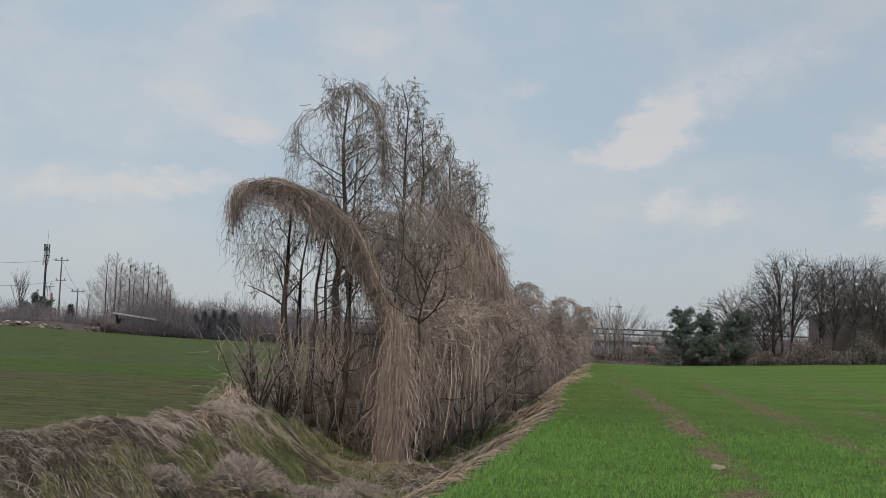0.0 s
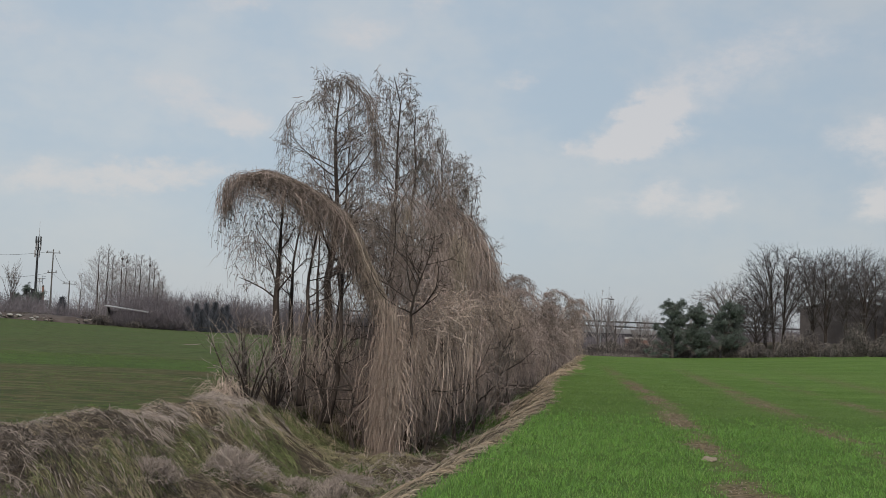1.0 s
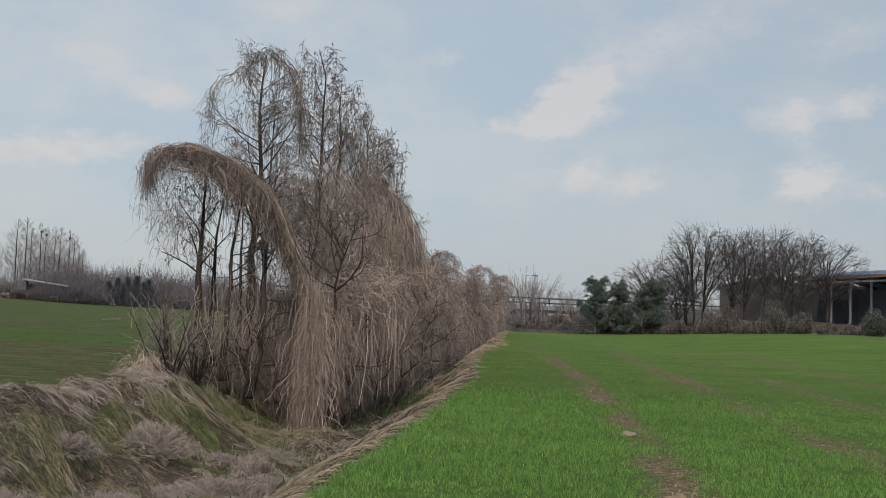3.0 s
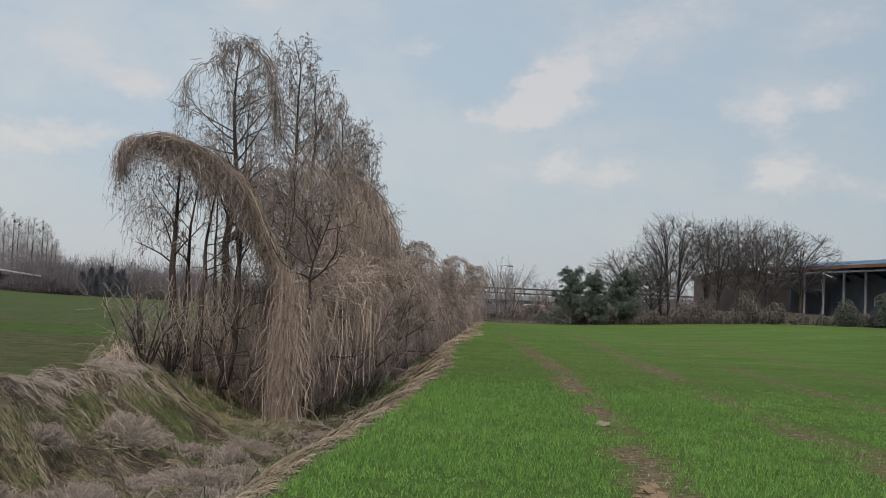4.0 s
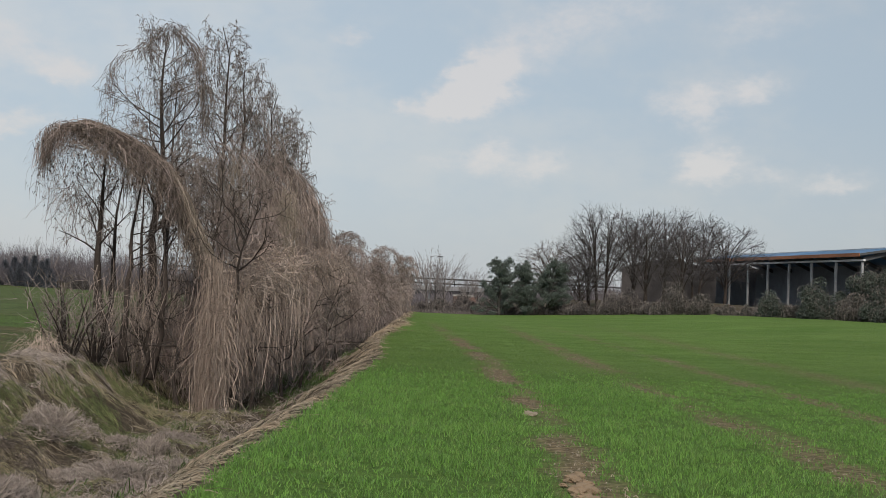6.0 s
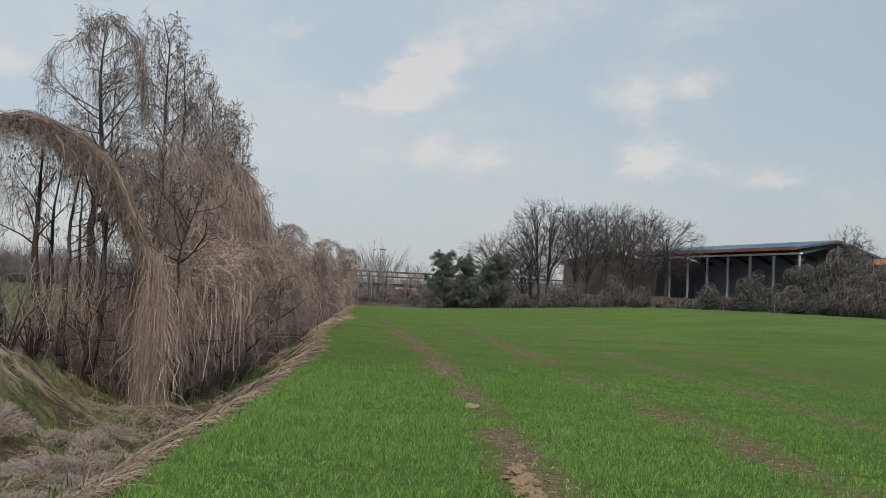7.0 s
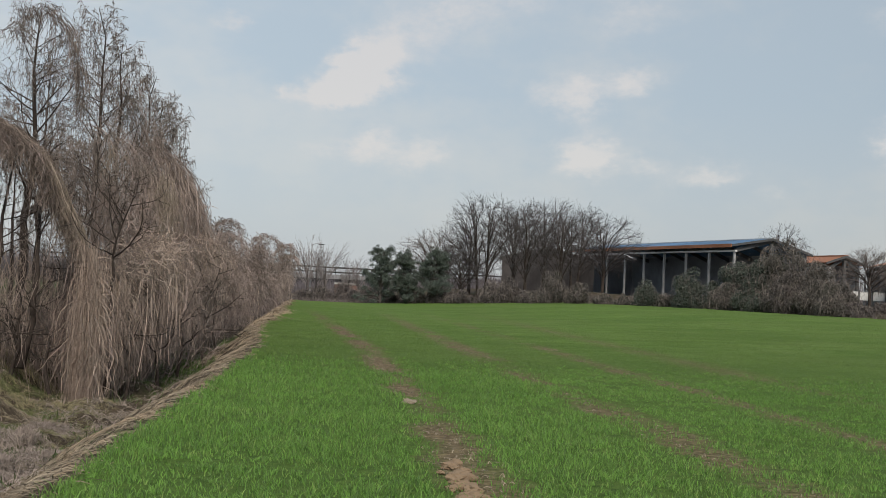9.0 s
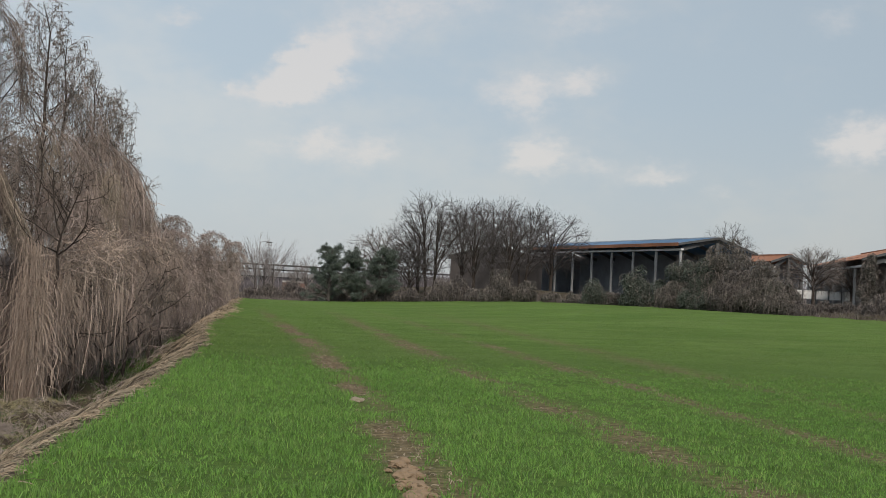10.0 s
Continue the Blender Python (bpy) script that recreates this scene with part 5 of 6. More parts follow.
# ---- clods in the wheel track ----
def clod(place, size, seed, label, material=None, name="soil_clod"):
    rng = np.random.default_rng(seed)
    bm = bmesh.new()
    bmesh.ops.create_icosphere(bm, subdivisions=3 if size[0] < 0.2 else 2, radius=1.0)
    for v in bm.verts:
        k = 1 + 0.5 * noise.noise(v.co * 1.7 + Vector((seed, 0, 0))) + 0.18 * noise.noise(v.co * 5.0 + Vector((0, seed, 0)))
        v.co = Vector((v.co.x * size[0] * k, v.co.y * size[1] * k, v.co.z * size[2] * k))
    me = bpy.data.meshes.new(name)
    bm.to_mesh(me)
    bm.free()
    me.materials.append(material or CLOD)
    ob = new(name, me)
    ob.matrix_basis = pose(*place, 0, 0, rng.uniform(0, 360))
    return tagged(ob, label, "soil", "clods in the wheel track")


rngc = np.random.default_rng(301)
for k in range(26):
    y = 9.3 + 2.0 * rngc.uniform(0, 1) ** 1.2
    x = 1.36 + 0.02 * (y - 10) + rngc.normal(0, 0.06)
    s = rngc.uniform(0.025, 0.08)
    clod((x, y, float(land(x, y)) + 0.02), (s, s * 1.4, s * 0.7), 300 + k, "crumbly light brown clod of soil in a wheel track")
clod((1.50, 17.2, float(land(1.5, 17.2)) + 0.02), (0.11, 0.08, 0.045), 340, "dry root clump lying in a wheel track", STRAW, "root_clump")


# ---- far side of the field: trees, pines, bushes ----
def at_angle(az_deg, dist):
    a = radians(az_deg)
    return dist * math.sin(a), dist * math.cos(a)


FAR = dict(bark=FAR_BARK, twigs=FAR_TWIG, far=True)
FAR_TREES = [
    (7.9, 117, 11.0, 3.6, 22, "large bare tree with a rounded crown"), (9.35, 122, 10.6, 2.9, 16, "bare tree with upright branches"), (10.7, 124, 11.5, 3.8, 20, "large bare tree with a broad crown"),
    (12.1, 126, 10.9, 3.8, 20, "large bare tree with a broad crown"), (13.4, 127, 10.1, 3.8, 18, "bare tree with a wide dome of twigs"), (5.6, 122, 7.4, 3.2, 16, "bare tree with pale grey twigs"),
    (6.9, 116, 5.6, 2.2, 14, "bare tree leaning out over the field edge"), (21.2, 150, 11.4, 2.8, 14, "bare tree rising behind the shed"), (25.0, 112, 7.0, 2.2, 14, "small round-headed bare tree"), (26.6, 118, 6.6, 2.2, 14, "small round-headed bare tree"),
    (11.5, 119, 10.0, 2.6, 12, "bare tree with upright branches"), (9.9, 118, 10.4, 2.5, 14, "bare tree with upright branches"), (7.35, 119, 8.6, 2.6, 14, "bare tree with many low branches"),
]


def curve(start, lean, end, k):
    """Curved strands from start to end that set out along lean."""
    s = np.linspace(0, 1, k)[None, :, None]
    return start[:, None] * (1 - s) ** 2 + (start + lean)[:, None] * 2 * s * (1 - s) + end[:, None] * s ** 2


def pick(P, n, lo, hi, rng):
    """n places on each strand, and the strand's direction there."""
    N, K, _ = P.shape
    own = np.repeat(np.arange(N), n)
    s = (lo + (hi - lo) * rng.uniform(0, 1, len(own))) * (K - 1)
    i = np.minimum(s.astype(int), K - 2)
    w = (s - i)[:, None]
    return P[own, i] * (1 - w) + P[own, i + 1] * w, unit(P[own, i + 1] - P[own, i])


def dome_tree(label, place, h, wide, seed, limbs=13, low=0.24, stems=1, material=None, fine=0.0060, group="bare trees at the field edge"):
    """A bare tree whose limbs rise and fan out to an even dome of fine twigs."""
    rng = np.random.default_rng(seed)
    root = thing("bare_tree", place, label, "tree", group)
    mid = np.array([0, 0, h * 0.60])
    size = np.array([wide, wide, h * 0.41])
    trunks = []
    for k in range(stems):
        x = (k - (stems - 1) / 2) * 0.9
        trunks.append(resample([(x * 0.6, 0, -0.2), (x + rng.normal(0, 0.1), 0, h * 0.3), (x * 1.3 + rng.normal(0, 0.15), rng.normal(0, 0.2), h * 0.74)], 10))
    P0 = np.stack(trunks)
    R0 = np.tile(np.linspace(0.19, 0.05, 10), (stems, 1)) * (1.0 if stems == 1 else 0.8)
    for k in range(stems):
        part("trunk", tubes(P0[k:k + 1], R0[k:k + 1], 8), BARK, root)
    n = int(limbs * 1.35)
    g = (np.arange(n) + 0.5) / n
    lift, turn = -0.30 + 1.25 * g, np.arange(n) * 2.39996 + rng.uniform(0, 6.28)
    lift = np.clip(lift, -0.3, 0.97)
    q = np.stack([np.cos(turn) * np.sqrt(1 - lift ** 2), np.sin(turn) * np.sqrt(1 - lift ** 2), lift], 1) + rng.normal(0, 0.07, (n, 3))
    own = np.where(q[:, 0] * (stems > 1) > 0, stems - 1, 0)
    up = np.clip(low + (0.85 - low) * (lift + 0.3) / 1.3 * rng.uniform(0.5, 1.0, n), low, 0.92) * 9
    at = up.astype(int)
    p = P0[own, at] * (1 - (up - at))[:, None] + P0[own, np.minimum(at + 1, 9)] * (up - at)[:, None]
    end = mid + q * size * rng.uniform(0.66, 0.86, (n, 1))
    end[:, 2] = np.maximum(end[:, 2], p[:, 2] + 0.05 * h)
    P1 = curve(p, np.stack([0.22 * (end[:, 0] - p[:, 0]), 0.22 * (end[:, 1] - p[:, 1]), 0.50 * (end[:, 2] - p[:, 2]) + 0.02 * h], 1), end, 9)
    P1[:, 1:-1] += rng.normal(0, 0.035, (n, 7, 3))
    R1 = np.linspace(0.055, 0.017, 9)[None] * rng.uniform(0.7, 1.2, (n, 1))
    for k in range(n):
        part("limb", tubes(P1[k:k + 1], R1[k:k + 1], 4), BARK, root)
    p, t = pick(P1, 15, 0.18, 1.0, rng)
    n = len(p)
    out = unit((p - mid) / size * 1.0 + 0.30 * rng.normal(0, 1, (n, 3)) + t * 0.35)
    end = mid + out * size * rng.uniform(0.82, 0.98, (n, 1))
    L = np.linalg.norm(end - p, axis=1, keepdims=True)
    end = p + (end - p) * np.minimum(1, 2.4 / np.maximum(L, 0.01))
    P2 = curve(p, t * np.minimum(L, 2.4) * 0.40, end, 6)
    P2[:, 1:-1] += rng.normal(0, 0.02, (n, 4, 3))
    R2 = np.linspace(0.019, 0.009, 6)[None] * rng.uniform(0.7, 1.2, (n, 1))
    p, t = pick(P2, 5, 0.25, 1.0, rng)
    n = len(p)
    end = p + unit(unit((p - mid) / size) * 0.6 + t * 0.9 + 0.35 * rng.normal(0, 1, (n, 3))) * rng.uniform(0.35, 0.85, (n, 1))
    rel = (end - mid) / size
    far_out = np.linalg.norm(rel, axis=1, keepdims=True)
    end = mid + rel * size / np.maximum(1, far_out / 1.02)
    P3 = curve(p, t * 0.25, end, 4)
    R3 = np.linspace(fine * 1.15, fine * 0.8, 4)[None] * np.ones((n, 1))
    p, t = pick(P3, 1, 0.3, 1.0, rng)
    n = len(p)
    P4 = curve(p, t * 0.1, p + unit(t + 0.35 * rng.normal(0, 1, (n, 3))) * rng.uniform(0.25, 0.6, (n, 1)), 3)
    R4 = np.full((n, 3), fine * 0.8)
    part("crown", merge([ribbons(P2, R2, seed + 2), ribbons(P3, R3, seed), ribbons(P4, R4, seed + 1)]), material or CROWN_DARK, root)
    return root


for k, (a, d, h, wide, limbs, lab) in enumerate(FAR_TREES):
    x, y = at_angle(a, d)
    z = float(land(x, y)) - 0.1
    dome_tree(lab, (x, y, z), h - z, wide * 1.22, 400 + k, limbs, stems=2 if k in (0, 3) else 1, low=0.42 if h < 8 and a > 20 else 0.22, material=FAR_TWIG if k in (5, 8, 9) else None)
ROADSIDE = [(-0.05, 135, 7.6), (0.75, 136, 7.6), (0.35, 139, 6.6), (1.85, 138, 5.6), (2.3, 140, 5.0), (3.9, 142, 5.2), (-0.8, 138, 5.2)]
for k, (a, d, h) in enumerate(ROADSIDE):
    x, y = at_angle(a, d)
    z = float(land(x, y)) - 0.1
    bare_tree("roadside_tree", "slim upright bare tree beside the road", [(x, y, z), (x, y, z + h * 0.25), (x, y, z + h * 0.5)], 0.12, 430 + k, 30, 6, 2, 0, 0.28, 0.4, 40, 0.55, 0.3, twig_r=0.009, group="bare trees beside the road", reach=h * 0.55, bushy=0.40, wob=0.035, fork=22, bark=FAR_BARK, twigs=PALE_TWIG, framework=PALE_TWIG, far=True)


def leaf_cloud(centres, radii, n, size, seed, flat=1.0, slim=0.45):
    """Small leaf blades in clumps."""
    rng = np.random.default_rng(seed)
    own = rng.integers(0, len(centres), n)
    q = unit(rng.normal(0, 1, (n, 3))) * rng.uniform(0.25, 1, (n, 1)) ** 0.6
    p = centres[own] + q * radii[own][:, None] * np.array([1, 1, flat])
    u, v = unit(rng.normal(0, 1, (n, 3))), unit(rng.normal(0, 1, (n, 3)))
    k = size * rng.uniform(0.6, 1.4, (n, 1))
    V = np.stack([p - u * k, p + v * k * slim, p + u * k, p - v * k * slim], 1).reshape(-1, 3)
    return V, [np.arange(n * 4).reshape(n, 4)]


def pine(place, h, width, seed, label, lean=0.0, material=None, count=21000, group="pines at the field edge"):
    """A pine with layered pads of needles on crooked limbs."""
    rng = np.random.default_rng(seed)
    root = thing("pine_tree", place, label, "tree", group)
    line = resample([(0, 0, -0.2), (lean * 0.4, 0, h * 0.45), (lean, 0, h * 0.95)], 10)
    P0, R0 = line[None], np.linspace(0.16, 0.04, 10)[None]
    part("trunk", tubes(P0, R0, 8), FAR_BARK, root)
    P1, R1 = shoots(P0, R0, 54, 0.08, 0.98, lambda s, L: width * (1.15 - 0.72 * s), 70, 6, 0.45, 0.12, rng, 0.5, 0.3, 0.02)
    part("branch_framework", tubes(P1, R1, 4), FAR_BARK, root)
    c = np.concatenate([P1[:, k] for k in (2, 3, 4, 5, 5)])
    c = c + rng.normal(0, 0.15, c.shape)
    part("needles", leaf_cloud(c, rng.uniform(0.16, 0.36, len(c)), count, 0.17, seed + 1, 0.7, 0.075), material or PINE, root)
    return root


for k, (a, d, h, w, ln, lab) in enumerate(((3.3, 111, 4.9, 1.9, 0.1, "dark green pine with a bushy crown"), (4.5, 112, 4.4, 1.6, -0.3, "dark green pine with a flat layered crown"), (5.4, 112.5, 4.6, 2.0, 1.0, "dark green pine leaning to one side"))):
    x, y = at_angle(a, d)
    pine((x, y, float(land(x, y)) - 0.05), h, w, 450 + k, lab, ln)


def vine_bush(place, size, seed, label, green=0.0, strands=700, dense=5000, name="vine_covered_bush"):
    """A bush under a blanket of dry vines: a leafy or twiggy heart, and strands draped over it."""
    rng = np.random.default_rng(seed)
    root = thing(name, place, label, "bush", "overgrown bushes at the field edge")
    m = 30
    q = unit(rng.normal(0, 1, (m, 3)))
    q[:, 2] = np.abs(q[:, 2])
    c = q * np.asarray(size) * rng.uniform(0.2, 0.82, (m, 1)) + np.array([0, 0, size[2] * 0.08])
    r = rng.uniform(0.22, 0.45, m) * min(size[0], size[2] * 0.8)
    part("leaves", leaf_cloud(c, r, int(dense * 0.8 * min(2.4, 0.5 + 0.4 * size[2])), 0.09, seed + 1, 1.0, 0.5), PINE if green > 1 else EVERGREEN if green > 0.5 else (MIXED if green > 0 else DRY_LEAF), root)
    P, R = tangle((0, 0, size[2] * 0.42), (size[0] * 0.95, size[1] * 0.95, size[2] * 0.55), int(strands * 0.5), seed + 2, (0.5, 1.3), 7, 0.008, 0.6, 0.5)
    own = rng.integers(0, m, strands)
    a = rng.uniform(0, 6.28, strands)
    s = np.linspace(0, 1, 7)
    t0 = rng.uniform(0.0, 0.7, strands)
    tl = np.minimum(t0[:, None] + rng.uniform(0.5, 1.2, strands)[:, None] * s, 1.6)
    ang = a[:, None] + rng.normal(0, 0.5, (strands, 1)) * s + rng.normal(0, 0.05, (strands, 7))
    rr = r[own][:, None] * (1.06 + rng.normal(0, 0.05, (strands, 1)) + rng.normal(0, 0.025, (strands, 7)))
    D = np.stack([np.sin(tl) * np.cos(ang) * rr, np.sin(tl) * np.sin(ang) * rr, np.cos(tl) * rr], -1) + c[own][:, None]
    D[:, 4:, 2] -= (s[4:] - s[3]) * rng.uniform(0.0, 1.7, strands)[:, None]
    RD = 0.0085 * rng.uniform(0.5, 1.5, (strands, 1)) * np.linspace(1, 0.6, 7)
    P[..., 2] = np.maximum(P[..., 2], 0.0)
    D[..., 2] = np.maximum(D[..., 2], 0.0)
    part("vines", merge([ribbons(P, R, seed), ribbons(D, RD, seed + 3)]), FAR_VINE, root, "dry grey-brown vine strands")
    return root


BUSHES = [
    (7.0, 112, 1.6, 1.2, 0.0), (8.55, 112, 1.7, 2.5, 0.0), (10.0, 111, 1.3, 1.2, 0.0), (11.2, 111, 1.6, 2.9, 0.2), (9.2, 113, 1.3, 2.3, 0.0), (10.5, 110, 1.2, 1.2, 0.2), (12.3, 110, 1.3, 1.9, 0.2), (13.5, 109, 1.3, 0.9, 0.2), (14.4, 107, 1.3, 0.9, 0.2),
    (15.35, 104, 1.5, 2.0, 0.6), (16.3, 104, 1.2, 1.2, 0.2), (17.3, 102, 1.7, 3.3, 0.8), (18.5, 102, 1.4, 2.6, 0.8), (19.6, 101, 2.2, 4.9, 0.8), (20.6, 99, 2.0, 5.2, 0.8), (21.2, 98, 2.0, 6.4, 0.2), (22.0, 97, 1.9, 6.0, 0.2), (20.1, 98, 1.8, 3.4, 0.8), (21.6, 95, 1.8, 3.0, 0.0), (22.6, 94, 1.7, 3.6, 0.2), (19.0, 100, 1.7, 2.2, 0.2), (23.4, 92, 1.5, 2.4, 0.2),
    (23.0, 95, 1.8, 4.2, 0.2), (23.9, 94, 1.4, 2.8, 0.2), (24.4, 92, 1.6, 1.1, 0.0), (25.4, 93, 1.5, 0.8, 0.0), (26.5, 92, 1.6, 0.9, 0.0), (27.8, 90, 1.8, 1.2, 0.0), (27.3, 95, 1.0, 4.6, 0.2), (28.4, 94, 1.4, 4.2, 0.2), (2.1, 116, 1.6, 1.1, 0.0), (1.2, 117, 1.4, 0.9, 0.0), (5.0, 113, 1.5, 1.0, 0.0), (6.1, 113, 1.4, 1.0, 0.0), (3.6, 114, 1.4, 1.1, 0.0), (-0.3, 119, 1.3, 1.0, 0.0), (0.5, 118, 1.4, 1.4, 0.2), (1.6, 121, 1.6, 1.7, 0.0), (2.6, 120, 1.5, 1.6, 0.0),
]
for k, (a, d, w, h, green) in enumerate(BUSHES):
    x, y = at_angle(a, d)
    lab = "grey-green bush half covered with dry vines" if green > 0.5 else "bush smothered by dry grey-brown vines"
    vine_bush((x, y, float(land(x, y)) - 0.05), (w, w * 0.8, h), 500 + k, lab, green, int((460 + 140 * h) * (0.30 if green > 0.5 else 0.9)), 7500 if green > 0.5 else 3200)
rngd = np.random.default_rng(600)
n = 14000
d0 = rngd.uniform(0.0, 5.0, n)
vx = np.where(rngd.uniform(0, 1, n) < 0.4, rngd.uniform(-2, 29, n), rngd.uniform(28, 46, n))
yy = edge_far(vx) + d0 * np.where(vx > 28, 0.45, 1.0) + 0.2
vx = vx + np.where(vx > 28, d0 * 0.9, 0.0)
h = rngd.uniform(0.12, 0.42, n) * np.where(vx > 28, rngd.uniform(0.6, 1.3, n), 0.9)
fringe = np.stack([vx, yy, land(vx, yy)], 1)
shift = np.stack([rngd.normal(0, 0.3, n), rngd.normal(0, 0.3, n), h], 1)
stuff("edge_weeds", blades(fringe, shift, np.full(n, 0.035), rngd), FAR_TWIG, "dry weeds along the far field edge", "weeds")


# ---- open storage shed with a blue and orange roof ----
def sheet(points, thick):
    """A thick panel from a planar outline."""
    bm = bmesh.new()
    vs = [bm.verts.new(p) for p in points]
    f = bm.faces.new(vs)
    bm.normal_update()
    n = f.normal.copy()
    r = bmesh.ops.extrude_face_region(bm, geom=[f])
    for e in r["geom"]:
        if isinstance(e, bmesh.types.BMVert):
            e.co -= n * thick
    bmesh.ops.recalc_face_normals(bm, faces=bm.faces[:])
    return bm


def shed(name, place, turn, length, width, eave, ridge, eave2, bays, roof_mat, label, fascia=None, floor=0.0, strips=8):
    """Local frame: x along the open front, y into the shed; the front eave at y = 0."""
    root = thing(name, place, label, "shed", turn=turn)
    mid = width / 2
    ov = 0.5
    for k in range(strips):
        x0, x1 = -0.3 + (length + 0.6) * k / strips, -0.3 + (length + 0.6) * (k + 1) / strips - 0.02
        part("roof_panel", sheet([(x0, -ov, eave - 0.02), (x1, -ov, eave - 0.02), (x1, mid, ridge), (x0, mid, ridge)], 0.06), roof_mat, root)
        part("roof_panel", sheet([(x0, mid, ridge), (x1, mid, ridge), (x1, width + ov, eave2 - 0.02), (x0, width + ov, eave2 - 0.02)], 0.06), roof_mat, root)
    part("ridge_cap", box(-0.35, length + 0.35, mid - 0.18, mid + 0.18, ridge - 0.03, ridge + 0.06), WHITE_TRIM if fascia else roof_mat, root)
    if fascia:
        part("fascia", box(-0.35, length + 0.35, -ov - 0.06, -ov - 0.01, eave - 0.26, eave + 0.06), fascia, root, "orange sheet fascia")
    part("eave_beam", box(-0.3, length + 0.3, -0.12, 0.12, eave - 0.66, eave - 0.48), WHITE_TRIM, root, "white steel eave beam")
    for k in range(bays + 1):
        x = length * k / bays
        part("post", box(x - 0.10, x + 0.10, -0.10, 0.10, floor - 1.2, eave - 0.72), GREY_POST, root)
        part("truss", sheet([(x - 0.04, 0.15, eave - 0.7), (x - 0.04, mid, ridge - 0.45), (x - 0.04, width - 0.15, eave2 - 0.7), (x - 0.04, width - 0.15, eave2 - 0.3), (x - 0.04, mid, ridge - 0.12), (x - 0.04, 0.15, eave - 0.3)], 0.08), DARK_STEEL, root)
    part("back_wall", box(0, length, width - 0.08, width, floor - 1.2, eave2 - 0.02), DARK_WALL, root)
    part("far_wall", sheet([(0.04, 0.2, floor - 1.2), (0.04, width - 0.1, floor - 1.2), (0.04, width - 0.1, eave2 - 0.1), (0.04, mid, ridge - 0.1), (0.04, 0.2, eave - 0.1)], 0.08), DARK_WALL, root)
    for x0 in (length + 0.36,):
        part("rake_trim", sheet([(x0, -ov, eave - 0.20), (x0, mid, ridge - 0.20), (x0, width + ov, eave2 - 0.20), (x0, width + ov, eave2 + 0.01), (x0, mid, ridge + 0.03), (x0, -ov, eave + 0.01)], 0.06), DARK_STEEL, root)
    for y in (mid, width - 0.2):
        part("gable_post", box(length - 0.2, length + 0.1, y - 0.14, y + 0.14, floor - 1.2, (ridge if y == mid else eave2) - 0.5), DARK_STEEL, root)
    part("slab", box(-0.4, length, 0.0, width, floor - 1.3, floor), CONCRETE, root)
    return root


# the open front runs from its far corner to the corner nearest the field
bz = 2.0
shed("storage_shed", (32.1, 149.6, bz), math.degrees(math.atan2(-36.2, 7.3)), 37.0, 7.8, 7.24 - bz, 8.05 - bz, 6.75 - bz, 8, BLUE_ROOF, "open steel storage shed with a blue sheet roof and orange fascia", ORANGE_ROOF)
shed("narrow_shed", (47.4, 137.2, bz), math.degrees(math.atan2(-19.6, 3.0)), 20.0, 3.4, 6.25 - bz, 7.0 - bz, 6.15 - bz, 4, ORANGE_ROOF, "narrow open shed with an orange sheet roof")
shed("storage_shed", (58.2, 126.2, bz), math.degrees(math.atan2(-27.4, -7.5)), 28.4, 11.0, 6.2 - bz, 7.9 - bz, 6.2 - bz, 6, ORANGE_ROOF, "open steel storage shed with a faded orange sheet roof")


def panel_fence(place, turn, n, w, h, label):
    root = thing("panel_fence", place, label, "fence", turn=turn)
    for k in range(n):
        part("panel", box(k * w + 0.05, (k + 1) * w - 0.12, -0.02, 0.02, 0.0, h), WHITE_WALL, root)
        part("post", box(k * w - 0.06, k * w + 0.04, -0.06, 0.06, -1.0, h + 0.15), DARK_STEEL, root)
    return root


fx, fy = at_angle(24.0, 120)
panel_fence((fx, fy, 2.65), -21, 13, 1.15, 0.78, "white sheet fence behind the bushes")

# ---- brick house behind the trees ----
def gable_house(place, turn, w, d, wall, ridge, label):
    """The gable faces the field."""
    root = thing("brick_house", place, label, "house", turn=turn)
    part("wall", sheet([(-w / 2, 0, -1), (w / 2, 0, -1), (w / 2, 0, wall), (0, 0, ridge - 0.15), (-w / 2, 0, wall)], -d), BROWN_WALL, root)
    for side in (-1, 1):
        part("roof", sheet([(0, -0.5, ridge), (0, d + 0.4, ridge), (side * (w / 2 + 0.6), d + 0.4, wall - 0.15), (side * (w / 2 + 0.6), -0.5, wall - 0.15)], 0.16 * side), GREY_ROOF, root)
        part("bargeboard", sheet([(0, -0.53, ridge - 0.04), (side * (w / 2 + 0.6), -0.53, wall - 0.19), (side * (w / 2 + 0.6), -0.53, wall - 0.36), (0, -0.53, ridge - 0.21)], 0.04), CONCRETE_DARK, root)
    for x, z in ((-2.9, wall - 1.7), (0.1, wall - 1.5), (2.9, wall - 1.7)):
        win = part("window", box(x - 0.75, x + 0.75, -0.06, -0.005, z - 0.55, z + 0.55), WHITE_TRIM, root)
        part("pane", box(x - 0.67, x - 0.03, -0.08, -0.063, z - 0.47, z + 0.47), GLASS_DARK, win)
        part("pane", box(x + 0.03, x + 0.67, -0.08, -0.063, z - 0.47, z + 0.47), GLASS_DARK, win)
    return root


hx, hy = at_angle(10.9, 139)
gable_house((hx, hy, 1.9), -11, 9.6, 8.0, 3.55, 4.85, "brown brick house with a low gable roof behind trees")


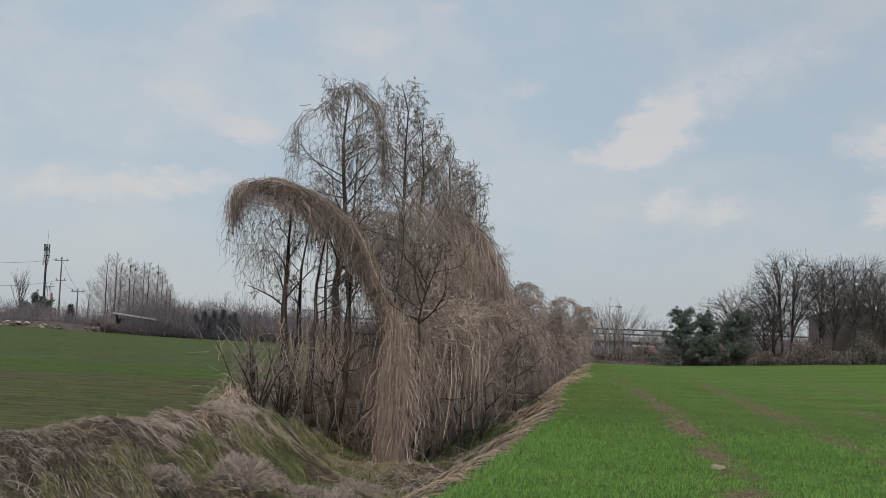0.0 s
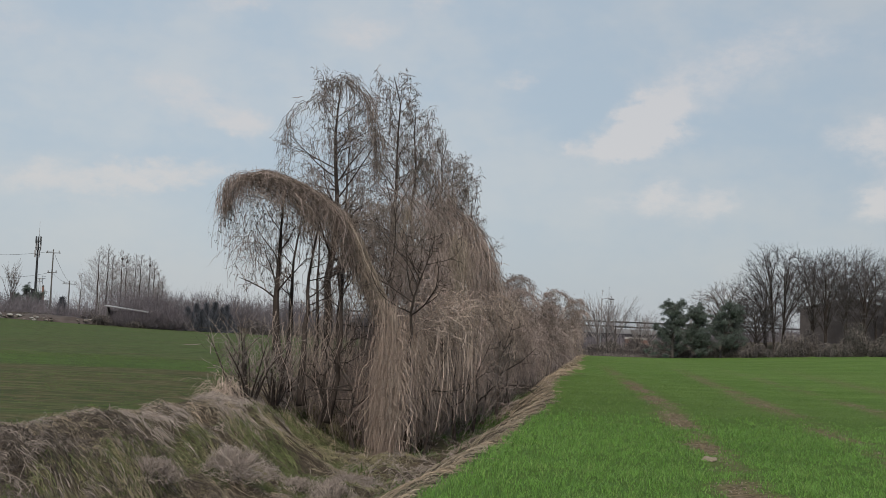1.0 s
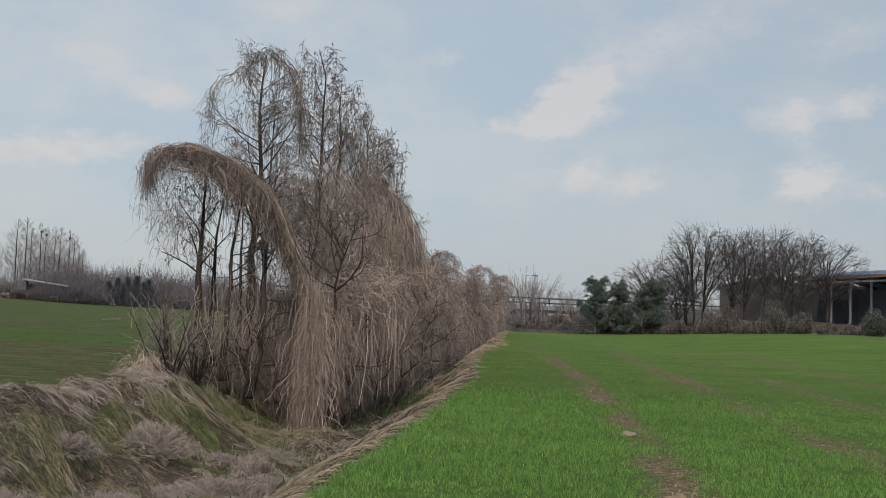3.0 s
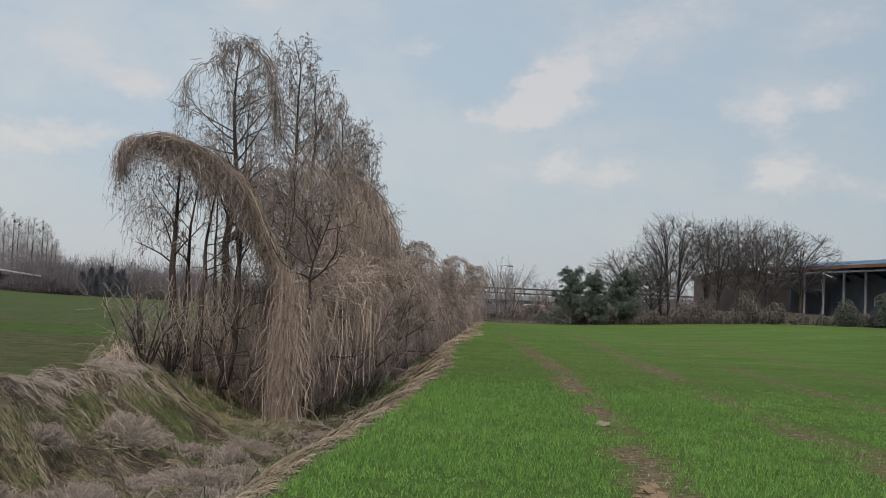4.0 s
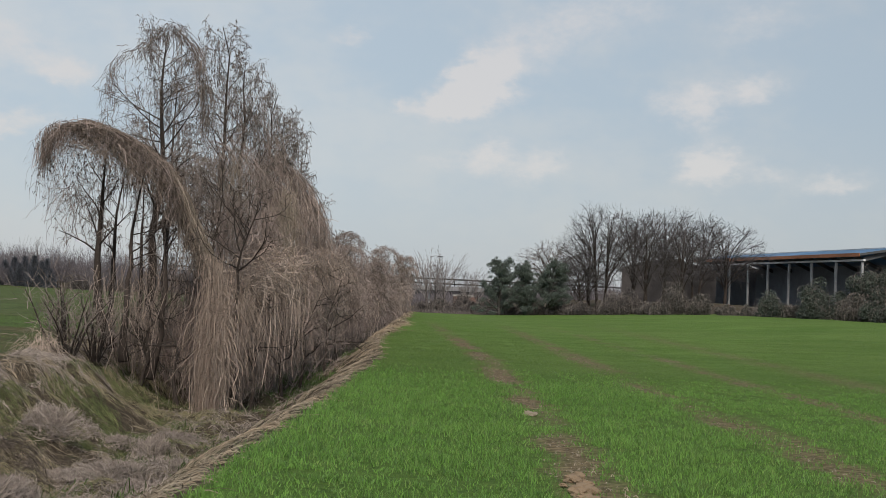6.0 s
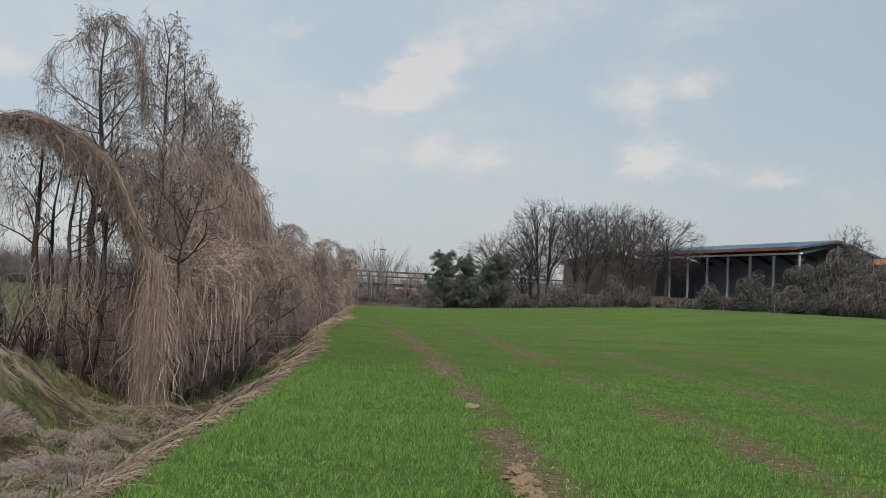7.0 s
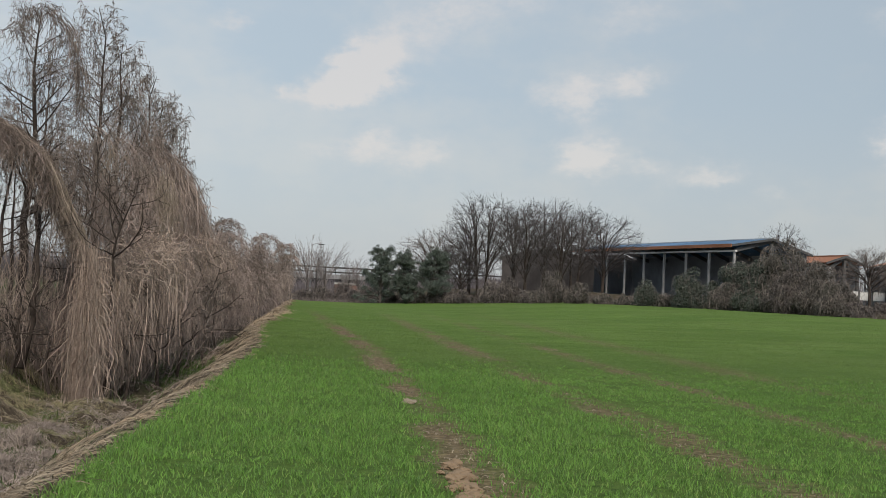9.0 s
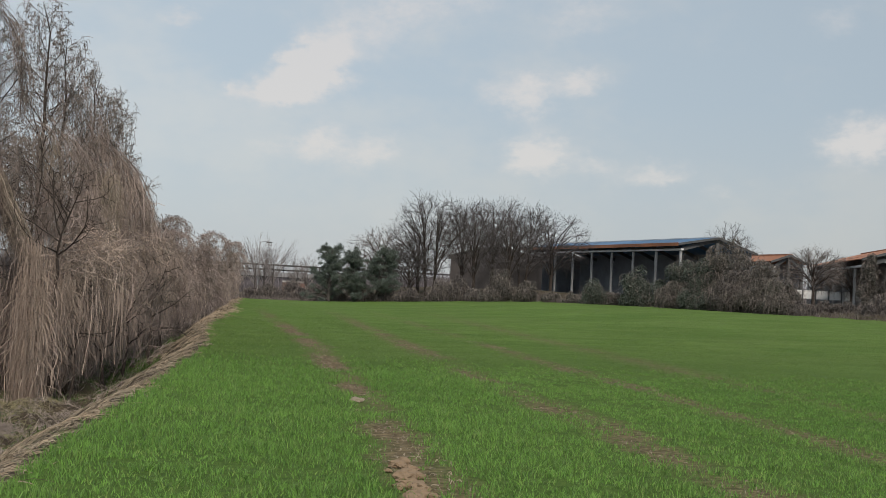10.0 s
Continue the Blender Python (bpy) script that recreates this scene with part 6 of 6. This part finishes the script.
def low_shack(place, turn):
    root = thing("low_shack", place, "low open shack with a pale sloping roof under trees", "shack", turn=turn)
    part("roof", sheet([(-2.5, -0.3, 2.25), (2.5, -0.3, 1.68), (2.5, 3.4, 1.75), (-2.5, 3.4, 2.35)], 0.10), PALE_SHEET, root)
    part("back_wall", box(-2.2, 2.2, 3.1, 3.2, -0.5, 1.7), BROWN_WALL, root)
    part("side_wall", box(-2.2, -2.1, 0.2, 3.1, -0.5, 2.05), BROWN_WALL, root)
    for x in (-2.15, -0.7, 0.8, 2.15):
        part("post", box(x - 0.06, x + 0.06, -0.06, 0.06, -0.5, 1.92 - 0.113 * x), CONCRETE_DARK, root)
    return root


PALE_SHEET = mat("pale_sheet_roof", (0.300, 0.300, 0.305), 0.7, 0.2, scale=3)
hx, hy = at_angle(-21.3, 149)
low_shack((hx, hy, float(land(hx, hy)) + 0.1), 18)


# ---- elevated road with rails, lamp ----
CONCRETE_GREY = mat("stained_concrete", (0.33, 0.335, 0.345), 0.9, 0.25, scale=2)


def road_bridge():
    root = thing("elevated_road", (0, 215, 0), "elevated concrete road with dark guard rails", "bridge")
    for k in range(10):
        x0, x1 = -45 + 9 * k, -45 + 9 * (k + 1) - 0.04
        part("girder", box(x0, x1, -3, 3, 1.55, 2.35), BLACK_STEEL, root)
        part("parapet", box(x0, x1, -3.2, -2.9, 2.40, 3.12), CONCRETE_GREY, root)
        part("rail", box(x0, x1, -3.1, -3.0, 3.38, 3.62), BLACK_STEEL, root)
        part("rail", box(x0, x1, -3.1, -3.0, 4.16, 4.42), BLACK_STEEL, root)
        for q in range(3):
            part("rail_post", box(x0 + 1.4 + 3 * q, x0 + 1.56 + 3 * q, -3.0, -2.9, 3.0, 4.4), BLACK_STEEL, root)
        part("pier", box(x0 + 4.1, x0 + 5.0, -1.5, 1.5, -1, 1.55), CONCRETE_DARK, root)
    part("deck", box(-45, 45, -2.9, 3.2, 2.38, 2.6), CONCRETE, root)
    return root


road_bridge()
rx, ry = at_angle(1.75, 165)
cont = thing("site_container", (rx, ry, 0.0), "rusty red container with a pale top below the road", "container")
part("body", box(-1.6, 1.6, -1, 1, 0.4, 1.5, 0.04), RUST, cont)
part("lid", box(-1.65, 1.65, -1.05, 1.05, 1.52, 1.75, 0.03), CONCRETE, cont)


def street_lamp(place, h, label):
    root = thing("street_lamp", place, label, "street lamp")
    part("pole", tubes(resample([(0, 0, -0.3), (0, 0, h * 0.6), (0, 0, h)], 6)[None], np.linspace(0.085, 0.05, 6)[None], 8), GREY_POST, root)
    part("arm", tubes(resample([(0, 0, h - 0.1), (0.5, 0, h + 0.06), (1.1, 0, h)], 6)[None], np.full((1, 6), 0.04), 6), GREY_POST, root)
    part("lamp_head", box(0.75, 1.35, -0.12, 0.12, h - 0.09, h + 0.03, 0.03), DARK_STEEL, root)
    return root


lx, ly = at_angle(0.08, 140)
street_lamp((lx, ly, 0.0), 5.9, "grey street lamp beside the road")


# ---- beyond the second field: mast, poles, conifers in winter, woods ----
def mast(place, h, label):
    root = thing("phone_mast", place, label, "mast")
    part("pole", tubes(resample([(0, 0, -0.5), (0, 0, h)], 8)[None], np.linspace(0.24, 0.15, 8)[None], 10), BLACK_STEEL, root)
    for z, r in ((h - 0.4, 0.40), (h - 1.5, 0.40), (h - 2.6, 0.36)):
        ring = np.array([[math.cos(k * math.pi / 8) * r, math.sin(k * math.pi / 8) * r, z] for k in range(17)])
        part("platform_ring", tubes(ring[None], np.full((1, 17), 0.06), 5), BLACK_STEEL, root)
    for k in range(9):
        a = k * 2 * math.pi / 9
        z = h - 0.2 - (k % 3) * 1.15
        p = part("antenna_panel", box(-0.13, 0.13, -0.08, 0.08, -0.6, 0.6, 0.03), GREY_POST if k % 3 else DARK_STEEL, root)
        p.location = (math.cos(a) * 0.42, math.sin(a) * 0.42, z)
        p.rotation_euler = (0, 0, a)
    part("whip", tubes(resample([(0.1, 0, h), (0.1, 0, h + 2.9)], 4)[None], np.full((1, 4), 0.04), 5), STEEL, root)
    part("cabinet", box(-0.5, 0.5, -0.6, -0.25, 3.2, 4.6, 0.03), BLACK_STEEL, root)
    return root


mx, my = at_angle(-25.2, 220)
mast((mx, my, 1.0), 13.0, "dark phone mast with antenna panels and a whip")


def utility_pole(place, h, label, arms=2):
    root = thing("utility_pole", place, label, "pole", "poles beyond the field")
    part("pole", tubes(resample([(0, 0, -0.5), (0, 0, h)], 6)[None], np.linspace(0.13, 0.08, 6)[None], 8), CONCRETE_DARK, root)
    for k in range(arms):
        z = h - 0.5 - 2.6 * k
        part("crossarm", box(-1.0 + 0.3 * k, 1.0 - 0.3 * k, -0.04, 0.04, z, z + 0.09), CONCRETE_DARK, root)
        for x in (-0.8 + 0.25 * k, 0.0, 0.8 - 0.25 * k):
            part("insulator", tubes(resample([(x, 0, z + 0.12), (x, 0, z + 0.4)], 3)[None], np.array([[0.05, 0.09, 0.05]]), 6), STEEL, root)
    return root


poles = [(-31.0, 165, 8.6), (-24.55, 172, 8.4), (-23.79, 185, 4.7), (-14.7, 178, 4.4), (-13.6, 182, 4.4)]
tops = []
for a, d, h in poles:
    x, y = at_angle(a, d)
    z = float(land(x, y))
    utility_pole((x, y, z), h, "weathered utility pole with crossarms beyond the field", 2 if h > 5 else 1)
    tops.append(Vector((x, y, z + h)))


def wire(p, q, sag, r=0.018):
    s = np.linspace(0, 1, 14)[:, None]
    P = np.asarray(p) * (1 - s) + np.asarray(q) * s
    P[:, 2] -= sag * 4 * (s * (1 - s))[:, 0]
    ob = new("power_line", mesh_of("power_line", *tubes(P[None], np.full((1, 14), r), 4), DARK_STEEL))
    return tagged(ob, "thin dark power line strung between poles", "wire", "power lines")


for dz, sag in ((-0.2, 1.2), (-3.0, 1.4)):
    for k in (0, 1):
        wire(tops[k] + Vector((0, 0, dz if k < 2 else -0.2)), tops[k + 1] + Vector((0, 0, dz if k == 0 else -0.3)), sag if k == 0 else 0.35)

for k in range(10):
    a = -22.55 + 0.30 * k + (0.05 if k % 2 else -0.04)
    top_el = (3.05, 3.2, 2.85, 2.95, 2.85, 2.9, 2.8, 2.75, 2.6, 1.9)[k]
    x, y = at_angle(a, 190 + 3 * (k % 3))
    z = float(land(x, y))
    h = 1.6 + 191 * math.tan(radians(top_el)) - z
    bare_tree("metasequoia_tree", "slender conical bare tree with fine upswept twigs", [(x, y, z), (x, y, z + h * 0.5), (x, y, z + h)], 0.14, 700 + k, 100, 7, 3, 0, 0.08, 0.36, 60, 0.25, 0.1, twig_r=0.0062, wob=0.02, fork=24, cone=True, limb_r=0.10, group="row of tall conical trees", bark=BARK, twigs=PALE_TWIG, framework=PALE_TWIG, far=True)
    if k in (3, 4, 7):
        rn = np.random.default_rng(720 + k)
        P, R = tangle((x, y, z + h * 0.86), (0.13, 0.13, 0.12), 80, 722 + k, (0.15, 0.28), 4, 0.03, 0.0, 0.6)
        stuff("bird_nest", tubes(P, R), BARK, "dark stick nest high in a bare tree", "nest")

x, y = at_angle(-26.2, 178)
z = float(land(x, y)) - 0.1
bare_tree("roadside_tree", "lone bare tree with upright branches beyond the field", [(x, y, z), (x, y, z + 2.2), (x, y, z + 4.6)], 0.14, 745, 26, 6, 2, 0, 0.3, 0.4, 32, 0.6, 0.3, twig_r=0.011, reach=3.4, bushy=0.42, wob=0.04, fork=24, **FAR)
for k, (a, d, h, w) in enumerate(((-25.53, 200, 4.1, 1.3), (-25.05, 198, 3.0, 1.6), (-26.0, 202, 2.6, 1.2))):
    x, y = at_angle(a, d)
    pine((x, y, float(land(x, y)) - 0.05), h, w, 746 + k, "small dark pine beside a phone mast", 0.0, None, 9000, "small pines by the mast")


def lattice_mast(place, h):
    root = thing("lattice_mast", place, "small pale lattice mast with a railed top", "mast")
    for sx in (-1, 1):
        for sy in (-1, 1):
            part("leg", tubes(resample([(0.55 * sx, 0.55 * sy, -0.3), (0.32 * sx, 0.32 * sy, h)], 4)[None], np.full((1, 4), 0.06), 5), STEEL, root)
    for k in range(5):
        z, w = h * (0.2 + 0.18 * k), 0.52 - 0.04 * k
        part("brace", box(-w, w, -w, w, z, z + 0.08), STEEL, root)
    part("platform", box(-0.75, 0.75, -0.75, 0.75, h, h + 0.12), STEEL, root)
    for sx in (-0.7, 0.7):
        part("guard_rail", box(sx - 0.04, sx + 0.04, -0.75, 0.75, h + 0.5, h + 0.6), STEEL, root)
        part("guard_post", box(sx - 0.04, sx + 0.04, -0.75, -0.67, h + 0.12, h + 0.6), STEEL, root)
    return root


x, y = at_angle(-25.02, 262)
lattice_mast((x, y, 1.2), 7.2)
x, y = at_angle(-24.88, 240)
stack = thing("chimney_stack", (x, y, 1.0), "faded red tapered chimney stack far beyond the field", "chimney")
part("shaft", tubes(resample([(0, 0, -0.5), (0, 0, 5.4)], 5)[None], np.linspace(0.42, 0.20, 5)[None], 10), RUST, stack)
part("cap", tubes(resample([(0, 0, 5.4), (0, 0, 5.75)], 3)[None], np.array([[0.20, 0.17, 0.05]]), 10), CONCRETE_DARK, stack)

EARTH = mat("brown_earth", (0.105, 0.086, 0.078), 0.95, 0.4, scale=4, bump=0.5)

# low woods behind the second field
rngw = np.random.default_rng(800)
for k in range(34):
    a = -23.5 + 20.5 * (k + rngw.uniform(0, 0.9)) / 34
    d = rngw.uniform(152, 185)
    x, y = at_angle(a, d)
    z = float(land(x, y))
    tall = 1.05 if k % 5 else 1.75
    h = 1.6 + d * math.tan(radians(rngw.uniform(0.8, 1.15) * tall)) - z
    bare_tree("woodland_tree", "bare grey-brown tree in a thicket beyond the field", [(x, y, z), (x, y, z + h * 0.5), (x + 0.1, y, z + h)], 0.09, 810 + k, 18, 5, 4, 0, 0.10, 0.34, 36, 0.8, 0.3, twig_r=0.008, wob=0.06, fork=30, framework=PALE_TWIG, bark=FAR_BARK, twigs=PALE_TWIG, far=True, group="thicket beyond the second field")
for k, (a, d, w, h, dark) in enumerate(((-22.4, 147, 1.5, 1.3, 0), (-20.9, 146, 1.3, 1.0, 0), (-22.8, 152, 2.2, 1.6, 0), (-20.4, 151, 2.4, 1.8, 0), (-19.3, 151, 2.4, 1.9, 0), (-15.4, 152, 2.6, 2.4, 0),
                                        (-14.0, 153, 2.6, 2.2, 0), (-12.6, 153, 2.6, 2.4, 0), (-11.0, 153, 2.8, 2.4, 0), (-9.2, 154, 2.8, 2.4, 0), (-7.4, 154, 2.8, 2.2, 0), (-5.6, 154, 2.8, 2.2, 0), (-3.8, 154, 2.8, 2.2, 0), (-2.2, 150, 2.6, 2.0, 0))):
    x, y = at_angle(a, d)
    vine_bush((x, y, float(land(x, y)) - 0.05), (w, w, h), 860 + k, "dark evergreen bush beyond the field" if dark else "brown leafless bush beyond the field", 2.0 if dark else 0.0, 330 if not dark else 100, 2600 if not dark else 5000, "field_edge_bush")

# distant thickets close the view on every side
for k, (a0, a1, d, h, n) in enumerate(((-32, 34, 300, 4.0, 12000), (-32, -1, 178, 2.1, 9000), (-2, 21, 175, 2.8, 10000), (20, 34, 160, 4.6, 5000), (34, 328, 320, 4.5, 3500))):
    rn = np.random.default_rng(950 + k)
    a = np.radians(rn.uniform(a0, a1, n))
    dd = d * rn.uniform(0.94, 1.08, n)
    x, y = np.sin(a) * dd, np.cos(a) * dd
    hh = h * rn.uniform(0.35, 1.0, n) * (1 + 0.6 * rough_noise(np.degrees(a), a * 0, 0.8, 60 + k)) * (np.where(np.degrees(a) < -22.4, 0.5, 1.0) if k < 2 else 1.0) * (0.8 + 0.4 * rn.uniform(0, 1, n) ** 6)
    shift = np.stack([rn.normal(0, 0.5, n), rn.normal(0, 0.5, n), hh], 1)
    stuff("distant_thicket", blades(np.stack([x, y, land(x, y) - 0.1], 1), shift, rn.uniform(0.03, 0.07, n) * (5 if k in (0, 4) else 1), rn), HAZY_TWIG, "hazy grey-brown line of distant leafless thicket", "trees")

def cypress(place, h, w, seed, label):
    """A dark conifer of steep feathery sprays, wide below and pointed."""
    rng = np.random.default_rng(seed)
    root = thing("conifer_tree", place, label, "tree", "conifers beyond the second field")
    P0 = resample([(0, 0, -0.2), (0, 0, h * 0.97)], 8)[None]
    part("trunk", tubes(P0, np.linspace(0.10, 0.02, 8)[None], 6), FAR_BARK, root)
    n = 2200
    u = rng.uniform(0, 1, n) ** 1.3
    a = rng.uniform(0, 6.28, n)
    r = w * (1 - u) ** 1.0 * rng.uniform(0.2, 1.0, n) ** 0.5 * (1 + 0.25 * np.sin(3 * a + 9 * u))
    p = np.stack([np.cos(a) * r, np.sin(a) * r, u * h * 0.88], 1)
    tipd = unit(np.stack([np.cos(a) * 0.6, np.sin(a) * 0.6, np.ones(n)], 1) + rng.normal(0, 0.3, (n, 3)))
    L = rng.uniform(0.2, 0.5, n)[:, None]
    P = np.stack([p, p + tipd * L * 0.5, p + tipd * L], 1)
    part("foliage", ribbons(P, np.tile([0.020, 0.024, 0.008], (n, 1)), seed), CONIFER, root)
    return root


rnk = np.random.default_rng(960)
for k in range(11):
    a = -18.85 + 2.1 * k / 10 + rnk.normal(0, 0.05)
    h = (1.9, 3.0, 2.3, 3.5, 2.7, 3.7, 2.9, 3.9, 3.2, 3.5, 2.2)[k]
    x, y = at_angle(a, 150 + rnk.uniform(0, 5))
    cypress((x, y, float(land(x, y)) - 0.05), h, rnk.uniform(0.8, 1.2), 961 + k, "dark conifer tinted blue by haze beyond the field")
x, y = at_angle(-24.05, 152)
cypress((x, y, float(land(x, y)) - 0.05), 3.0, 0.9, 980, "dark conifer tinted blue by haze beyond the field")

rnt = np.random.default_rng(970)
for k in range(96):
    a, d = -29 + 28 * (k + rnt.uniform(0, 1)) / 96, rnt.uniform(148, 186)
    x, y = at_angle(a, d)
    hz = rnt.uniform(0.9, 1.7) * (1.25 if d > 168 else 0.8) * (0.5 if a < -22.4 else 1.0)
    P, R = tangle((x, y, float(land(x, y)) + hz * 0.9), (rnt.uniform(1.6, 3.0), 2.0, hz), 230, 1000 + k, (0.8, 2.2), 4, 0.011, -0.6, 0.30)
    P[..., 2] = np.maximum(P[..., 2], land(P[..., 0], P[..., 1]))
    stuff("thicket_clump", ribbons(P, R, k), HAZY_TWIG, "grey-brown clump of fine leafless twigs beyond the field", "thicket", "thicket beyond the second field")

for k in range(44):
    a, d = -21.5 + 8.0 * (k + rnt.uniform(0, 1)) / 44, rnt.uniform(160, 176)
    x, y = at_angle(a, d)
    hz = rnt.uniform(1.3, 2.1)
    P, R = tangle((x, y, float(land(x, y)) + hz * 0.9), (rnt.uniform(1.6, 2.6), 1.8, hz), 240, 1300 + k, (0.8, 2.2), 4, 0.011, -0.6, 0.30)
    P[..., 2] = np.maximum(P[..., 2], land(P[..., 0], P[..., 1]))
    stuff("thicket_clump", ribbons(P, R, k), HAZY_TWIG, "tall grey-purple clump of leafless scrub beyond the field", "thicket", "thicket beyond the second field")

DARK_THICKET = mat("dark_thicket_twig", (0.125, 0.110, 0.122), 0.95, 0.2, island=0.3, scale=0.6)
for k in range(26):
    a, d = -21.6 + 2.7 * (k + rnt.uniform(0, 1)) / 26, rnt.uniform(146, 150)
    x, y = at_angle(a, d)
    hz = rnt.uniform(0.5, 0.9) * (0.75 if a < -19.6 else 1.25)
    P, R = tangle((x, y, float(land(x, y)) + hz * 0.9), (rnt.uniform(0.9, 1.6), 1.2, hz), 260, 1100 + k, (0.6, 1.7), 4, 0.013, -0.6, 0.30)
    P[..., 2] = np.maximum(P[..., 2], land(P[..., 0], P[..., 1]))
    stuff("thicket_clump", ribbons(P, R, k), DARK_THICKET, "dark purple-brown clump of leafless scrub beyond the field", "thicket", "thicket beyond the second field")

# rubble heap
for k, (a, w) in enumerate(((-27.0, 4.5), (-25.4, 5.0), (-23.9, 4.2))):
    x, y = at_angle(a, 148)
    ob = clod((x, y, float(land(x, y)) - 0.1), (w, 2.2, 0.75), 890 + k, "low heap of brown earth and debris", EARTH, "earth_heap")
    ob.matrix_basis = pose(x, y, float(land(x, y)) - 0.1, 0, 0, 25)
    ob["category"], ob["group"] = "earth heap", "rubble heap beyond the field"
for k in range(64):
    a = -27.6 + 4.8 * rngw.uniform(0, 1)
    d = 144.6 + rngw.uniform(0, 3)
    x, y = at_angle(a, d)
    s = rngw.uniform(0.08, 0.27)
    ob = clod((x, y, float(land(x, y)) + rngw.uniform(0.05, 0.55)), (s * 1.5, s, s * 0.6), 900 + k, "rough grey lump of rubble in a heap", (RUBBLE, RUBBLE, EARTH, CONCRETE)[k % 4], "rubble_lump")
    ob["category"], ob["group"] = "rubble", "rubble heap beyond the field"
gx, gy = at_angle(-6.3, 190)
tunnel = thing("greenhouse", (gx, gy, 0.6), "low white plastic greenhouse tunnel", "greenhouse", turn=8)
arc = np.array([[math.cos(k * math.pi / 12) * 2.6, 0, math.sin(k * math.pi / 12) * 2.0] for k in range(13)])
V = np.concatenate([arc, arc + np.array([0, 18, 0]), arc * 0.98 + np.array([0, 0.01, 0]), arc * 0.98 + np.array([0, 17.99, 0])])
i = np.arange(12)
part("plastic_cover", (V, [np.stack([i, i + 1, i + 14, i + 13], 1), np.stack([i + 26, i + 39, i + 40, i + 27], 1), np.stack([i, i + 26, i + 27, i + 1], 1)]), WHITE_WALL, tunnel)
part("end_panel", (np.concatenate([arc, [[0, 0, 0]]]), [np.stack([i, i + 1, i * 0 + 13], 1)]), WHITE_WALL, tunnel)
